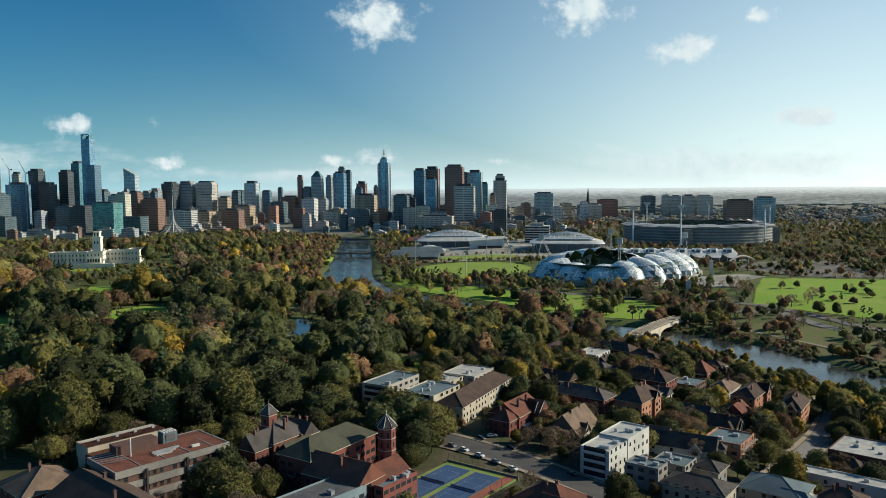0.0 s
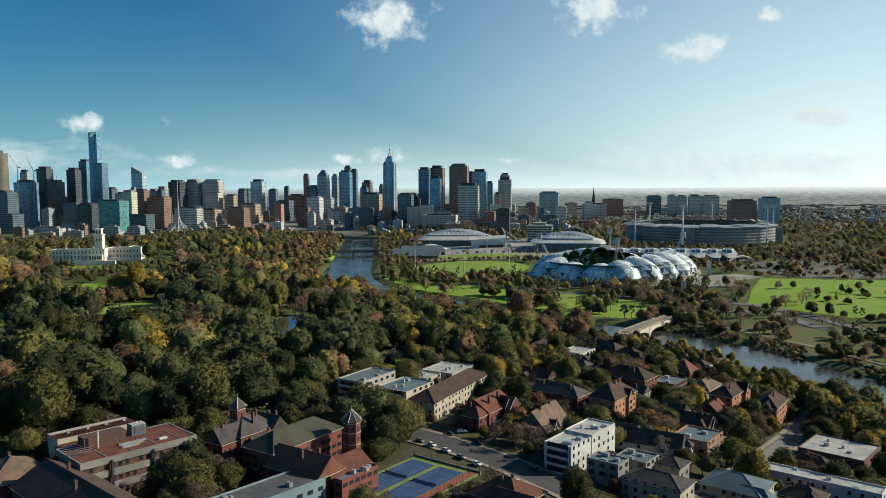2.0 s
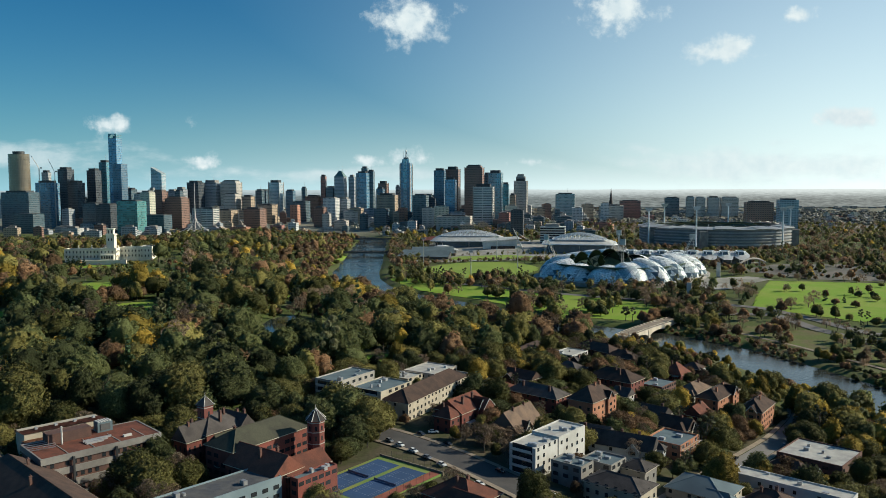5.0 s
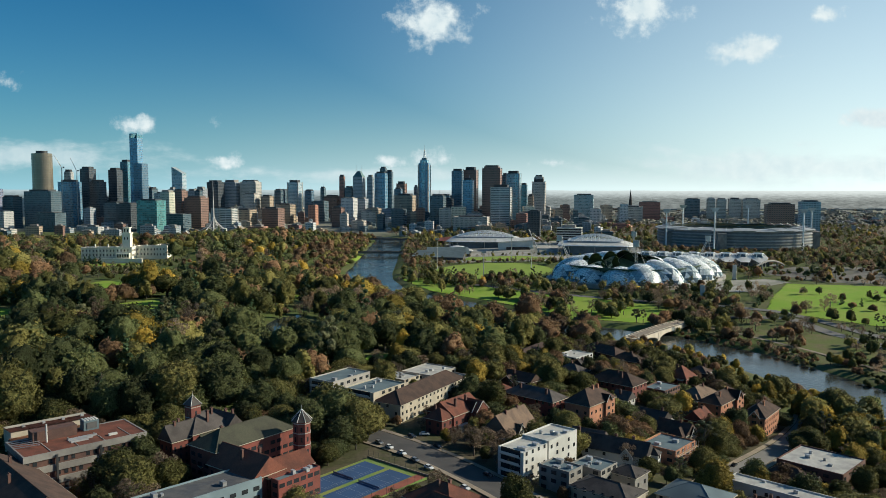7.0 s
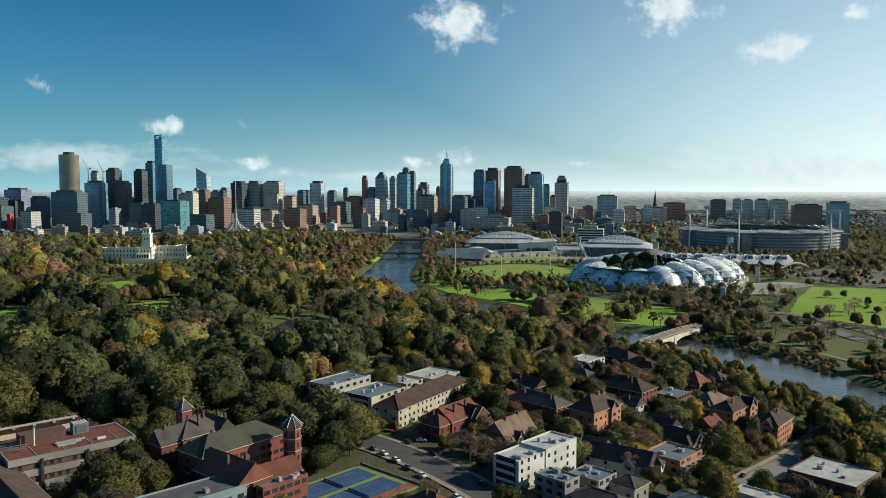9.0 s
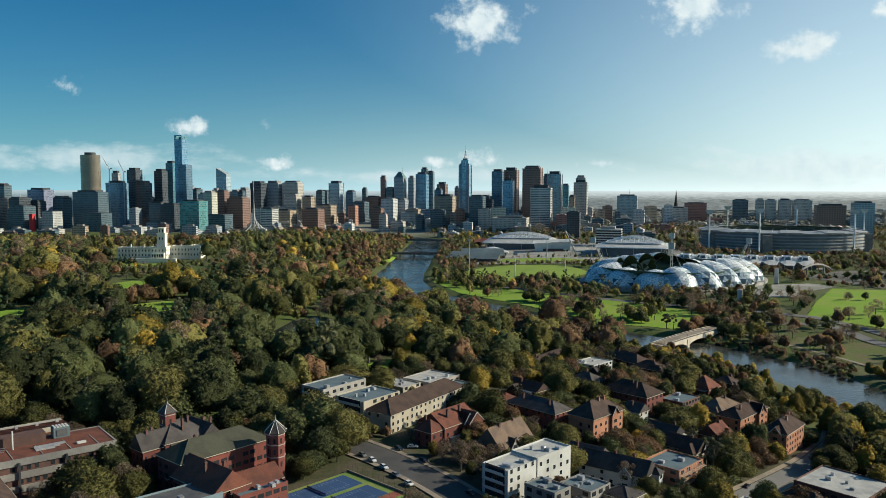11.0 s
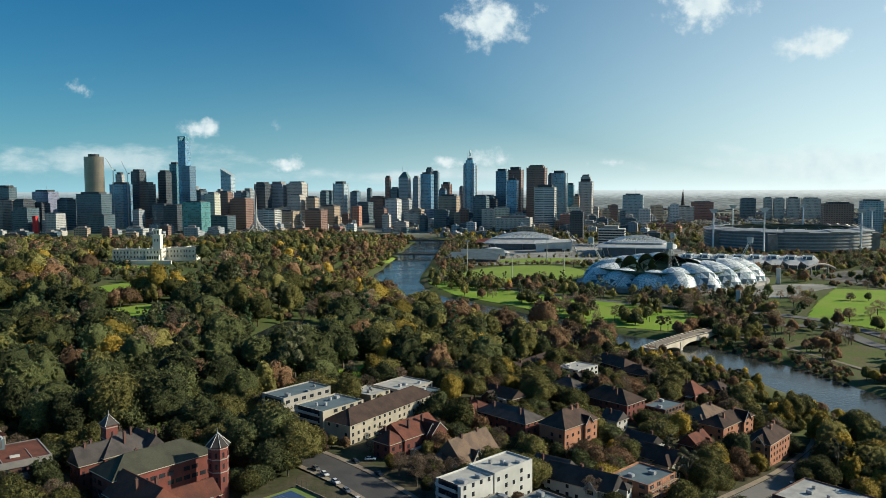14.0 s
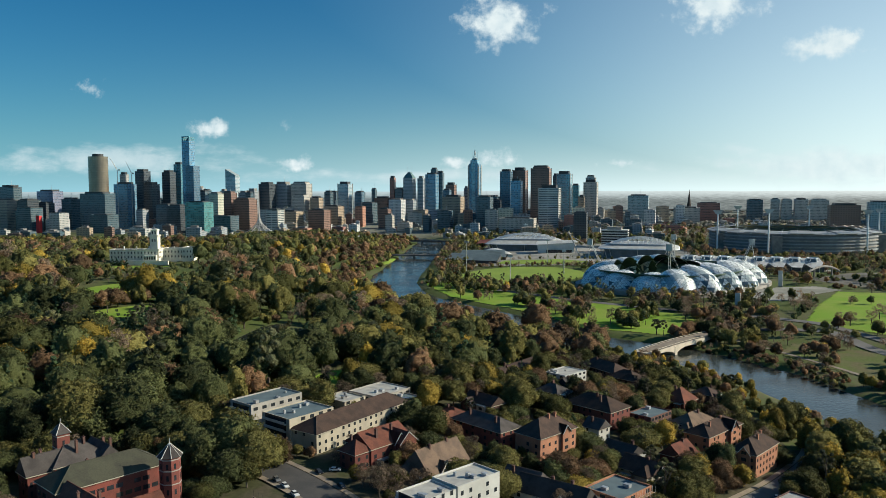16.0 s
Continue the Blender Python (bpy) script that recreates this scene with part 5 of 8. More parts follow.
def stadium(cx, cy, a, b, turn):
    z0 = gz(cx, cy)
    ob = thing("stadium", cx, cy, z0, turn, "stadium roofed by faceted white and blue-grey bubble shells", "stadium")
    def rim(t, ka=1.0):
        c, s = math.cos(t), math.sin(t)
        e = 2 / 3.0
        return Vector((b * ka * math.copysign(abs(c) ** e, c), a * ka * math.copysign(abs(s) ** e, s), 0))
    # spots at even steps along the rim
    fine = [rim(k * math.tau / 720) for k in range(721)]
    run = [0.0]
    for p, q in zip(fine, fine[1:]):
        run.append(run[-1] + (q - p).length)
    count = 16
    rnd = random.Random(2)
    for k in range(count):
        goal = run[-1] * (k + 0.5) / count
        i = next(j for j, r in enumerate(run) if r >= goal)
        p, d = fine[i], (fine[min(i + 1, 720)] - fine[i - 1]).normalized()
        n = Vector((d.y, -d.x, 0))
        side = min(1.0, abs(n.x))
        tall = 23 + 10 * side ** 1.5
        bm = bmesh.new()
        bmesh.ops.create_icosphere(bm, subdivisions=3, radius=1.0)
        for f in bm.faces:
            m = f.calc_center_median()
            tip = sum(1 for q in f.verts if q.co.z < m.z) == 1
            chance = (0.9 if m.z < 0.25 else (0.55 if m.z < 0.5 else (0.18 if m.z < 0.7 else 0.0))) * (0.3 + 0.7 * side)
            f.material_index = 2 if tip and rnd.random() < chance else (3 if rnd.random() < 0.3 else 0)
        bmesh.ops.subdivide_edges(bm, edges=bm.edges[:], cuts=1, use_grid_fill=True)
        rt, rr = run[-1] / count * 0.60, 40 + 8 * side
        c = p - n * (rr - 4)
        for v in bm.verts:
            w = v.co.normalized()
            o_ = w.y * rr * (0.9 if w.y < 0 else 1.0)
            v.co = Vector((c.x + d.x * w.x * rt + n.x * o_, c.y + d.y * w.x * rt + n.y * o_, 1 + w.z * tall))
        gone = [f for f in bm.faces if f.calc_center_median().z < 0.5 or (f.calc_center_median() - c).dot(n) < -0.6]
        bmesh.ops.delete(bm, geom=gone, context="FACES")
        lining = bm.copy()
        for v in lining.verts:
            v.co = c + (v.co - c) * 0.975
        faces = bm.faces[:]
        keep = [(f, f.material_index) for f in faces]
        got = bmesh.ops.inset_individual(bm, faces=faces, thickness=0.26, depth=0.0)
        for f in got["faces"]:
            f.material_index = 1
        for f, s in keep:
            f.material_index = s
        bmesh.ops.recalc_face_normals(bm, faces=bm.faces[:])
        shell = part("roof_shell", bm, [M_PANEL, M_SEAM, M_DARKPANEL, M_MIDPANEL], ob)
        for f in lining.faces:
            f.material_index = 0
        part("lining", lining, M_LINING, shell, "dark underside of shell")
    # bowl, terrace and pitch
    bm = bmesh.new()
    steps = 14
    n = 64
    rows = []
    for j in range(steps + 1):
        f = j / steps
        ka = 0.56 + 0.32 * f
        zz = 1.0 + 21 * f
        rows.append([bm.verts.new(rim(k * math.tau / n, ka) + Vector((0, 0, zz))) for k in range(n)])
        rows.append([bm.verts.new(rim(k * math.tau / n, ka) + Vector((0, 0, zz + 1.2))) for k in range(n)])
    for r0, r1 in zip(rows, rows[1:]):
        for k in range(n):
            bm.faces.new((r0[k], r0[(k + 1) % n], r1[(k + 1) % n], r1[k]))
    part("seating_bowl", bm, M_SEATS, ob)
    bm = bmesh.new()
    add_prism(bm, [rim(k * math.tau / n, 1.07)[:2] for k in range(n)], -2, 3.5)
    part("concourse", bm, M_PALECONC, ob)
    bm = bmesh.new()
    add_prism(bm, [rim(k * math.tau / n, 0.56)[:2] for k in range(n)], 3.51, 4.0)
    part("pitch", bm, M_LAWN, ob)
    for sx, sy, lean in ((-0.80, -0.55, -1), (0.42, -0.72, 1), (-0.5, 0.72, -1), (0.72, 0.5, 1)):
        bm = bmesh.new()
        x, y = b * sx, a * sy
        top = Vector((x * 1.06, y * 1.06, 56))
        for ox in (-1.6, 1.6):
            add_rod(bm, (x * 0.9 + ox, y * 0.9, 22), top + Vector((ox * 0.6, 0, 0)), 0.45, 0.35, 5)
        for k in range(8):
            f, g = k / 8, (k + 1) / 8
            p0, p1 = Vector((x * 0.9 - 1.6, y * 0.9, 22)), Vector((x * 0.9 + 1.6, y * 0.9, 22))
            add_rod(bm, p0.lerp(top + Vector((-1, 0, 0)), f), p1.lerp(top + Vector((1, 0, 0)), g), 0.25, 0.25, 4)
        add_rod(bm, top, (x * 1.12 + lean * 6, y * 0.9, 24), 0.3, 0.3, 4)
        mast = part("light_mast", bm, M_WHITE, ob)
        part("lamp_panel", box(top.x - 4, top.x + 4, top.y - 0.6, top.y + 0.6, 52, 60), M_STEEL, mast)
    return ob


stadium(242, 1134, 124, 99, -36)


# ---- the great oval ground ----
M_STANDGREY = material("weathered_grey_metal", (0.27, 0.29, 0.31), 0.6, 0.1, second=(0.34, 0.36, 0.37), grain=0.3, big=0.03, spread=0.2, bump=0)
M_STANDDARK = material("shaded_stand_glazing", (0.12, 0.135, 0.155), 0.5, second=(0.18, 0.19, 0.20), grain=0.5, big=0.06, spread=0.3, bump=0)


def big_ground(cx, cy, rx, ry):
    z0 = gz(cx, cy)
    ob = thing("cricket_ground", cx, cy, z0, 0, "huge grey oval sports ground with tiered stands", "stadium")
    n = 72

    def ring(k, f=1.0):
        t = k * math.tau / n
        return math.cos(t) * rx * f, math.sin(t) * ry * f
    for j in range(6):
        z = 3 + j * 6.2
        for nm, mat_, f0, za, zb in (("storey_wall", M_STANDDARK, 0.985, z, z + 3.9), ("storey_band", M_PALECONC if j % 2 else M_STANDGREY, 1.0, z + 3.9, z + 6.2)):
            bm = bmesh.new()
            lo = [bm.verts.new((*ring(k, f0), za)) for k in range(n)]
            hi = [bm.verts.new((*ring(k, f0), zb)) for k in range(n)]
            lo2 = [bm.verts.new((*ring(k, f0 - 0.05), za)) for k in range(n)]
            hi2 = [bm.verts.new((*ring(k, f0 - 0.05), zb)) for k in range(n)]
            for k in range(n):
                q = (k + 1) % n
                bm.faces.new((lo[k], lo[q], hi[q], hi[k]))
                bm.faces.new((hi[k], hi[q], hi2[q], hi2[k]))
                bm.faces.new((lo2[q], lo2[k], hi2[k], hi2[q]))
                bm.faces.new((lo[q], lo[k], lo2[k], lo2[q]))
            part(nm, bm, mat_, ob)
    for k in range(0, n, 3):
        bm = bmesh.new()
        lift = 1.5 if (k // 3) % 2 else 0.0
        rows = []
        for j in range(4):
            q = (k + j) % n
            rows.append([bm.verts.new((*ring(q, f), z + lift)) for f, z in ((1.02, 39), (1.02, 40), (0.92, 43), (0.80, 44), (0.80, 43.3))])
        for r0, r1 in zip(rows, rows[1:]):
            for i in range(5):
                bm.faces.new((r0[i], r1[i], r1[(i + 1) % 5], r0[(i + 1) % 5]))
        part("roof_segment", bm, M_STANDGREY, ob)
    for k in range(0, n, 2):
        bm = bmesh.new()
        add_rod(bm, (*ring(k, 1.03), 38), (*ring(k, 0.86), 49), 0.5, 0.5, 5)
        part("roof_truss", bm, M_STEEL, ob)
    bm = bmesh.new()
    rows = []
    for j in range(12):
        f = j / 11
        rows.append([bm.verts.new((*ring(k, 0.62 + 0.34 * f), 1 + 36 * f)) for k in range(n)])
    for r0, r1 in zip(rows, rows[1:]):
        for k in range(n):
            bm.faces.new((r0[k], r0[(k + 1) % n], r1[(k + 1) % n], r1[k]))
    part("stands", bm, M_SEATS, ob)
    bm = bmesh.new()
    add_prism(bm, [ring(k, 0.62) for k in range(n)], -1, 1.2)
    part("turf", bm, M_OVAL, ob)
    for k, (a_, b_) in enumerate(((-0.93, -0.38), (-0.40, -0.96), (0.93, -0.40))):
        part("stair_tower", box(a_ * rx - 9, a_ * rx + 9, b_ * ry - 7, b_ * ry + 7, 0, 36), M_CONCRETE, ob)


big_ground(563, 1775, 163, 150)


def flood_light(x, y, top, r=1.9, head=9.0):
    z0 = gz(x, y)
    h = top - z0
    ob = thing("floodlight_tower", x, y, z0, 0, "tall white floodlight pole with wide lamp head", "floodlight", "floodlights")
    bm = bmesh.new()
    add_rod(bm, (0, 0, 0), (0, 0, h - 7), r, r * 0.65, 10)
    part("pole", bm, M_BRIGHT, ob)
    bm = bmesh.new()
    v = [bm.verts.new(p) for p in ((-head * 0.45, -0.8, h - 8), (head * 0.45, -0.8, h - 8), (head, -1.2, h), (-head, -1.2, h), (-head * 0.45, 0.8, h - 8), (head * 0.45, 0.8, h - 8), (head, 1.2, h), (-head, 1.2, h))]
    for f in ((0, 1, 2, 3), (7, 6, 5, 4), (0, 4, 5, 1), (1, 5, 6, 2), (2, 6, 7, 3), (3, 7, 4, 0)):
        bm.faces.new([v[i] for i in f])
    part("lamp_head", bm, M_STEEL, ob)


for fx, fy, ft in ((477, 1607, 97), (667, 1652, 94), (402, 1700, 92), (478, 1880, 97), (640, 1920, 97), (760, 1850, 92)):
    flood_light(fx, fy, ft)


def field_light(x, y, top):
    z0 = gz(x, y)
    ob = thing("field_light", x, y, z0, 0, "slim white training-field light pole", "floodlight", "field lights")
    bm = bmesh.new()
    add_rod(bm, (0, 0, 0), (0, 0, top - z0 - 2), 0.75, 0.45, 8)
    part("pole", bm, M_WHITE, ob)
    bm = box(-3.2, 3.2, -0.5, 0.5, top - z0 - 2.2, top - z0 + 0.6)
    part("lamp_head", bm, M_STEEL, ob)


for fx, fy, ft in ((-54, 1274, 54), (24, 1140, 44), (97, 1240, 44), (69, 1415, 48)):
    field_light(fx, fy, ft)


# ---- tennis arenas beyond the oval ----
def arched_arena(x, y, L, W, h, turn, label, rust=False, edge=0.5):
    z0 = gz(x, y)
    ob = thing("arena", x, y, z0, turn, label, "arena")
    def sq(v):
        return math.copysign(abs(v) ** 0.27, v)
    ring = [(sq(math.cos(k * math.tau / 40)) * L / 2, sq(math.sin(k * math.tau / 40)) * W / 2) for k in range(40)]
    bm = bmesh.new()
    add_prism(bm, [(a * 0.86, b * 0.86) for a, b in ring], -1, h * edge)
    part("wall", bm, M_DARKPANEL, ob)
    for k in range(0, 40, 2):
        a, b = ring[k]
        bm = bmesh.new()
        add_rod(bm, (a * 0.87, b * 0.87, 0), (a * 0.95, b * 0.95, h * edge), 0.7, 0.5, 5)
        part("raking_column", bm, M_WHITE, ob)
    for nm, mat_, f0, f1, za, zb in (("roof_brim", M_BRIGHT, 1.0, 0.985, edge, edge + 0.04), ("roof_slope", M_WHITE, 0.98, 0.80, edge + 0.04, 0.66), ("roof_deck", M_STANDGREY, 0.74, 0.73, 0.68, 0.76)):
        bm = bmesh.new()
        add_prism(bm, [(a * f0, b * f0) for a, b in ring], h * za, h * zb, f1 / f0)
        part(nm, bm, mat_, ob)
    for j in range(4):
        s = -0.30 + 0.60 * j / 3
        bm = bmesh.new()
        last = None
        for k in range(13):
            f = k / 12 * 2 - 1
            p = (f * L * 0.33, s * W, h * 0.76 + (1 - f * f) * h * 0.28)
            if last:
                add_rod(bm, last, p, 0.55, 0.55, 4)
                add_rod(bm, p, (p[0], p[1], h * 0.76), 0.25, 0.25, 4)
                add_rod(bm, (last[0], last[1], h * 0.76), p, 0.3, 0.3, 4)
            last = p
        part("roof_truss", bm, M_BRIGHT, ob)
    if rust:
        bm = bmesh.new()
        v = [bm.verts.new(q) for q in ((-L * 0.60, -W * 0.34, h * 0.42), (-L * 0.30, -W * 0.40, h * 0.56), (-L * 0.30, W * 0.3, h * 0.66), (-L * 0.60, W * 0.3, h * 0.5))]
        bm.faces.new(v)
        bmesh.ops.solidify(bm, geom=bm.faces[:], thickness=1.2)
        part("rust_wing", bm, M_RUSTROOF, ob, "rust-red wing roof")
    return ob


M_RUSTROOF = material("rust_red_roof", (0.34, 0.12, 0.09), 0.7, second=(0.28, 0.10, 0.08), grain=0.3, big=0.05, spread=0.1, bump=0)
arched_arena(16, 1745, 172, 130, 31, 0, "white-roofed tennis arena with arched roof trusses", True, 0.42)
arched_arena(236, 1560, 146, 120, 34, -8, "white flat-roofed arena with lattice arches", False, 0.5)


def pavilion(x, y):
    """Glazed hall under a big sloping roof plate."""
    ob = thing("pavilion", x, y, gz(x, y), 6, "glazed white pavilion with raking roof plate", "pavilion")
    bm = bmesh.new()
    lo = [(-36, -18), (34, -14), (34, 20), (-30, 20)]
    v = [bm.verts.new((a, b, 0)) for a, b in lo] + [bm.verts.new((a * (1.06 if i < 2 else 1), b, z)) for i, ((a, b), z) in enumerate(zip(lo, (15, 19, 21, 18)))]
    for f in ((0, 1, 5, 4), (1, 2, 6, 5), (2, 3, 7, 6), (3, 0, 4, 7), (4, 5, 6, 7)):
        bm.faces.new([v[i] for i in f])
    part("glazed_hall", bm, M_MIDPANEL, ob)
    bm = bmesh.new()
    bm.faces.new([bm.verts.new(p) for p in ((-42, -26, 17), (44, -22, 21.5), (42, 26, 23.5), (-36, 26, 20))])
    bmesh.ops.solidify(bm, geom=bm.faces[:], thickness=1.4)
    part("roof_plate", bm, M_BRIGHT, ob)
    part("entrance_band", box(-20, 30, -19.5, -18.6, 0.5, 6), M_GLASS, ob)
    part("terrace", box(44, 100, -30, 16, 0, 4.5), M_PALECONC, ob)


pavilion(80, 1640)


def leaning_mast(x, y):
    ob = thing("cable_mast", x, y, gz(x, y), 0, "white leaning mast of a cable-stayed walkway", "mast")
    bm = bmesh.new()
    add_rod(bm, (0, 0, 0), (-21, 0, 46), 1.3, 0.8, 8)
    part("mast", bm, M_WHITE, ob)
    for k in range(3):
        bm = bmesh.new()
        add_rod(bm, (-20, 0, 44 - k * 3), (26 + k * 9, 4, 7), 0.16, 0.16, 4)
        part("cable", bm, M_STEEL, ob)
    part("walkway", box(0, 48, -3, 6, 5.5, 7), M_WHITE, ob)
    for px in (10, 40):
        part("pier", box(px - 0.6, px + 0.6, 0.5, 2, -0.5, 5.5), M_CONCRETE, ob)


leaning_mast(126, 1560)


def wedge_stand(x, y, L, W, h0, h1, turn, label):
    ob = thing("grandstand", x, y, gz(x, y), turn, label, "grandstand", "court grandstands")
    bm = bmesh.new()
    v = [bm.verts.new(p) for p in ((-L / 2, -W / 2, 0), (L / 2, -W / 2, 0), (L / 2, W / 2, 0), (-L / 2, W / 2, 0), (-L / 2, -W / 2, h0), (L / 2, -W / 2, h0), (L / 2, W / 2, h1), (-L / 2, W / 2, h1))]
    for f in ((3, 2, 1, 0), (4, 5, 6, 7), (0, 1, 5, 4), (1, 2, 6, 5), (2, 3, 7, 6), (3, 0, 4, 7)):
        bm.faces.new([v[i] for i in f])
    part("stand", bm, M_ROOFDARK, ob)
    bm = bmesh.new()
    v = [bm.verts.new(p) for p in ((-L * 0.55, -W * 0.7, h0 + 2), (L * 0.5, -W * 0.6, h0 + 1), (L * 0.5, W * 0.5, h1 + 3), (-L * 0.5, W * 0.5, h1 + 3))]
    bm.faces.new(v)
    bmesh.ops.solidify(bm, geom=bm.faces[:], thickness=0.8)
    part("canopy", bm, M_ROOFBLUE, ob)


wedge_stand(-62, 1450, 90, 34, 5, 13, -6, "dark angular grandstand with slate-blue roof")
wedge_stand(-50, 1500, 80, 30, 6, 15, 10, "grey grandstand behind the courts")
arched_arena(-35, 1560, 60, 40, 15, 10, "small arena with curved pale roof")


def layered_block(x, y, L, W, floors):
    ob = thing("office_block", x, y, gz(x, y), -9, "white office block of stacked layered floors", "building")
    for k in range(floors):
        part("floor_slab", box(-L / 2, L / 2, -W / 2, W / 2, k * 5.4 + 3.0, k * 5.4 + 5.4), M_WHITE, ob)
        part("window_band", box(-L / 2 + 0.8, L / 2 - 0.8, -W / 2 + 0.8, W / 2 - 0.8, k * 5.4, k * 5.4 + 3.0), M_GLASS, ob)
    part("roof_plant", box(-L * 0.3, L * 0.25, -W * 0.3, W * 0.3, floors * 5.4, floors * 5.4 + 6), M_PALECONC, ob)


layered_block(207, 1800, 56, 40, 7)


# folded white canopies of the training centre
def folded_canopy(x, y, turn):
    ob = thing("canopy", x, y, gz(x, y), turn, "white folded roof canopy with dark hexagonal hood", "canopy", "folded canopies")
    bm = bmesh.new()
    ring = [(-13.6, -6, 12.0), (-8.0, -34, 8.0), (5.0, -34, 8.0), (13.6, -6, 13.5), (13.6, 30, 18.5), (-13.6, 30, 17.0), (0, 4, 15.5)]
    v = [bm.verts.new(p) for p in ring]
    for i in range(6):
        bm.faces.new((v[i], v[(i + 1) % 6], v[6]))
    bmesh.ops.solidify(bm, geom=bm.faces[:], thickness=1.0)
    part("roof_fold", bm, M_BRIGHT, ob)
    bm = bmesh.new()
    hexa = [(math.cos(k * math.tau / 6) * 8.5, 6 + math.sin(k * math.tau / 6) * 12) for k in range(6)]
    add_prism(bm, hexa, 13.0, 18.5, 0.8, (1.5, 8))
    part("hood", bm, M_DARKPANEL, ob, "dark tinted rooflight hood")
    bm = bmesh.new()
    top = [(1.5 + (a - 1.5) * 0.95, 8 + (b - 8) * 0.95) for a, b in hexa]
    for k in range(6):
        a, b = top[k], top[(k + 1) % 6]
        add_rod(bm, (*a, 19.4), (*b, 19.4), 0.85, 0.85, 5)
        add_rod(bm, (*a, 19.4), (a[0] * 1.25, a[1] * 1.1, 14.0), 0.55, 0.55, 5)
    part("hexagon_frame", bm, M_BRIGHT, ob)
    # hall box coloured dark to stand for the shaded recess under the fold
    part("hall", box(-13.4, 13.4, -16, 26, 0, 7.5), M_ROOFDARK, ob)
    for sx, sy in ((-8, -26), (5, -26)):
        bm = bmesh.new()
        add_rod(bm, (sx, sy, 0), (sx, sy, 8.6), 0.5, 0.4, 6)
        part("column", bm, M_WHITE, ob)


for k in range(8):
    folded_canopy(296 + k * 25.5, 1352 - k * 3, -6)


def footbridge(x, y):
    ob = thing("footbridge", x, y, gz(x, y), 35, "curved pale footbridge over the road", "bridge")
    bm = bmesh.new()
    last = None
    for k in range(15):
        f = k / 14 * 2 - 1
        row = [bm.verts.new((f * 34, math.cos(j * math.tau / 8) * 1.6, 7 + 8 * (1 - f * f) + math.sin(j * math.tau / 8) * 1.6)) for j in range(8)]
        if last:
            for j in range(8):
                bm.faces.new((last[j], row[j], row[(j + 1) % 8], last[(j + 1) % 8]))
        last = row
    part("deck_tube", bm, M_PALECONC, ob)
    for s in (-0.55, 0.55):
        part("pier", box(s * 34 - 0.8, s * 34 + 0.8, -1, 1, -1, 12), M_CONCRETE, ob)


footbridge(465, 1250)
for px, py, pt in ((280, 927, 25), (373, 1120, 30)):
    ob = thing("sign_pylon", px, py, gz(px, py), -20, "tall white blank sign pylon", "pylon", "sign pylons")
    part("panel", box(-2.6, 2.6, -0.9, 0.9, 0, pt - gz(px, py)), M_WHITE, ob)
    part("plinth", box(-3.2, 3.2, -1.4, 1.4, -0.5, 1.2), M_CONCRETE, ob)


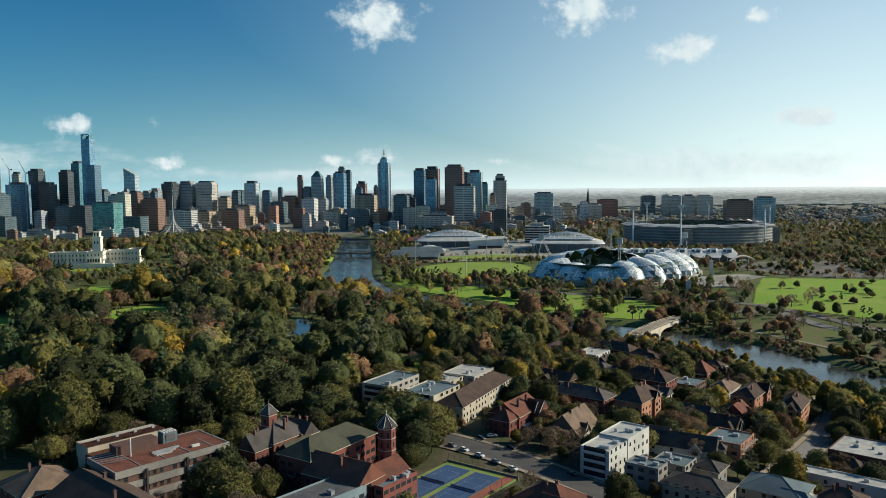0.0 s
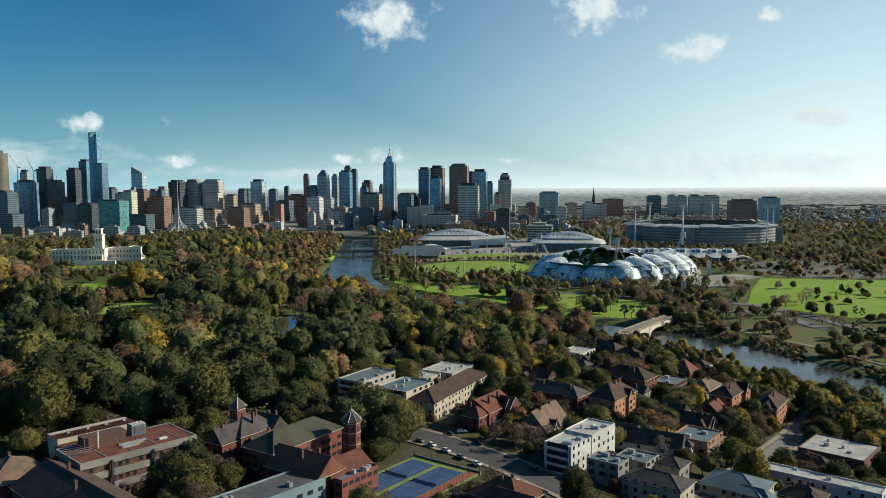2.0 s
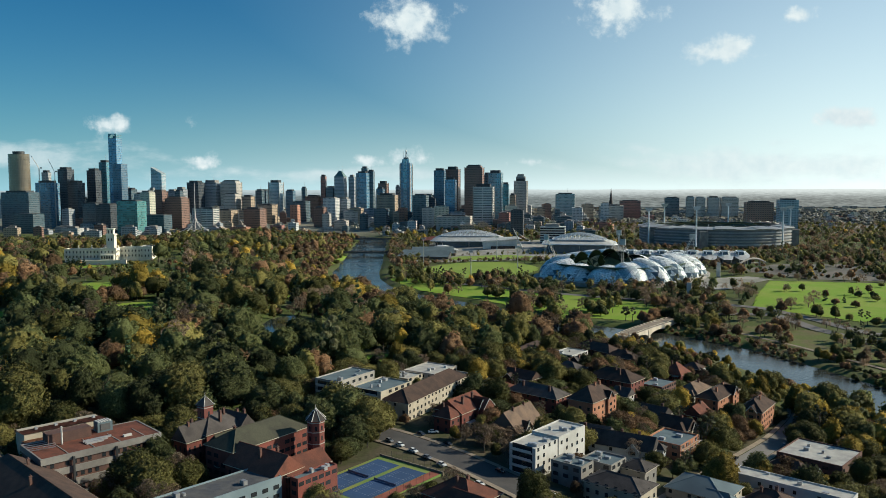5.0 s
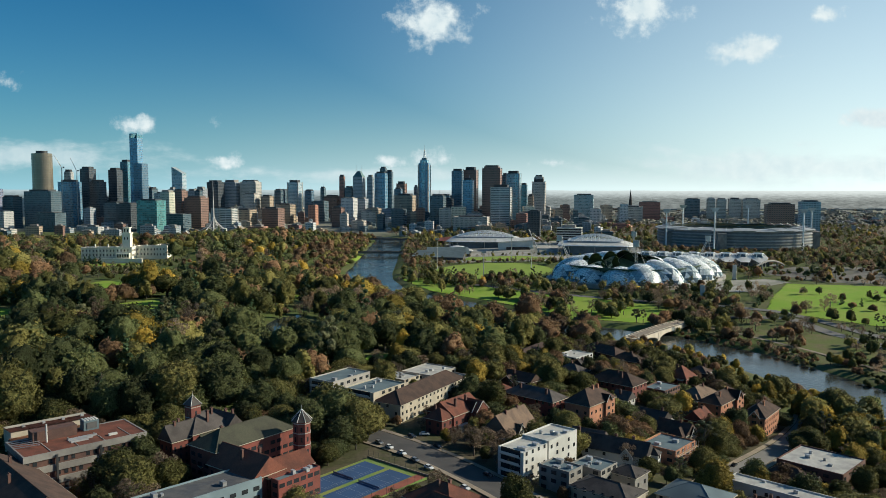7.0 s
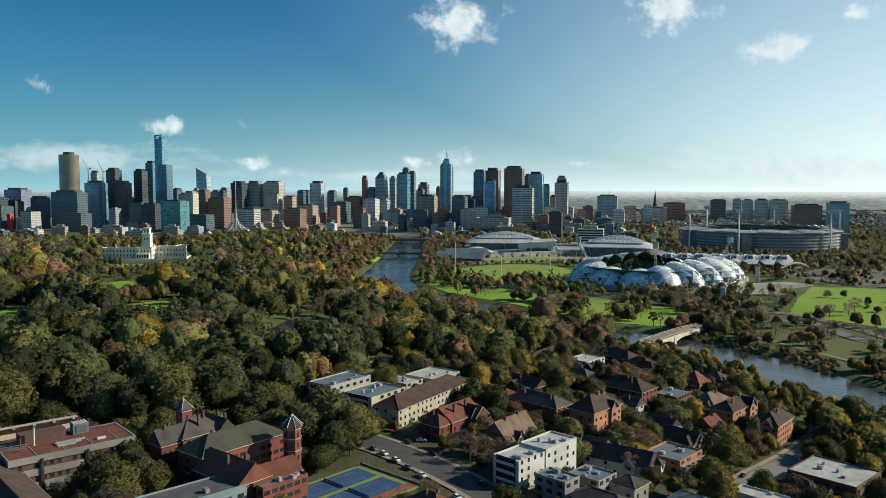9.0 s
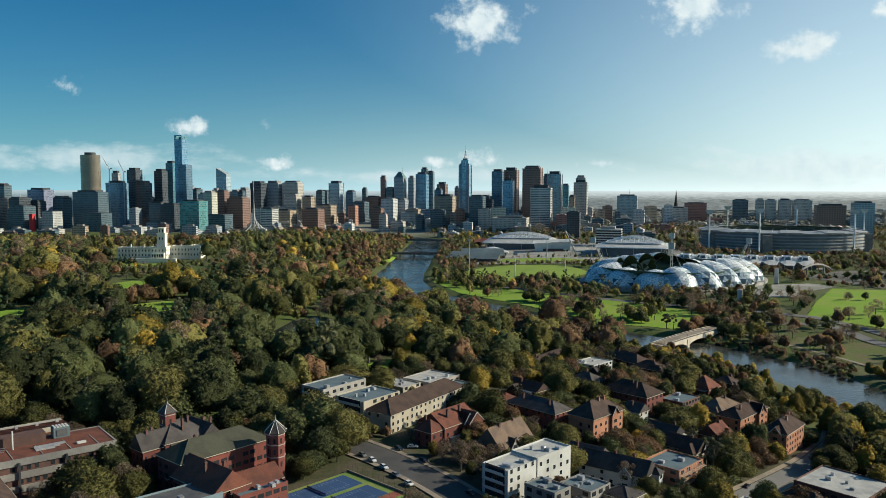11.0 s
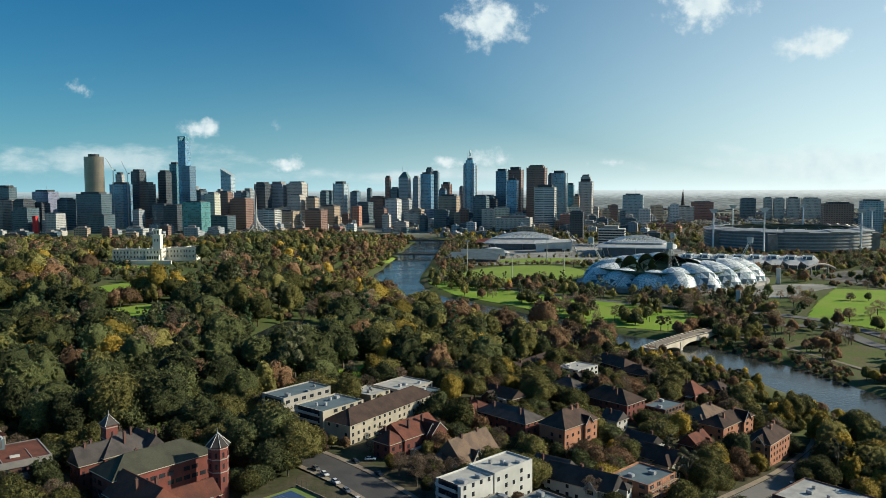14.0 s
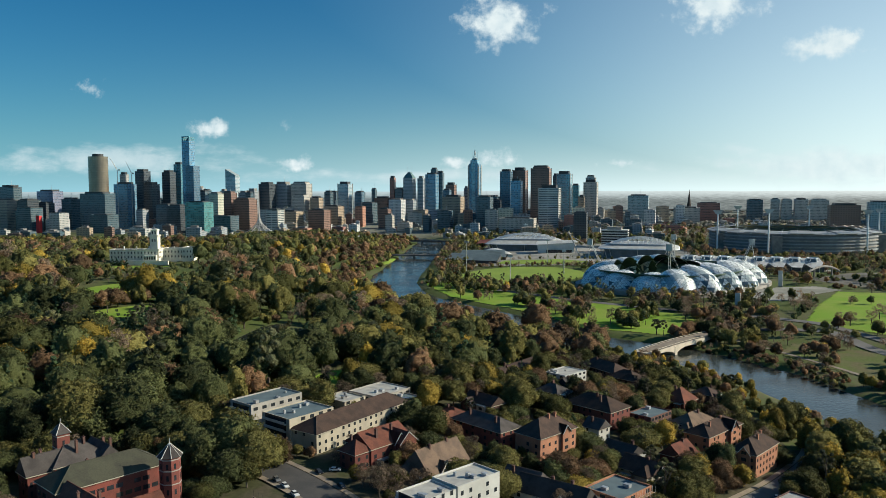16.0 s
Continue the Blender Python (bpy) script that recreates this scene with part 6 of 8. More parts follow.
# ---- the mansion on the hill ----
def mansion(x, y):
    z0 = 27.0
    ob = thing("mansion", x, y, z0, 8, "large white Italianate mansion with square tower", "mansion")
    def wing(x0, x1, y0, y1, h, floors):
        part("wall", box(x0, x1, y0, y1, -15, h), M_MANSION, ob)
        bm = bmesh.new()
        t = 0.7
        for a, b, c, d in ((x0 - t, x1 + t, y0 - t, y0 + 0.4), (x0 - t, x1 + t, y1 - 0.4, y1 + t), (x0 - t, x0 + 0.4, y0, y1), (x1 - 0.4, x1 + t, y0, y1)):
            add_box(bm, a, b, c, d, h, h + 1.5)
        part("balustrade", bm, M_MANSION, ob)
        part("roof", box(x0 + 0.5, x1 - 0.5, y0 + 0.5, y1 - 0.5, h, h + 0.4), M_SLATE, ob)
        step = 5.2
        for f in range(floors):
            z = 1.8 + f * (h / floors)
            for k in range(int((x1 - x0) / step)):
                px = x0 + step * (k + 0.5)
                part("window", box(px - 0.75, px + 0.75, y0 - 0.08, y0 + 0.2, z, z + 3.2), M_GLASS, ob)
            for k in range(int((y1 - y0) / step)):
                py = y0 + step * (k + 0.5)
                part("window", box(x1 - 0.2, x1 + 0.08, py - 0.9, py + 0.9, z, z + 3.2), M_GLASS, ob)
        if x1 - x0 > 20:
            for k in range(int((x1 - x0) / step) + 1):
                px = x0 + step * k
                part("pilaster", box(px - 0.4, px + 0.4, y0 - 0.5, y0 - 0.02, 0, h - 0.8), M_MANSION, ob)
            part("string_course", box(x0 - 0.5, x1 + 0.5, y0 - 0.6, y0 - 0.03, h / floors - 0.5, h / floors), M_MANSION, ob)
    wing(-66, -12, -14, 6, 14, 2)
    wing(-12, 12, -18, 14, 15, 2)
    wing(12.2, 44, 2, 24, 15, 2)
    wing(44, 62, -4, 26, 16.5, 2)
    # arcaded porch in front of the tower, with a balustraded terrace
    part("porch", box(-10, 10, -24, -18.7, -1, 7), M_MANSION, ob)
    for k in range(5):
        part("porch_arch", box(-8.6 + k * 3.7, -6.2 + k * 3.7, -24.1, -23.8, 0.5, 5.4), M_GLASS, ob)
    part("terrace", box(-40, 30, -28, -24.2, -9, -1.2), M_MANSION, ob)
    part("tower", box(-6, 6, -6, 6, 0, 36), M_MANSION, ob)
    part("tower_cornice", box(-7, 7, -7, 7, 36, 37.6), M_MANSION, ob)
    part("belvedere", box(-4.6, 4.6, -4.6, 4.6, 37.6, 45), M_MANSION, ob)
    part("belvedere_cornice", box(-5.4, 5.4, -5.4, 5.4, 45, 46.2), M_MANSION, ob)
    for s in (-2.2, 2.2):
        part("belvedere_window", box(s - 0.9, s + 0.9, -4.75, -4.4, 38.6, 43.6), M_GLASS, ob)
        part("tower_window", box(s - 0.8, s + 0.8, -6.15, -5.8, 27, 31), M_GLASS, ob)
    bm = bmesh.new()
    add_rod(bm, (0, 0, 46), (0, 0, 54), 0.25, 0.12, 5)
    part("flagpole", bm, M_WHITE, ob)
    for k in range(6):
        part("chimney", box(-52 + k * 20, -50.6 + k * 20, 3, 4.6, 13, 19.5), M_MANSION, ob)


M_MANSION = material("ivory_stucco", (0.80, 0.76, 0.64), 0.75, second=(0.70, 0.66, 0.55), grain=0.5, big=0.08, spread=0.08, bump=0.05)
mansion(-539, 1205)


# ---- bridges ----
def arch_bridge(x0, y0, x1, y1, deck, width=12.0, arches=3):
    L = math.hypot(x1 - x0, y1 - y0)
    turn = math.degrees(math.atan2(y1 - y0, x1 - x0))
    ob = thing("arch_bridge", x0, y0, 0, turn, "pale stone bridge of three low arches with balustrade", "bridge")
    n = 60
    for s in (-1, 1):
        bm = bmesh.new()
        up, lo = [], []
        for k in range(n + 1):
            f = k / n
            a = f * arches
            q = (a % 1.0 if k < n else 1.0) * 2 - 1
            z = 0.3 + max(0.0, 1 - (q / 0.94) ** 2) ** 0.5 * (deck - 2.2) if abs(q) < 0.94 else -1.5
            rise = 1.4 * (1 - (2 * f - 1) ** 2)
            up.append((f * L, s * width / 2, deck + rise))
            lo.append((f * L, s * width / 2, z))
        for k in range(n):
            ring = [lo[k], lo[k + 1], up[k + 1], up[k]]
            bm.faces.new([bm.verts.new(p) for p in ring])
        bmesh.ops.remove_doubles(bm, verts=bm.verts[:], dist=0.01)
        bmesh.ops.solidify(bm, geom=bm.faces[:], thickness=0.8 * s)
        part("spandrel_wall", bm, M_STONE, ob)
        bm = bmesh.new()
        for k in range(n):
            f, g = k / n, (k + 1) / n
            za, zb = deck + 1.4 * (1 - (2 * f - 1) ** 2), deck + 1.4 * (1 - (2 * g - 1) ** 2)
            add_rod(bm, (f * L, s * (width / 2), za + 1.1), (g * L, s * (width / 2), zb + 1.1), 0.22, 0.22, 4)
            add_rod(bm, (f * L, s * (width / 2), za), (f * L, s * (width / 2), za + 1.1), 0.18, 0.18, 4)
        part("balustrade", bm, M_STONE, ob)
    bm = bmesh.new()
    last = None
    for k in range(n + 1):
        f = k / n
        z = deck + 1.4 * (1 - (2 * f - 1) ** 2) - 0.02
        row = [bm.verts.new((f * L, s * (width / 2 - 0.3), z)) for s in (-1, 1)] + [bm.verts.new((f * L, s * (width / 2 - 0.3), z - 0.6)) for s in (1, -1)]
        if last:
            for i in range(4):
                bm.faces.new((last[i], last[(i + 1) % 4], row[(i + 1) % 4], row[i]))
        last = row
    part("deck", bm, M_PATH, ob)
    for k in range(arches + 1):
        a = L * k / arches
        part("pier", box(a - 1.8, a + 1.8, -width / 2 - 1.2, width / 2 + 1.2, -3, deck + 0.4), M_STONE, ob)
        for s in (-1, 1):
            bm = bmesh.new()
            add_rod(bm, (a, s * width / 2, deck), (a, s * width / 2, deck + 4.5), 0.16, 0.1, 5)
            part("lamp_post", bm, M_DARKSTEEL, ob)


arch_bridge(159, 690, 231, 785, 7.0)


def flat_bridge(x, y, L, turn):
    ob = thing("road_bridge", x, y, 0, turn, "low dark road bridge on piers", "bridge")
    part("deck", box(-L / 2, L / 2, -10, 10, 5.5, 7.5), M_CONCRETE, ob)
    for s in (-1, 1):
        part("railing", box(-L / 2, L / 2, s * 10 - 0.3, s * 10 + 0.3, 7.5, 8.8), M_DARKSTEEL, ob)
    for k in (-0.3, 0, 0.3):
        part("pier", box(k * L - 1.5, k * L + 1.5, -8, 8, -2, 5.5), M_CONCRETE, ob)


flat_bridge(-192, 1555, 150, 4)
flat_bridge(-250, 1950, 170, 2)

# ---- the suburb in front ----
PLOTS = []
def window_meshes():
    """One frame and one pane, shared by all windows of that kind."""
    kinds = {}
    for key, (w, h, bars) in {"plain": (1.5, 1.75, 1), "wide": (2.5, 1.7, 3), "slim": (1.0, 2.0, 0)}.items():
        bm = bmesh.new()
        e = 0.13
        n = bars + 1
        lo = [bm.verts.new((-w / 2 + w * k / n, 0, 0)) for k in range(n + 1)]
        hi = [bm.verts.new((-w / 2 + w * k / n, 0, h)) for k in range(n + 1)]
        cells = [bm.faces.new((lo[k], lo[k + 1], hi[k + 1], hi[k])) for k in range(n)]
        bmesh.ops.inset_individual(bm, faces=cells, thickness=e)
        bmesh.ops.delete(bm, geom=cells, context="FACES")
        bmesh.ops.solidify(bm, geom=bm.faces[:], thickness=-0.12)
        fm = bpy.data.meshes.new("window")
        bm.to_mesh(fm)
        bm.free()
        bm = box(-w / 2 + e, w / 2 - e, -0.05, 0.01, e, h - e)
        pm = bpy.data.meshes.new("pane")
        bm.to_mesh(pm)
        bm.free()
        pm.materials.append(M_GLASS)
        fm.materials.append(M_WHITE)
        bm = bmesh.new()
        bm.from_mesh(fm)
        n0 = len(bm.faces)
        bm.from_mesh(pm)
        bm.faces.ensure_lookup_table()
        for f in bm.faces[n0:]:
            f.material_index = 1
        jm = bpy.data.meshes.new("window")
        bm.to_mesh(jm)
        bm.free()
        jm.materials.append(M_WHITE)
        jm.materials.append(M_GLASS)
        kinds[key] = (fm, pm, jm)
    return kinds


WIN = window_meshes()


def window(parent, kind, m):
    far = parent.location.y > 330
    f = new("window", WIN[kind][2 if far else 0])
    f.parent = parent
    f.matrix_local = m
    if far:
        return f
    p = new("pane", WIN[kind][1])
    p.parent = f
    return f


def windows_round(ob, L, W, storeys, z0=0.9, gap=3.4, floor=3.1, kind="plain", sides="SENW", skip=0.15, rnd=None):
    rnd = rnd or random.Random(3)
    for side in sides:
        run = L if side in "SN" else W
        out = {"S": -90, "E": 0, "N": 90, "W": 180}[side] + math.degrees(ob.matrix_world.to_euler().z)
        if math.sin(radians(out)) > 0.35:
            continue
        n = max(1, int((run - 1.2) / gap))
        for s in range(storeys):
            for k in range(n):
                if rnd.random() < (0.6 if side in "NW" else skip):
                    continue
                a = -run / 2 + run * (k + 0.5) / n
                z = z0 + s * floor
                if side == "S":
                    m = pose(a, -W / 2 - 0.01, z)
                elif side == "N":
                    m = pose(-a, W / 2 + 0.01, z, 0, 0, 180)
                elif side == "E":
                    m = pose(L / 2 + 0.01, a, z, 0, 0, 90)
                else:
                    m = pose(-L / 2 - 0.01, -a, z, 0, 0, -90)
                window(ob, kind, m)


def hip_roof(L, W, h0, rise, over=0.6, gable=False, along=None):
    """A pitched roof with its eaves' thickness; gable: straight ends, else hipped."""
    bm = bmesh.new()
    l, w = L / 2 + over, W / 2 + over
    long_x = (L >= W) if along is None else along == "x"
    a, b = (l, w) if long_x else (w, l)
    cut = 0 if gable else min(b, a * 0.92)
    pts = [(-a, -b, h0 - 0.05), (a, -b, h0 - 0.05), (a, b, h0 - 0.05), (-a, b, h0 - 0.05), (-a, -b, h0 + 0.18), (a, -b, h0 + 0.18), (a, b, h0 + 0.18), (-a, b, h0 + 0.18),
           (-a + cut, 0, h0 + 0.18 + rise), (a - cut, 0, h0 + 0.18 + rise)]
    if not long_x:
        pts = [(-y, x, z) for x, y, z in pts]
    v = [bm.verts.new(p) for p in pts]
    for f in ((3, 2, 1, 0), (0, 1, 5, 4), (1, 2, 6, 5), (2, 3, 7, 6), (3, 0, 4, 7), (4, 5, 9, 8), (6, 7, 8, 9), (5, 6, 9), (7, 4, 8)):
        bm.faces.new([v[i] for i in f])
    for s in (8, 9):
        add_rod(bm, pts[8], pts[9], 0.16, 0.16, 5) if s == 8 else None
    if not gable:
        for i, j in ((4, 8), (7, 8), (5, 9), (6, 9)):
            add_rod(bm, pts[i], pts[j], 0.13, 0.13, 4)
    return bm


hrng = random.Random(11)


def moved(bm, x, y, turn=0.0):
    bmesh.ops.transform(bm, matrix=pose(x, y, 0, 0, 0, turn), verts=bm.verts[:])
    return bm


def side_wings(ob, L, W, H, rise, storeys, wall, cover):
    """A projecting wing with its own roof, a porch or bay, a dormer and skylights."""
    side = hrng.choice("ESE")
    run, deep = (W, L) if side == "E" else (L, W)
    ww, out = run * hrng.uniform(0.36, 0.48), hrng.uniform(2.2, 4.0)
    off = hrng.choice((-1, 1)) * (run / 2 - ww / 2 - 0.4)
    h1 = H - hrng.choice((0.02, 0.02, 1.2))
    long_ = deep * 0.5 + out
    cx, cy = (long_ / 2 + 0.0, off) if side == "E" else (off, -long_ / 2)
    a, b = (long_, ww) if side == "E" else (ww, long_)
    part("wing_wall", moved(box(-a / 2, a / 2, -b / 2, b / 2, -3, h1), cx, cy), wall, ob)
    gab = hrng.random() < 0.45
    r1 = min(rise * 0.85, ww * 0.45)
    part("wing_roof", moved(hip_roof(a, b, h1, r1, over=0.45, gable=gab, along="x" if side == "E" else "y"), cx, cy), cover, ob)
    face = (deep / 2 + out + 0.01) if side == "E" else -(deep / 2 + out + 0.01)
    if gab:
        bm = bmesh.new()
        e = face - (0.05 if side == "E" else -0.05)
        tri = [(-ww / 2, h1), (ww / 2, h1), (0, h1 + r1 * 0.95)]
        bm.faces.new([bm.verts.new((e, off + u, z) if side == "E" else (off + u, e, z)) for u, z in tri])
        bmesh.ops.solidify(bm, geom=bm.faces[:], thickness=0.15)
        part("wing_gable", bm, hrng.choice((M_WHITE, wall, M_CREAM)), ob)
        bm = bmesh.new()
        e = face + (0.5 if side == "E" else -0.5)
        for sgn in (-1, 1):
            p0, p1 = (sgn * (ww / 2 + 0.4), h1 - 0.1), (0, h1 + r1 + 0.22)
            add_rod(bm, (e, off + p0[0], p0[1]) if side == "E" else (off + p0[0], e, p0[1]), (e, off, p1[1]) if side == "E" else (off, e, p1[1]), 0.15, 0.15, 4)
        part("bargeboard", bm, M_WHITE, ob)
    for s in range(storeys):
        z = 0.9 + s * 3.1
        if z + 1.6 < h1:
            window(ob, "wide", pose(face, off, z, 0, 0, 90) if side == "E" else pose(off, face, z))
    # bay or porch with a pale flat roof on the other stretch of wall
    po, pw = -off * 0.8, run * 0.28
    ph = hrng.choice((3.2, 3.2, min(6.2, H - 0.4)))
    d0 = deep / 2
    if side == "E":
        part("bay", box(d0, d0 + 1.7, po - pw / 2, po + pw / 2, -2, ph), hrng.choice((M_WHITE, wall, M_CREAM)), ob)
        part("bay_roof", box(d0, d0 + 2.0, po - pw / 2 - 0.3, po + pw / 2 + 0.3, ph, ph + 0.25), M_ROOFWHITE, ob)
        window(ob, "wide", pose(d0 + 1.71, po, ph - 2.2, 0, 0, 90))
    else:
        part("bay", box(po - pw / 2, po + pw / 2, -d0 - 1.7, -d0, -2, ph), hrng.choice((M_WHITE, wall, M_CREAM)), ob)
        part("bay_roof", box(po - pw / 2 - 0.3, po + pw / 2 + 0.3, -d0 - 2.0, -d0, ph, ph + 0.25), M_ROOFWHITE, ob)
        window(ob, "wide", pose(po, -d0 - 1.71, ph - 2.2))




def house(x, y, L, W, storeys, roof, wall, cover, label, turn=-38.0, rise=None, chimneys=1, h=None, win="plain", gable_bit=None, sides="SENW", name="house", gap=3.4, z=None):
    H = h or storeys * 3.2 + 0.4
    PLOTS.append((x, y, L, W, radians(turn)))
    ob = thing(name, x, y, (gz(x, y) if z is None else z) - 0.2, turn, label, "house" if name == "house" else "building", "houses of the suburb")
    rise = rise or min(L, W) * 0.32
    if roof == "flat":
        part("wall", box(-L / 2, L / 2, -W / 2, W / 2, -3, H - 0.5), wall, ob)
        part("roof", box(-L / 2 + 0.3, L / 2 - 0.3, -W / 2 + 0.3, W / 2 - 0.3, H - 0.49, H - 0.3), cover, ob)
        bm = bmesh.new()
        t = 0.3
        for a, b, c, d in ((-L / 2, L / 2, -W / 2, -W / 2 + t), (-L / 2, L / 2, W / 2 - t, W / 2), (-L / 2, -L / 2 + t, -W / 2 + t, W / 2 - t), (L / 2 - t, L / 2, -W / 2 + t, W / 2 - t)):
            add_box(bm, a, b, c, d, H - 0.5, H + 0.25)
        part("parapet", bm, wall, ob)
        for _ in range(hrng.randrange(2, 5)):
            a, b = hrng.uniform(-0.35, 0.35) * L, hrng.uniform(-0.35, 0.35) * W
            s = hrng.uniform(0.5, 1.3)
            part("roof_unit", box(a - s, a + s, b - s * 0.7, b + s * 0.7, H - 0.3, H + hrng.uniform(0.4, 1.3)), M_STEEL, ob)
    else:
        part("wall", box(-L / 2, L / 2, -W / 2, W / 2, -3, H), wall, ob)
        part("roof", hip_roof(L, W, H, rise, gable=roof == "gable"), cover, ob)
        if roof == "gable":
            bm = bmesh.new()
            if L >= W:
                for s in (-1, 1):
                    v = [bm.verts.new(p) for p in ((s * L / 2, -W / 2, H), (s * L / 2, W / 2, H), (s * L / 2, 0, H + rise * 0.97))]
                    bm.faces.new(v)
            else:
                for s in (-1, 1):
                    v = [bm.verts.new(p) for p in ((-L / 2, s * W / 2, H), (L / 2, s * W / 2, H), (0, s * W / 2, H + rise * 0.97))]
                    bm.faces.new(v)
            bmesh.ops.solidify(bm, geom=bm.faces[:], thickness=0.2)
            part("gable_end", bm, wall, ob)
        bm = bmesh.new()
        o, t = 0.62, 0.13
        for a, b, c, d in ((-L / 2 - o - t, L / 2 + o + t, -W / 2 - o - t, -W / 2 - o), (-L / 2 - o - t, L / 2 + o + t, W / 2 + o, W / 2 + o + t), (-L / 2 - o - t, -L / 2 - o, -W / 2 - o, W / 2 + o), (L / 2 + o, L / 2 + o + t, -W / 2 - o, W / 2 + o)):
            add_box(bm, a, b, c, d, H - 0.14, H + 0.1)
        part("gutter", bm, M_CREAM, ob)
        if name == "house" and storeys < 3 and 11 < max(L, W) < 32:
            side_wings(ob, L, W, H, rise, storeys, wall, cover)
    for k in range(min(2, chimneys) if roof != "flat" else 0):
        a, b = hrng.uniform(-0.3, 0.3) * L, hrng.uniform(-0.3, 0.3) * W
        bm = bmesh.new()
        add_box(bm, a - 0.5, a + 0.5, b - 0.4, b + 0.4, H, H + rise + 0.9)
        add_box(bm, a - 0.62, a + 0.62, b - 0.52, b + 0.52, H + rise + 0.91, H + rise + 1.12)
        for s in (-0.22, 0.22):
            add_rod(bm, (a + s, b, H + rise + 1.12), (a + s, b, H + rise + 1.6), 0.14, 0.12, 6)
        part("chimney", bm, M_DARKBRICK if wall is not M_ORANGEBRICK else M_ORANGEBRICK, ob)
    if gable_bit:
        # a cross gable on the street face: (side, offset, width, projection)
        side, off, gw, out = gable_bit
        bm = bmesh.new()
        hh = H + gw * 0.62
        f = 1 if side in "NE" else -1
        deep = (W if side in "SN" else L) / 2

        def at(u, d_, z_):
            return (u + off, f * (deep + d_), z_) if side in "SN" else (f * (deep + d_), u + off, z_)
        back = -deep * 0.9
        p = [at(-gw / 2, out, -2), at(gw / 2, out, -2), at(gw / 2, out, H), at(0, out, hh), at(-gw / 2, out, H)]
        q = [at(-gw / 2, back, -2), at(gw / 2, back, -2), at(gw / 2, back, H), at(0, back, hh), at(-gw / 2, back, H)]
        v1, v2 = [bm.verts.new(c) for c in p], [bm.verts.new(c) for c in q]
        bm.faces.new(v1)
        for k in range(5):
            bm.faces.new((v1[k], v1[(k + 1) % 5], v2[(k + 1) % 5], v2[k]))
        bmesh.ops.recalc_face_normals(bm, faces=bm.faces[:])
        part("cross_gable", bm, wall, ob)
        bm = bmesh.new()
        for s in (-1, 1):
            ring = [at(s * (gw / 2 + 0.5), out + 0.5, H - 0.55), at(0, out + 0.5, hh + 0.08), at(0, back, hh + 0.08), at(s * (gw / 2 + 0.5), back, H - 0.55)]
            bm.faces.new([bm.verts.new(c) for c in ring])
        bmesh.ops.solidify(bm, geom=bm.faces[:], thickness=-0.2)
        part("gable_roof", bm, cover, ob)
        bm = bmesh.new()
        for s in (-1, 1):
            add_rod(bm, at(s * (gw / 2 + 0.45), out + 0.56, H - 0.4), at(0, out + 0.56, hh + 0.05), 0.16, 0.16, 4)
        part("bargeboard", bm, M_WHITE, ob)
        for s in range(storeys + (1 if gw > 5 else 0)):
            z_ = 0.9 + s * 3.1
            c = at(0, out + 0.02, z_)
            window(ob, "wide", pose(*c, 0, 0, {"S": 0, "N": 180, "E": 90, "W": -90}[side]))
    windows_round(ob, L, W, storeys, kind=win, sides=sides, rnd=hrng, gap=gap)
    return ob


def flats(x, y, L, W, storeys, wall, cover, label, turn=-38.0, h=None, win="wide", gap=4.0, balconies=False, **k):
    ob = house(x, y, L, W, storeys, "flat", wall, cover, label, turn, h=h, win=win, name="apartment_block", gap=gap, sides="ENW" if balconies else "SENW", **k)
    if balconies:
        # balconies with pale rails on the street end; flat dark panels stand for shaded loggias
        for s in range(storeys):
            z = 0.6 + s * 3.1
            b = part("balcony", box(-L * 0.4, L * 0.4, -W / 2 - 1.3, -W / 2 - 0.01, z - 0.25, z), M_PALECONC, ob)
            part("rail", box(-L * 0.4, L * 0.4, -W / 2 - 1.35, -W / 2 - 1.25, z, z + 1.0), M_WHITE, b)
            part("loggia_shade", box(-L * 0.38, L * 0.38, -W / 2 - 0.06, -W / 2 + 0.02, z, z + 2.3), M_GLASS, b)
    return ob


# apartment blocks and the pale buildings by the garden
flats(54.1, 311.4, 12, 15.5, 4, M_WHITE, M_ROOFWHITE, "white rendered four-storey apartment block with lower roof", -38, 11.6, z=26.6, win="plain", gap=3.0, balconies=True)
flats(65.4, 325.9, 12.4, 20, 4, M_WHITE, M_ROOFWHITE, "white rendered four-storey apartment block with bright roof", -38, 13.5, z=25.3, win="plain", gap=3.6)
flats(-34, 397, 15, 28, 4, M_PALECONC, M_ROOFMETAL, "pale concrete block with dark recessed roof deck", -31, 13, balconies=True)
flats(-14, 382, 18, 24, 4, M_CREAM, M_ROOFMETAL, "cream block with blue-grey metal roof", -31, 12, balconies=True)
house(7.5, 392, 14, 60, 3, "hip", M_CREAM, M_TILE_BROWN, "long cream flats under a brown hipped roof", -26, rise=4.5, h=9, chimneys=0)
flats(6, 447, 20, 24, 2, M_PALECONC, M_ROOFWHITE, "low pale flat-roofed building with bright roof", -30, 6.5)
flats(-8, 430, 16, 14, 2, M_CREAM, M_ROOFWHITE, "low cream flat-roofed annexe", -30, 5.5)
flats(18, 440, 12, 16, 2, M_PALECONC, M_ROOFMETAL, "low annexe with grey metal roof", -30, 5.5)
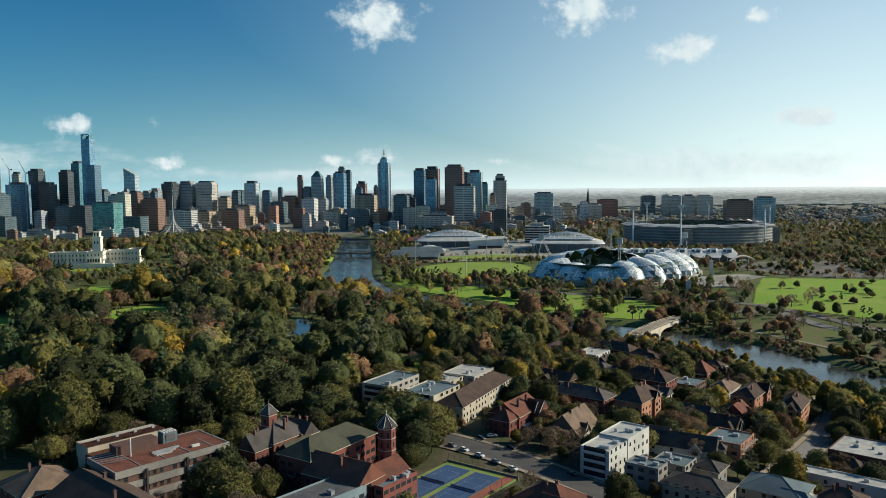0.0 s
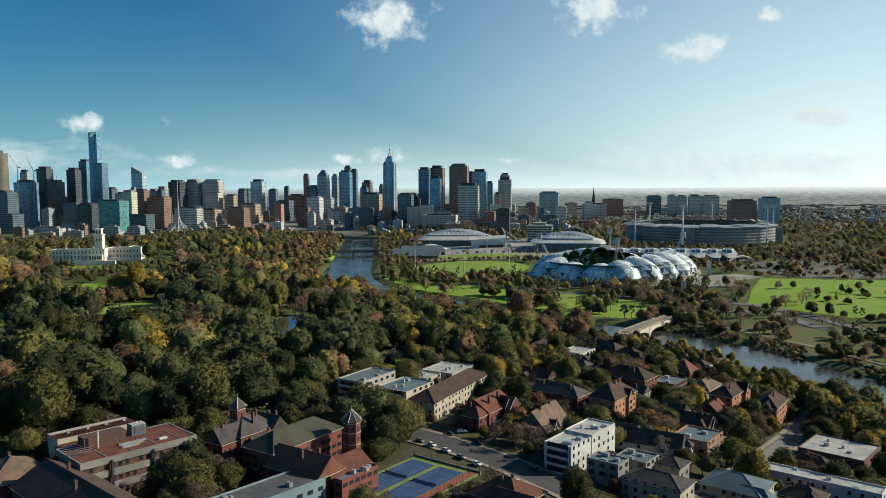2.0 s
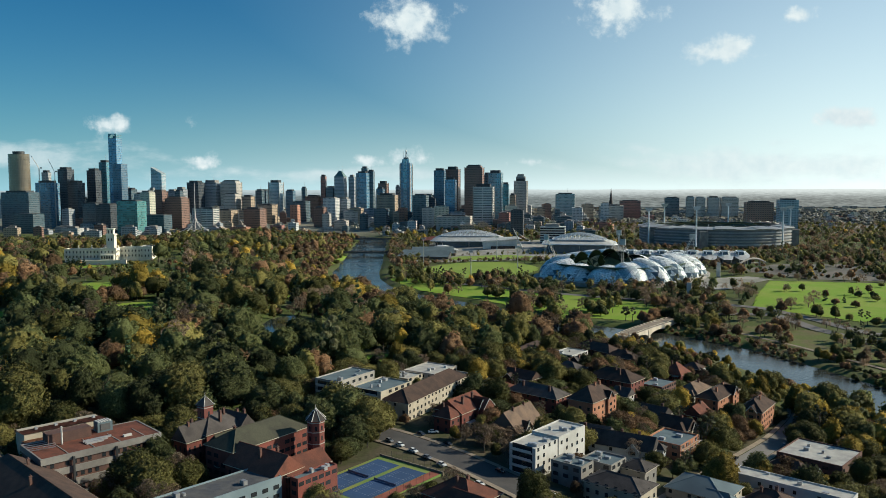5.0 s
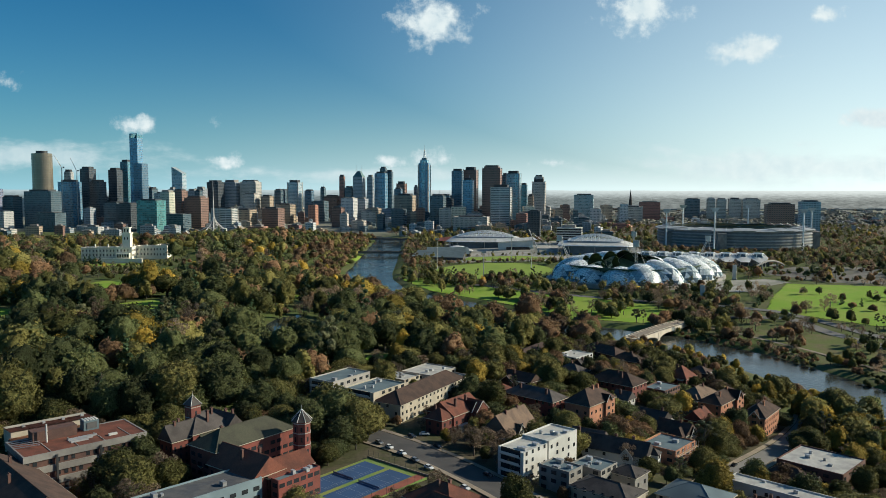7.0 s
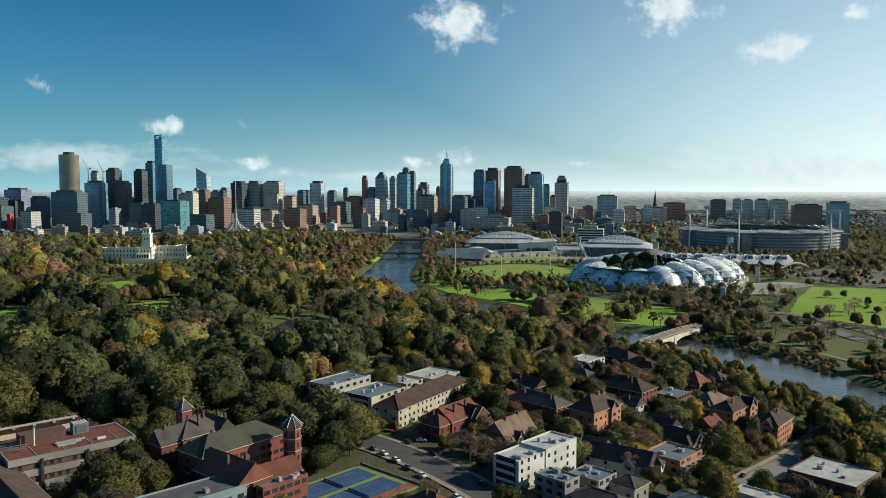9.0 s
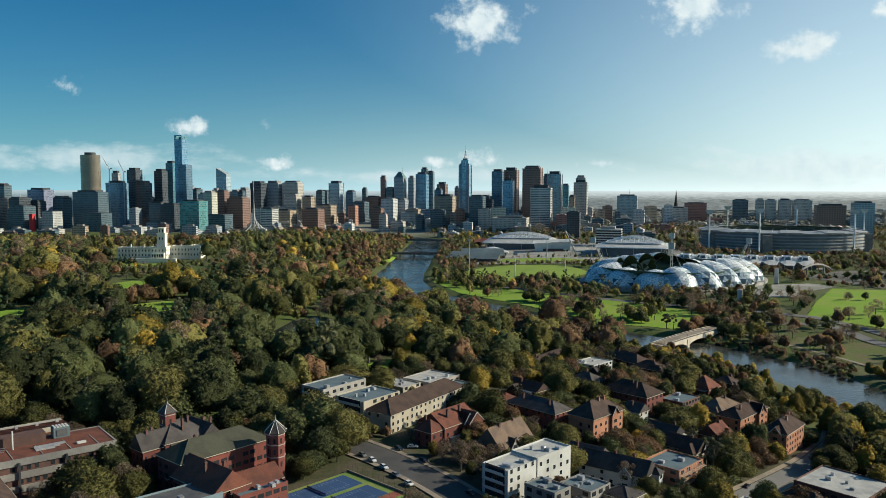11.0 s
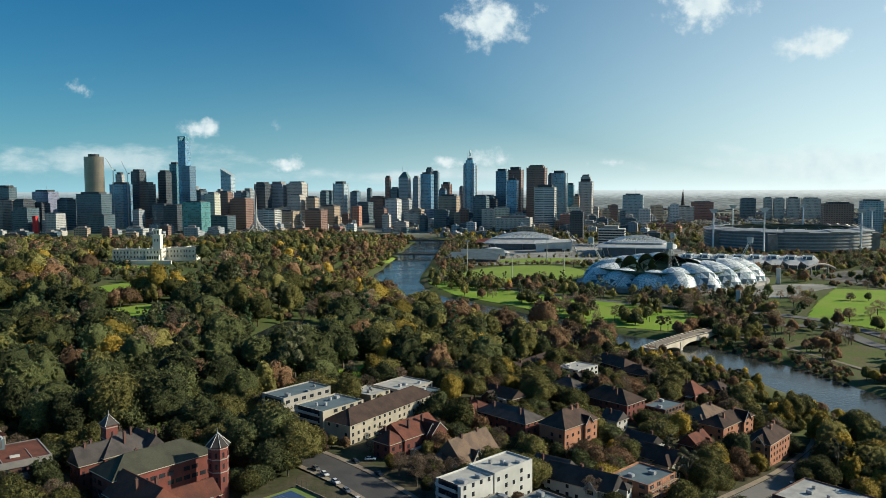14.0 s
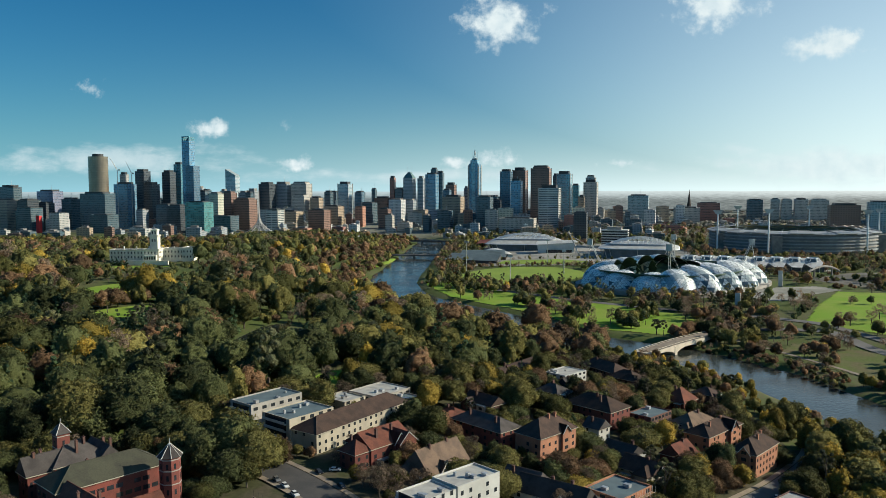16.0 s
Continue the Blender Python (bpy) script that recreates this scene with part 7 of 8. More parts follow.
# brick flats and villas between the street and the river
house(25, 366, 15, 21, 2, "gable", M_REDBRICK, M_TILE_RED, "red brick villa with terracotta roof and white gables", -34, h=8, rise=5, gable_bit=("E", 3.5, 6, 1.5), chimneys=2)
house(19, 353, 9, 8, 2, "hip", M_REDBRICK, M_TILE_RED, "red brick villa wing with bay windows", -34, h=7, rise=4)
house(50, 357, 14, 22, 2, "gable", M_CREAM, M_TILE_TAN, "steep tan-tiled gabled house with white dormer gable", -34, gable_bit=("E", -3, 6, 0.8), h=4.5, rise=8.0, chimneys=2)
house(63.6, 410.4, 30, 13, 3, "hip", M_REDBRICK, M_SLATE, "long red brick flats with dark slate hipped roof", h=9, chimneys=2, z=22.3)
house(90.5, 403.4, 14, 24, 3, "hip", M_ORANGEBRICK, M_TILE_BROWN, "orange brick apartment house with brown hipped roof", h=11.5, chimneys=2, rise=6, z=20, gable_bit=("E", 4, 5, 1.2))
house(115.4, 479, 29, 17, 3, "hip", M_REDBRICK, M_TILE_BROWN, "red brick three-storey flats with hipped roof", h=9.5, rise=5.5, chimneys=2, z=13.2)
flats(143.7, 490, 14, 20, 2, M_DARKBRICK, M_ROOFMETAL, "modern dark house with flat roof and glass", h=6, z=10.8, gap=3.0)
house(114, 446, 9, 9, 2, "gable", M_WHITE, M_SLATE, "small white gabled house with slate roof", h=6, rise=4)
house(165.8, 492.6, 13.5, 22, 2, "hip", M_WHITE, M_TILE_TAN, "white bungalow with broad brown roof", h=5, rise=4.5, z=7.4)
house(171.4, 462.8, 13, 33, 3, "hip", M_ORANGEBRICK, M_TILE_BROWN, "orange brick flats with hipped roof and chimneys", h=9.8, chimneys=2, gable_bit=("E", 6, 7, 1.6), z=8.0)
house(185.2, 438.9, 12, 25, 3, "hip", M_ORANGEBRICK, M_TILE_BROWN, "orange brick mansion flats with brown roof", -35, h=10.5, rise=5, chimneys=2, gable_bit=("S", 1, 5.5, 1.4), z=6.6)
house(124, 416, 15, 11, 2, "gable", M_DARKBRICK, M_SLATE, "dark cottage row with slate roof and skylights", h=5, rise=4)
house(131, 397, 16, 12, 2, "gable", M_CREAM, M_TILE_BROWN, "cream house with brown gables", gable_bit=("E", 0, 5, 1), h=5, rise=4.5)
house(150, 428, 11, 13, 2, "gable", M_REDBRICK, M_TILE_RED, "red brick gabled house with tiled roof", h=5.5, rise=5)
house(95, 344, 27, 11, 2, "gable", M_WHITE, M_SLATE, "white half-timbered row with dark roof", -28, gable_bit=("S", 6, 5, 1), h=6, rise=5, chimneys=2)
house(84, 352, 14, 10, 2, "gable", M_WHITE, M_SLATE, "white rendered terrace with parapet and slate roof", -28, h=6.5, rise=4)
house(166, 535, 13, 15, 2, "hip", M_REDBRICK, M_TILE_RED, "steep red-roofed brick villa near the river", h=7, rise=7)
flats(99, 570, 17, 22, 2, M_WHITE, M_ROOFWHITE, "white flat-roofed house among trees", h=6, z=12.6)
house(126, 612, 36, 15, 2, "hip", M_DARKBRICK, M_TILE_BROWN, "dark brown hipped roof near the bridge", -52, h=6.5)
house(139, 584, 20, 14, 2, "hip", M_DARKBRICK, M_TILE_BROWN, "brown-roofed brick house near the bridge", h=6.5)
house(66, 566, 12, 46, 2, "gable", M_REDBRICK, M_TILE_BROWN, "old brick row with low roof", -28, h=5, rise=2.5, chimneys=2)
house(101, 537, 9, 11, 2, "gable", M_WHITE, M_SLATE, "white gabled house among trees", h=5.5, rise=4.5)
house(45.5, 431, 12, 9, 1, "hip", M_REDBRICK, M_TILE_RED, "low red-tiled brick cottage among trees", h=4)
house(58, 457, 19, 10, 2, "gable", M_DARKBRICK, M_TILE_BROWN, "brown gabled house with white chimneys", h=5.5, rise=4)
house(92, 512, 16, 12, 2, "hip", M_CREAM, M_SLATE, "slate-roofed house among trees", chimneys=2, h=5.5)
house(186, 566, 13, 11, 2, "hip", M_DARKBRICK, M_TILE_BROWN, "brown hipped house on the river slope", h=5.5)
# modern townhouses and the blocks along the side street
flats(67.7, 300.6, 13, 9, 3, M_CONCRETE, M_ROOFMETAL, "grey modern townhouse with metal roof", h=9.5, z=25.1, gap=3.2)
flats(80.9, 309.7, 13, 12, 3, M_CONCRETE, M_ROOFMETAL, "grey modern townhouse with pale roof edge", h=9, z=23.5, gap=3.2)
house(94, 308, 10, 10, 3, "hip", M_CONCRETE, M_SLATE, "grey townhouse with hipped slate roof", h=8, rise=2.5, z=22.2, chimneys=0)
house(83, 287, 22, 13, 3, "hip", M_CREAM, M_SLATE, "cream mansard-roofed terrace house with slate", h=8, rise=3, chimneys=0)
house(117, 302, 22, 18, 2, "hip", M_CREAM, M_ROOFMETAL, "house with blue-grey metal hipped roof", h=6, rise=4, chimneys=0)
house(168, 350, 17, 10, 2, "hip", M_DARKBRICK, M_TILE_BROWN, "brown hipped-roof house beside flats", -45, h=5, rise=3.5)
house(141, 300, 15, 11, 2, "hip", M_DARKBRICK, M_TILE_BROWN, "brown hipped-roof brick house with chimneys", chimneys=2, h=6)
flats(154.3, 313.5, 44, 9, 2, M_WHITE, M_ROOFWHITE, "long white flat-roofed block", -39, 7, z=15.4, win="plain")
flats(188, 367.4, 28, 27, 2, M_DARKBRICK, M_ROOFWHITE, "dark brick block with bright flat roof", -42, 7, z=9.3)
house(27, 264, 20, 16, 2, "hip", M_REDBRICK, M_TILE_RED, "red-tiled brick villa beside the courts", chimneys=2)
flats(117.9, 353.1, 16, 19, 3, M_ORANGEBRICK, M_ROOFMETAL, "brick building under renovation with timber-edged roof", h=9, z=18.1)
# the school
def add_turret(ob, x, y, r, top, roof_h, sides=8):
    """A brick stair tower with a ribbed slate cap and slit windows."""
    ring = [(x + math.cos((k + 0.5) * math.tau / sides) * r, y + math.sin((k + 0.5) * math.tau / sides) * r) for k in range(sides)]
    bm = bmesh.new()
    add_prism(bm, ring, -2, top - roof_h)
    tower_ = part("turret", bm, M_REDBRICK, ob, "red brick stair turret")
    for z in (0.55, 0.78, 0.97):
        bm = bmesh.new()
        add_prism(bm, [(x + (a - x) * 1.05, y + (b - y) * 1.05) for a, b in ring], (top - roof_h) * z - 0.3, (top - roof_h) * z)
        part("string_course", bm, M_PALECONC, tower_)
    bm = bmesh.new()
    add_prism(bm, [(x + (a - x) * 1.22, y + (b - y) * 1.22) for a, b in ring], top - roof_h, top, 0.03, (x, y))
    cap = part("turret_roof", bm, M_SLATE, tower_, "grey slate cap with pale ribs")
    bm = bmesh.new()
    for a, b in ring:
        add_rod(bm, (x + (a - x) * 1.22, y + (b - y) * 1.22, top - roof_h + 0.05), (x, y, top + 0.1), 0.13, 0.08, 4)
    add_rod(bm, (x, y, top - 0.3), (x, y, top + 1.6), 0.1, 0.05, 5)
    part("turret_rib", bm, M_WHITE, tower_)
    for k in range(sides):
        a = k * math.tau / sides
        rr = r * math.cos(math.pi / sides)
        for z in (0.42, 0.66, 0.86):
            m = pose(x + math.cos(a) * (rr + 0.01), y + math.sin(a) * (rr + 0.01), (top - roof_h) * z - 1.2, 0, 0, math.degrees(a) + 90)
            w_ = new("window", WIN["slim"][2])
            w_.parent = tower_
            w_.matrix_local = m


def school_main(x, y, L, W, H, turn):
    ob = thing("school_building", x, y, gz(x, y) - 0.2, turn, "long concrete school building with rusty red roof", "school")
    PLOTS.append((x, y, L, W, radians(turn)))
    part("core", box(-L / 2 + 0.5, L / 2 - 0.5, -W / 2 + 0.5, W / 2 - 0.5, -3, H - 0.9), M_DARKBRICK, ob)
    for k in range(4):
        z = H - 2.6 - k * 4.6
        bm = bmesh.new()
        for a, b, c, d in ((L / 2 - 0.5, L / 2, -W / 2, W / 2), (-L / 2, L / 2 - 0.5, -W / 2, -W / 2 + 0.5), (-L / 2, L / 2 - 0.5, W / 2 - 0.5, W / 2), (-L / 2, -L / 2 + 0.5, -W / 2 + 0.5, W / 2 - 0.5)):
            add_box(bm, a, b, c, d, z, z + 2.3)
        part("spandrel", bm, M_CONCRETE, ob)
        n = int(W / 2.4)
        for j in range(n):
            v = -W / 2 + W * (j + 0.5) / n
            if (j * 7 + k * 3) % 5 < 4:
                f = new("window", WIN["plain"][2])
                f.parent = ob
                f.matrix_local = pose(L / 2 - 0.45, v, z - 1.9, 0, 0, 90)
    part("roof", box(-L / 2 + 0.5, L / 2 - 0.5, -W / 2 + 0.5, W / 2 - 0.5, H - 0.89, H - 0.5), M_TILE_RED, ob)
    for v in (-0.25, 0.1, 0.38):
        part("buttress", box(L / 2, L / 2 + 0.7, v * W - 0.35, v * W + 0.35, -2, H - 1.5), M_DARKSTEEL, ob)
    # plant room, vents and skylights on the roof, and the lower wings behind it
    part("plant_room", box(-9, -3.5, -14, 1, H - 0.5, H + 3.2), M_DARKBRICK, ob)
    part("upper_wing", box(-L / 2 - 19, -L / 2 - 9, -17, 12, -3, H), M_CREAM, ob)
    bm = bmesh.new()
    v = [bm.verts.new(q) for q in ((-L / 2 - 19.4, -17.4, H - 0.2), (-L / 2 - 8.6, -17.4, H + 0.4), (-L / 2 - 8.6, 12.4, H + 0.4), (-L / 2 - 19.4, 12.4, H - 0.2))]
    bm.faces.new(v)
    bmesh.ops.solidify(bm, geom=bm.faces[:], thickness=0.3)
    part("upper_roof", bm, M_TILE_RED, ob)
    for k in range(4):
        part("roof_vent", box(-L / 2 - 14, -L / 2 - 13, -12 + k * 7, -11 + k * 7, H - 0.1, H + 0.9), M_STEEL, ob)
    part("orange_wing", box(-L / 2 - 9, -L / 2, -18, 8, -3, H - 2.4), M_DARKBRICK, ob)
    bm = bmesh.new()
    bm.faces.new([bm.verts.new(q) for q in ((-L / 2 - 9, -18, H - 2.0), (-L / 2, -18, H - 1.0), (-L / 2, 8, H - 1.0), (-L / 2 - 9, 8, H - 2.0))])
    bmesh.ops.solidify(bm, geom=bm.faces[:], thickness=0.3)
    part("orange_roof", bm, M_RUSTORANGE, ob, "rust-orange corrugated roof wing")
    for k in range(4):
        b = -12 + k * 9
        part("roof_seam", box(-2, L / 2 - 0.6, b, b + 0.22, H - 0.5, H - 0.32), M_PALECONC, ob)
    part("tank_house", box(-9.5, -5.5, 4, 9.5, H - 0.5, H + 3.2), M_ROOFMETAL, ob)
    part("tank_grille", box(-5.6, -5.3, 5.0, 8.6, H + 0.2, H + 2.6), M_ROOFDARK, ob)
    for k in range(5):
        part("louvre", box(-9.4, -5.6, 4.3 + k * 1.05, 4.9 + k * 1.05, H + 3.2, H + 3.5), M_WHITE, ob)
    bm = bmesh.new()
    add_rod(bm, (-1.5, -10, H - 0.5), (-1.5, -10, H + 6.0), 0.32, 0.32, 8)
    part("flue", bm, M_WHITE, ob)
    for k in range(5):
        a = -9.5 + k * 2.2
        bm = bmesh.new()
        add_rod(bm, (a, -21, H - 0.2), (a + 3.5, -11 - k * 0.6, H + 0.5), 0.15, 0.15, 5)
        part("roof_pipe", bm, M_STEEL, ob)
    for k in range(3):
        part("duct", box(1.5 + k * 1.6, 2.2 + k * 1.6, -4, 6 - k * 2, H - 0.5, H + 0.2), M_STEEL, ob)
    part("skylight", box(5, 6.2, 9, 12, H - 0.5, H + 0.2), M_WHITE, ob)


M_RUSTORANGE = material("rust_orange_metal", (0.24, 0.095, 0.04), 0.8, second=(0.19, 0.08, 0.038), grain=0.8, big=0.15, spread=0.15, bump=0.1)
school_main(-108, 286, 22, 42, 16, -43)
house(-50, 297, 15, 36, 4, "hip", M_REDBRICK, M_GREENROOF, "red brick school hall with lichened hipped roof", -33, h=14, rise=5, gap=2.8, chimneys=0, win="wide")
turret_ob = thing("stair_tower", -29, 301, 29.8, -33, "octagonal red brick stair tower with ribbed cap", "tower")
add_turret(turret_ob, 0, 0, 3.4, 23.4, 4.2)
PLOTS.append((-29, 301, 8, 8, 0))
house(-42, 275, 24, 13, 3, "gable", M_REDBRICK, M_TILE_RED, "red brick school wing with steep red roof", -33, h=10.5, rise=6.0, chimneys=2)
house(-30, 278, 10, 19, 3, "gable", M_REDBRICK, M_TILE_RED, "red brick classroom wing with white window bands", -36, h=9.5, rise=4.0, chimneys=0, gap=2.6, win="wide")
flats(-23.8, 272.5, 4, 18, 3, M_REDBRICK, M_ROOFMETAL, "brick window bay with pale flat roof", -36, h=9.8, win="wide", gap=2.5)
flats(-55, 248.5, 14, 52, 3, M_ROOFBLUE, M_ROOFDARK, "blue-grey clad school building with dark roof panels", -40, 11)
house(-72, 313, 13, 18, 3, "hip", M_REDBRICK, M_SLATE, "gothic red brick boarding house with slate roof", -33, h=12, rise=6, gable_bit=("S", 0, 6, 1), chimneys=3)
house(-63, 303, 9, 13, 3, "gable", M_REDBRICK, M_GREENROOF, "low red brick wing with pale slate roof", -33, h=9, rise=4.5, win="slim", gap=2.2)
house(-77, 303, 8, 12, 3, "gable", M_REDBRICK, M_SLATE, "gothic brick wing with steep gable and tall chimneys", -33, h=11, rise=5.5, chimneys=2, win="slim", gap=2.0)
house(-66, 320, 14, 8, 3, "gable", M_REDBRICK, M_SLATE, "gothic brick cross wing with banded gable", -33, h=11, rise=5, chimneys=2, win="slim", gap=2.2)
house(-60, 288, 8, 8, 2, "gable", M_REDBRICK, M_SLATE, "small grey-roofed brick annexe", -50, h=7, rise=3)
bell = thing("bell_tower", -75, 311, 29.8, -33, "square red brick tower with pyramid slate roof", "tower")
add_turret(bell, 0, 0, 3.0, 25.0, 3.6, 4)
house(-106, 247, 54, 22, 3, "gable", M_REDBRICK, M_TILE_BROWN, "large brick school house with broad brown roof", -41, h=10.5, rise=6.5, chimneys=2)
house(-143, 272, 20, 20, 3, "hip", M_REDBRICK, M_TILE_TAN, "brick school house wing with tan hipped roof", -41, h=9.5, rise=5.5, chimneys=2)

ROADS = [[(-110, 420), (-70, 388), (-28, 355), (0, 336), (24, 316), (42, 297), (75, 258)], [(95, 280), (129, 330), (190, 416), (221, 467), (232, 500)]]
patch("yard_ground", [p for p in SUBURB if p[1] > 250] + [(290, 200), (290, 120), (-230, 120), (-215, 200)], M_YARD, "brown yards of soil, leaf litter and paving between houses", lift=0.12, step=7)
ribbon("road", ROADS[0], 13.5, M_ASPHALT, "suburban street of dark asphalt", lift=0.35)
ribbon("road", ROADS[1], 8.5, M_WORN, "side street running down to the river", lift=0.4)

# footpaths with kerbs along the streets
for line, off in ((ROADS[0], 8.2), (ROADS[0], -8.2), (ROADS[1], 5.8), (ROADS[1], -5.8)):
    q = np.array(line, float)
    d = np.gradient(q, axis=0)
    d /= np.linalg.norm(d, axis=1)[:, None]
    side = q + np.stack([-d[:, 1], d[:, 0]], -1) * off
    ribbon("pavement", [tuple(v) for v in side], 2.4, M_PATH, "pale concrete footpath beside the street", lift=0.5)


# ---- tennis courts ----
def courts(x, y, L, W, turn):
    ob = thing("tennis_courts", x, y, gz(x, y) + 0.35, turn, "two blue tennis courts with green surround", "tennis court")
    part("surround", box(-L / 2, L / 2, -W / 2, W / 2, -1.5, 0.1), M_COURTGREEN, ob)
    part("red_margin", box(L / 2 - 4.5, L / 2 - 0.3, -W / 2 + 0.3, W / 2 - 0.3, 0.1, 0.13), M_COURTRED, ob, "brick-red margin strip")
    for c in (-8.2, 5.2):
        part("court", box(c - 5.6, c + 5.6, -W / 2 + 3, W / 2 - 3.5, 0.1, 0.14), M_COURTBLUE, ob, "blue hard court")
        for a in (-4.1, -3.1, 3.1, 4.1):
            part("line", box(c + a - 0.05, c + a + 0.05, -11.9, 11.9, 0.14, 0.15), M_COURTLINE, ob)
        for b in (-11.9, -6.4, 6.4, 11.9):
            part("line", box(c - 4.1, c + 4.1, b - 0.05, b + 0.05, 0.142, 0.152), M_COURTLINE, ob)
        part("net", box(c - 5.2, c + 5.2, -0.02, 0.02, 0.2, 1.0), M_COURTLINE, ob)
        for a in (-5.2, 5.2):
            bm = bmesh.new()
            add_rod(bm, (c + a, 0, 0.1), (c + a, 0, 1.2), 0.07, 0.07, 6)
            part("net_post", bm, M_DARKSTEEL, ob)
    part("kerb_wall", box(-L / 2 - 0.5, L / 2 + 0.5, W / 2, W / 2 + 0.4, -1.5, 0.8), M_PATH, ob)
    for k in range(12):
        a = -L / 2 + L * k / 11
        bm = bmesh.new()
        add_rod(bm, (a, W / 2 + 0.2, 0.1), (a, W / 2 + 0.2, 3.2), 0.05, 0.05, 5)
        part("fence_post", bm, M_DARKSTEEL, ob)
    for k in range(12):
        b = -W / 2 + W * k / 11
        bm = bmesh.new()
        add_rod(bm, (L / 2 + 0.2, b, 0.1), (L / 2 + 0.2, b, 3.2), 0.05, 0.05, 5)
        part("fence_post", bm, M_DARKSTEEL, ob)


M_COURTLINE = material("faded_court_lines", (0.16, 0.20, 0.28), 0.85, second=(0.12, 0.16, 0.24), grain=1.0, big=0.2, spread=0.2, bump=0)
M_COURTBLUE = material("court_blue", (0.018, 0.060, 0.155), 0.85, second=(0.016, 0.052, 0.13), grain=1.0, big=0.1, spread=0.1)
M_COURTGREEN = material("court_green", (0.12, 0.20, 0.045), 0.85, second=(0.19, 0.22, 0.05), grain=1.0, big=0.1, spread=0.12)
M_COURTRED = material("court_red", (0.26, 0.08, 0.05), 0.85, grain=1.0, big=0.1, spread=0.1)
courts(-5.3, 288.7, 31, 40, -36)


# ---- parked cars ----
def car_mesh(ob, paint):
    """Body with bonnet and boot, glass house, wheels."""
    prof = [(-2.2, 0.35), (-2.2, 0.85), (-1.9, 0.98), (-1.3, 1.02), (1.0, 1.0), (1.9, 0.9), (2.2, 0.75), (2.2, 0.35)]
    bm = bmesh.new()
    a = [bm.verts.new((x, -0.88, z)) for x, z in prof]
    b = [bm.verts.new((x, 0.88, z)) for x, z in prof]
    n = len(prof)
    for k in range(n):
        bm.faces.new((a[k], a[(k + 1) % n], b[(k + 1) % n], b[k]))
    bm.faces.new(a[::-1])
    bm.faces.new(b)
    bmesh.ops.recalc_face_normals(bm, faces=bm.faces[:])
    bmesh.ops.bevel(bm, geom=[e for e in bm.edges], offset=0.07, segments=1, affect="EDGES")
    part("body", bm, paint, ob)
    bm = bmesh.new()
    lo = [bm.verts.new(p) for p in ((-1.75, -0.8, 0.98), (1.05, -0.8, 0.98), (1.05, 0.8, 0.98), (-1.75, 0.8, 0.98))]
    hi = [bm.verts.new(p) for p in ((-1.25, -0.62, 1.42), (0.35, -0.62, 1.42), (0.35, 0.62, 1.42), (-1.25, 0.62, 1.42))]
    for k in range(4):
        bm.faces.new((lo[k], lo[(k + 1) % 4], hi[(k + 1) % 4], hi[k]))
    part("glass", bm, M_GLASS, ob)
    part("roof_panel", box(-1.25, 0.35, -0.62, 0.62, 1.42, 1.47), paint, ob)
    for sx in (-1.35, 1.35):
        for sy in (-0.8, 0.8):
            bm = bmesh.new()
            add_rod(bm, (sx, sy - 0.1, 0.33), (sx, sy + 0.1, 0.33), 0.33, 0.33, 12)
            part("tyre", bm, M_ROOFDARK, ob)
    for sy in (-0.6, 0.6):
        part("headlight", box(2.16, 2.24, sy - 0.18, sy + 0.18, 0.66, 0.8), M_STEEL, ob)
        part("tail_light", box(-2.26, -2.18, sy - 0.18, sy + 0.18, 0.7, 0.85), M_COURTRED, ob)


PAINTS = {"white": material("white_car_paint", (0.62, 0.63, 0.63), 0.25, grain=0.5, spread=0.03, bump=0, second=(0.6, 0.6, 0.6)),
          "silver": material("silver_car_paint", (0.30, 0.31, 0.32), 0.3, 0.6, grain=0.5, spread=0.03, bump=0, second=(0.28, 0.28, 0.29)),
          "black": material("black_car_paint", (0.015, 0.016, 0.018), 0.2, grain=0.5, spread=0.05, bump=0),
          "blue": material("blue_car_paint", (0.03, 0.06, 0.14), 0.25, grain=0.5, spread=0.05, bump=0)}
CARS = {}


def car(x, y, turn, paint, z=None):
    m = pose(x, y, (gz(x, y) + 0.42) if z is None else z, 0, 0, turn)
    if paint in CARS:
        return copy_thing(CARS[paint], m)
    ob = thing("car", x, y, 0, 0, paint + " parked passenger car on asphalt", "car", "parked cars")
    car_mesh(ob, PAINTS[paint])
    ob.matrix_world = m
    CARS[paint] = ob
    return ob


for x, y, a, c in ((-4.5, 331.5, -48, "silver"), (0.5, 326.5, -48, "white"), (6.5, 320, -48, "white"), (12.5, 313, -48, "silver"), (18.5, 306, -48, "white"), (33, 288.5, -48, "white"),
                   (8, 342, -46, "black"), (20, 331, -46, "black"), (13, 346, 10, "white"), (41, 304, -46, "black"), (60, 284, -48, "white"), (-68, 394, -38, "white"), (-76, 400, -38, "silver"),
                   (-58, 386, -38, "white"), (128, 322, 56, "white"), (124, 316, 56, "white"), (135, 335, 56, "silver"), (150, 366, 55, "black"), (186, 402, 55, "silver"), (-84, 296, 50, "white")):
    car(x, y, a, c)
for k in range(26):
    x, y = 352 + (k % 13) * 6.5, 690 - (k % 13) * 7.2
    car(x + (0 if k < 13 else -9), y + (4 if k < 13 else -6), -46, ("white", "silver", "black", "blue")[k * 7 % 4], gz(x, y) + 0.8)


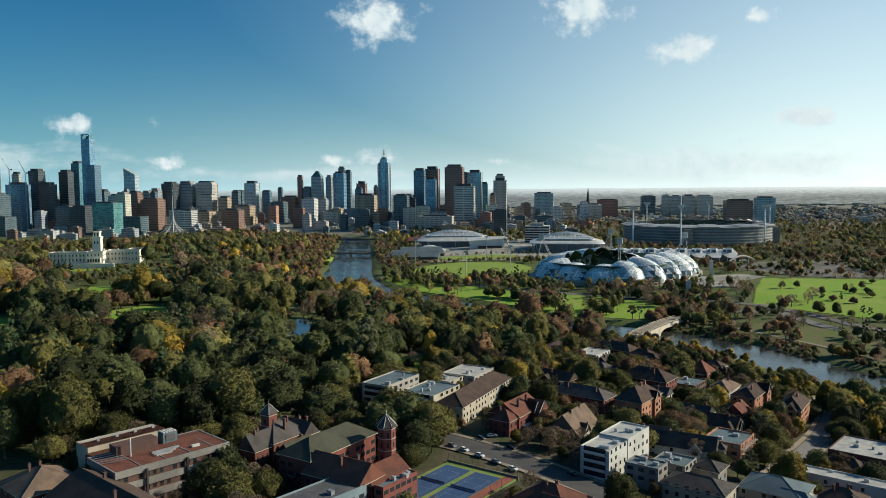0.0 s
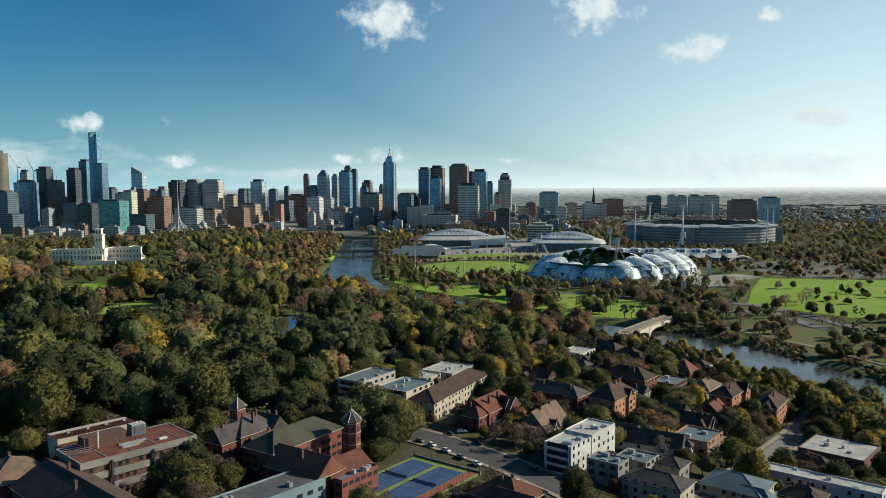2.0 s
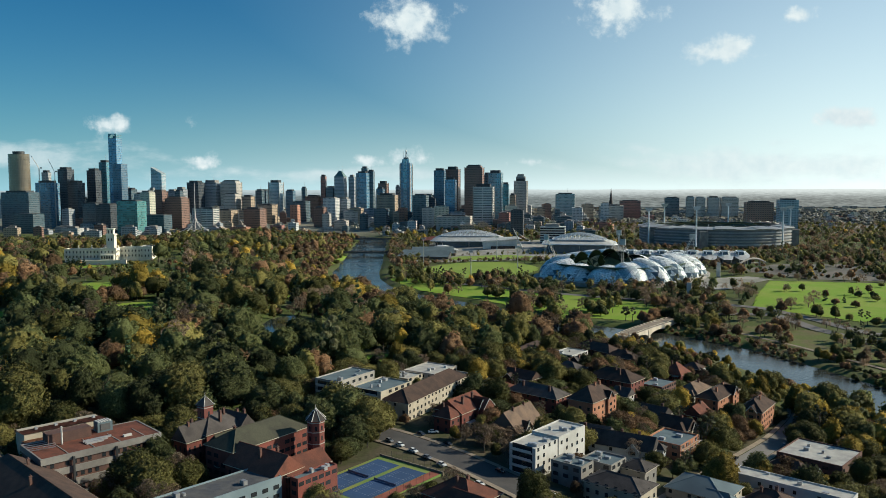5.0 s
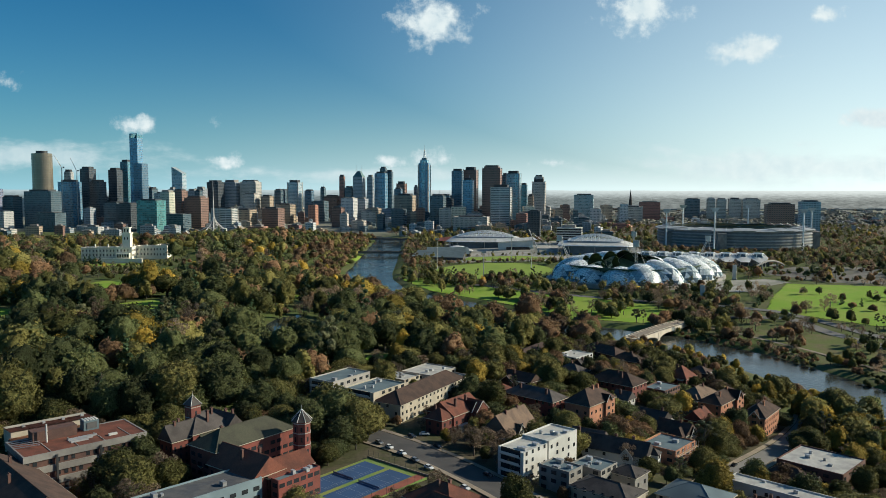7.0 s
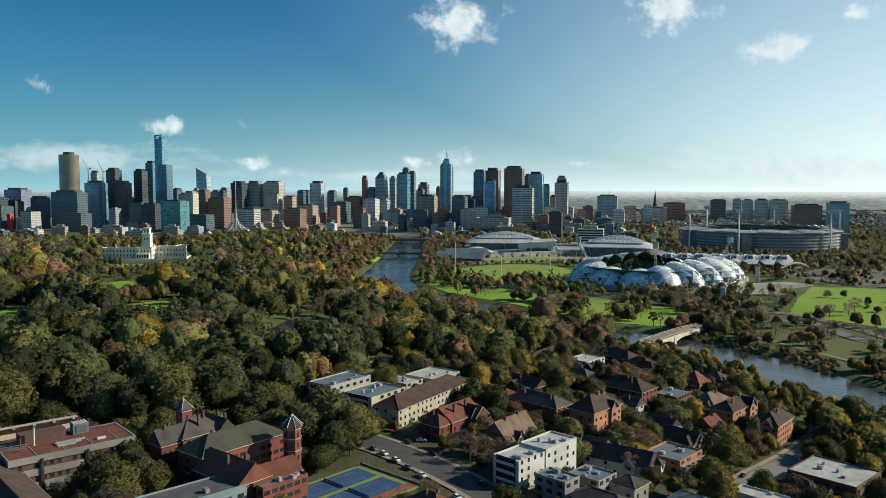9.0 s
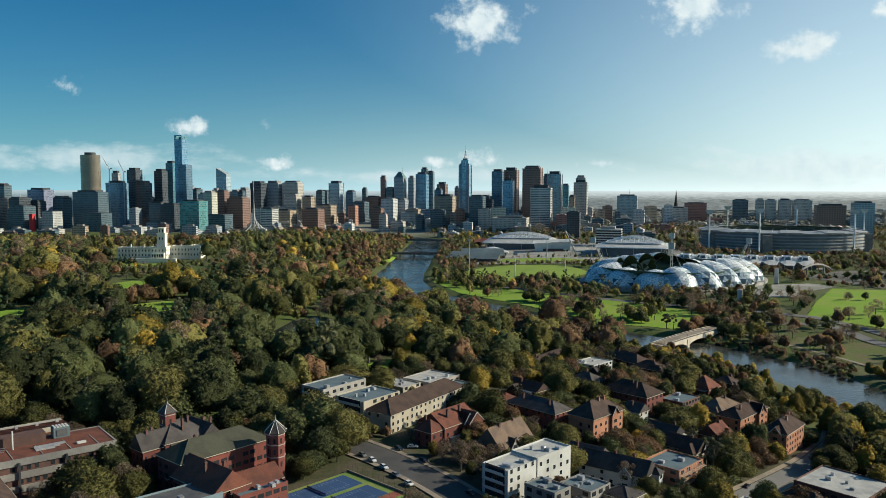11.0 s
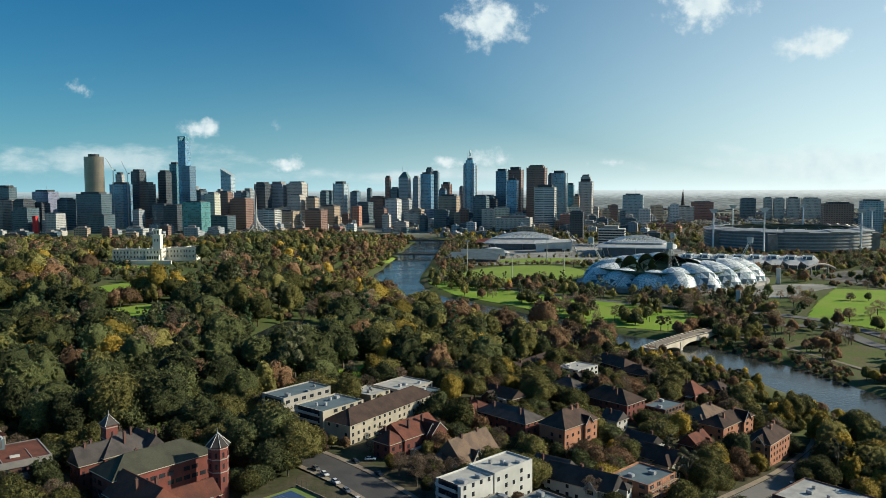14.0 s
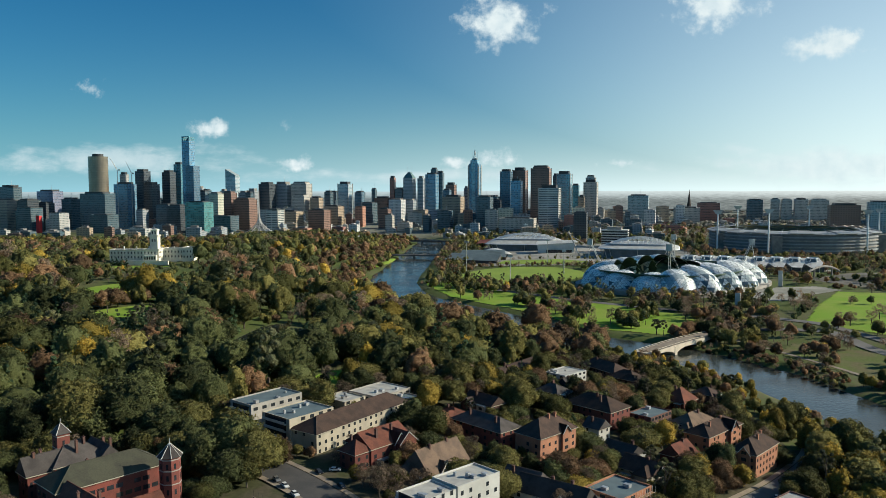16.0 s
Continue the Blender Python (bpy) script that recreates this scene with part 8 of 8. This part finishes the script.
# ---- scaffold round the building under repair ----
def scaffold(x, y, L, W, H, turn):
    ob = thing("scaffold", x, y, gz(x, y), turn, "steel scaffold with timber edge boards round a building", "scaffold")
    n = 7
    for k in range(n):
        v = -W / 2 + W * k / (n - 1)
        for a in (L / 2 + 0.4, L / 2 + 1.6):
            bm = bmesh.new()
            add_rod(bm, (a, v, -1), (a, v, H + 1.2), 0.07, 0.07, 5)
            part("standard", bm, M_STEEL, ob)
    for z in range(2, int(H) + 1, 2):
        for a in (L / 2 + 0.4, L / 2 + 1.6):
            bm = bmesh.new()
            add_rod(bm, (a, -W / 2, z), (a, W / 2, z), 0.06, 0.06, 5)
            part("ledger", bm, M_STEEL, ob)
        part("deck_board", box(L / 2 + 0.5, L / 2 + 1.5, -W / 2, W / 2, z - 0.12, z - 0.04), M_TIMBER, ob)
    for z in (H + 0.3, H + 0.9):
        part("edge_board", box(-L / 2, L / 2, W / 2 + 0.3, W / 2 + 0.36, z, z + 0.25), M_TIMBER, ob)
        part("edge_board", box(-L / 2 - 0.36, -L / 2 - 0.3, -W / 2, W / 2, z, z + 0.25), M_TIMBER, ob)


scaffold(117.9, 353.1, 16, 19, 9, -38)


# ---- street and garden trees of the suburb ----
def on_plot(x, y, room):
    for px, py, L, W, a in PLOTS:
        dx, dy = x - px, y - py
        u, v = dx * math.cos(a) + dy * math.sin(a), -dx * math.sin(a) + dy * math.cos(a)
        if abs(u) < L / 2 + room and abs(v) < W / 2 + room:
            return True
    return False


PLOTS.append((-5, 289, 33, 42, radians(-36)))
KERBSIDE = [(-14, 336), (8, 303), (40, 268), (66, 276), (48, 306), (30, 335), (8, 352), (-8, 348)]
YARD = {"olive": 40, "evergreen": 20, "bare": 16, "rust": 14, "yellow": 9, "gum": 5, "conifer": 2}
gx = -200.0
while gx < 290:
    gy = 210.0
    while gy < 680:
        x, y = gx + rng.uniform(-4, 4), gy + rng.uniform(-4, 4)
        if in_ring(SUBURB, x, y) and not in_ring(KERBSIDE, x, y) and seen(x, y, 10) and not on_plot(x, y, 2.0) and not any(on_line(r, x, y, 7.5) for r in ROADS):
            tight = on_plot(x, y, 4.0)
            s = rng.uniform(0.3, 0.6) if tight else rng.uniform(0.5, 1.05)
            d = math.hypot(x - 40, y - 40)
            for gap_ in (4, 8, 13, 19, 26, 34):
                if on_plot(40 + (x - 40) * (1 + gap_ / d), 40 + (y - 40) * (1 + gap_ / d), 0.0):
                    s = min(s, (2.6 + 0.26 * gap_) / 13.5)
                    break
            if rng.random() < (0.8 if y > 480 else 0.66):
                plant(choose(YARD) if x > -20 else rng.choice(("olive", "bare", "evergreen")), rng.randrange(3), x, y, s, rng.uniform(0, 360))
        gy += 8.4
    gx += 8.4
# large trees between the school and the pale blocks
for x, y, key, s in ((-22, 340, "evergreen", 1.5), (-12, 334, "olive", 1.25), (-30, 350, "olive", 1.3), (-18, 322, "evergreen", 1.1), (-32, 332, "evergreen", 1.35), (-10, 347, "rust", 0.9), (-22, 326, "gum", 0.8),
                     (-46, 338, "conifer", 0.8), (-40, 350, "evergreen", 1.1), (-70, 338, "bare", 0.9), (-56, 342, "rust", 0.7),
                     (-86, 270, "olive", 1.15), (-78, 264, "olive", 1.05), (-68, 274, "olive", 0.85), (-92, 262, "bare", 0.9), (-82, 280, "rust", 0.8), (-74, 284, "bare", 0.7)):
    plant(key, 1, x, y, s, x * 7)

for x, y, key, s in ((27, 334, "bare", 0.62), (35, 326, "bare", 0.7), (44, 315, "bare", 0.66), (51, 306, "bare", 0.55), (23, 339, "yellow", 0.4), (40, 320, "olive", 0.4)):
    plant(key, 2, x, y, s, x * 11)
for x, y, s in ((-585, 1160, 0.9), (-576, 1157, 1.0), (-566, 1155, 0.95), (-557, 1152, 1.0), (-600, 1165, 0.8)):
    far_tree("conifer", 0, 0, x, y, s)
# single golden and red trees that stand out of the garden's green
for x, y, key, s in ((-221, 469, "yellow", 1.9), (-207, 526, "yellow", 1.35), (-131, 498, "yellow", 1.35), (-183, 640, "rust", 1.6), (-172, 389, "olive", 1.3), (-240, 452, "rust", 1.5),
                     (-91, 389, "olive", 1.5), (-150, 470, "conifer", 1.25), (-128, 452, "evergreen", 1.7), (-110, 402, "rust", 1.4), (109, 414, "evergreen", 0.95), (116, 408, "evergreen", 0.7), (27, 402, "evergreen", 0.8), (36, 396, "evergreen", 0.85), (168, 352, "rust", 0.8), (178, 338, "yellow", 0.7), (160, 340, "rust", 0.7)):
    plant(key, 0, x, y, s, x * 5)

for x, y, key, s in ((156, 393, "rust", 0.8), (165, 403, "rust", 0.75), (147, 384, "rust", 0.7), (173, 410, "yellow", 0.7), (132, 349, "olive", 0.75), (141, 364, "evergreen", 0.6), (150, 376, "olive", 0.7),
                     (48, 335, "bare", 0.85), (40, 332, "bare", 0.8), (33, 339, "bare", 0.75), (226, 480, "evergreen", 1.0), (238, 470, "olive", 1.3), (240, 446, "yellow", 1.25), (211, 430, "olive", 1.0),
                     (222, 414, "olive", 1.2), (232, 428, "yellow", 1.2), (226, 524, "olive", 1.0), (212, 503, "yellow", 0.9), (218, 512, "olive", 1.0), (42, 380, "evergreen", 0.8), (32, 437, "yellow", 1.1),
                     (40, 488, "olive", 1.2), (52, 505, "yellow", 1.15), (30, 462, "olive", 1.1), (90, 534, "evergreen", 0.8), (79, 516, "evergreen", 0.9), (98, 336, "bare", 0.7), (106, 331, "olive", 0.6),
                     (164, 424, "evergreen", 0.85), (157, 416, "evergreen", 0.8)):
    plant(key, int(x) % 3, x, y, s, x * 13)
for x, y, key, s in ((348, 826, "rust", 1.0), (400, 872, "bare", 1.2), (362, 838, "bare", 1.1), (385, 850, "bare", 1.0), (372, 800, "olive", 0.9), (420, 890, "conifer", 0.7), (436, 880, "conifer", 0.6), *((322 + k * 5.5, 872 + k * 11, "conifer" if k % 3 else "evergreen", 0.5 + 0.07 * (k * 5 % 4)) for k in range(10))):
    far_tree(key, 1, 0, x, y, s)


def palm(x, y, h):
    """A palm: slim trunk and a round head of drooping fronds."""
    ob = thing("palm_tree", x, y, gz(x, y), x * 3, "tall palm with slim trunk on the lake lawn", "tree", "palms by the lake")
    bm = bmesh.new()
    add_rod(bm, (0, 0, -0.5), (0.3, 0, h), 0.35, 0.25, 7)
    part("trunk", bm, M_BARK, ob)
    bm = bmesh.new()
    for k in range(34):
        a, up_ = k * 2.4, 1.2 - 1.9 * (k / 33)
        last, tip = Vector((0.3, 0, h)), Vector((math.cos(a), math.sin(a), up_)).normalized()
        side = Vector((-math.sin(a), math.cos(a), 0)) * 0.35
        row = [last - side * 0.4, last + side * 0.4]
        for q in range(1, 4):
            mid = last + tip * (1.15 * q) - Vector((0, 0, 0.16 * q * q))
            nxt = [mid - side * (1.0 if q < 3 else 0.1), mid + side * (1.0 if q < 3 else 0.1)]
            bm.faces.new([bm.verts.new(v) for v in (row[0], row[1], nxt[1], nxt[0])])
            row = nxt
    part("crown", bm, LEAF_NEAR["olive"], ob)


palm(-116, 648, 11)
palm(-105, 662, 9)
palm(-288, 676, 10)
finish_woods()
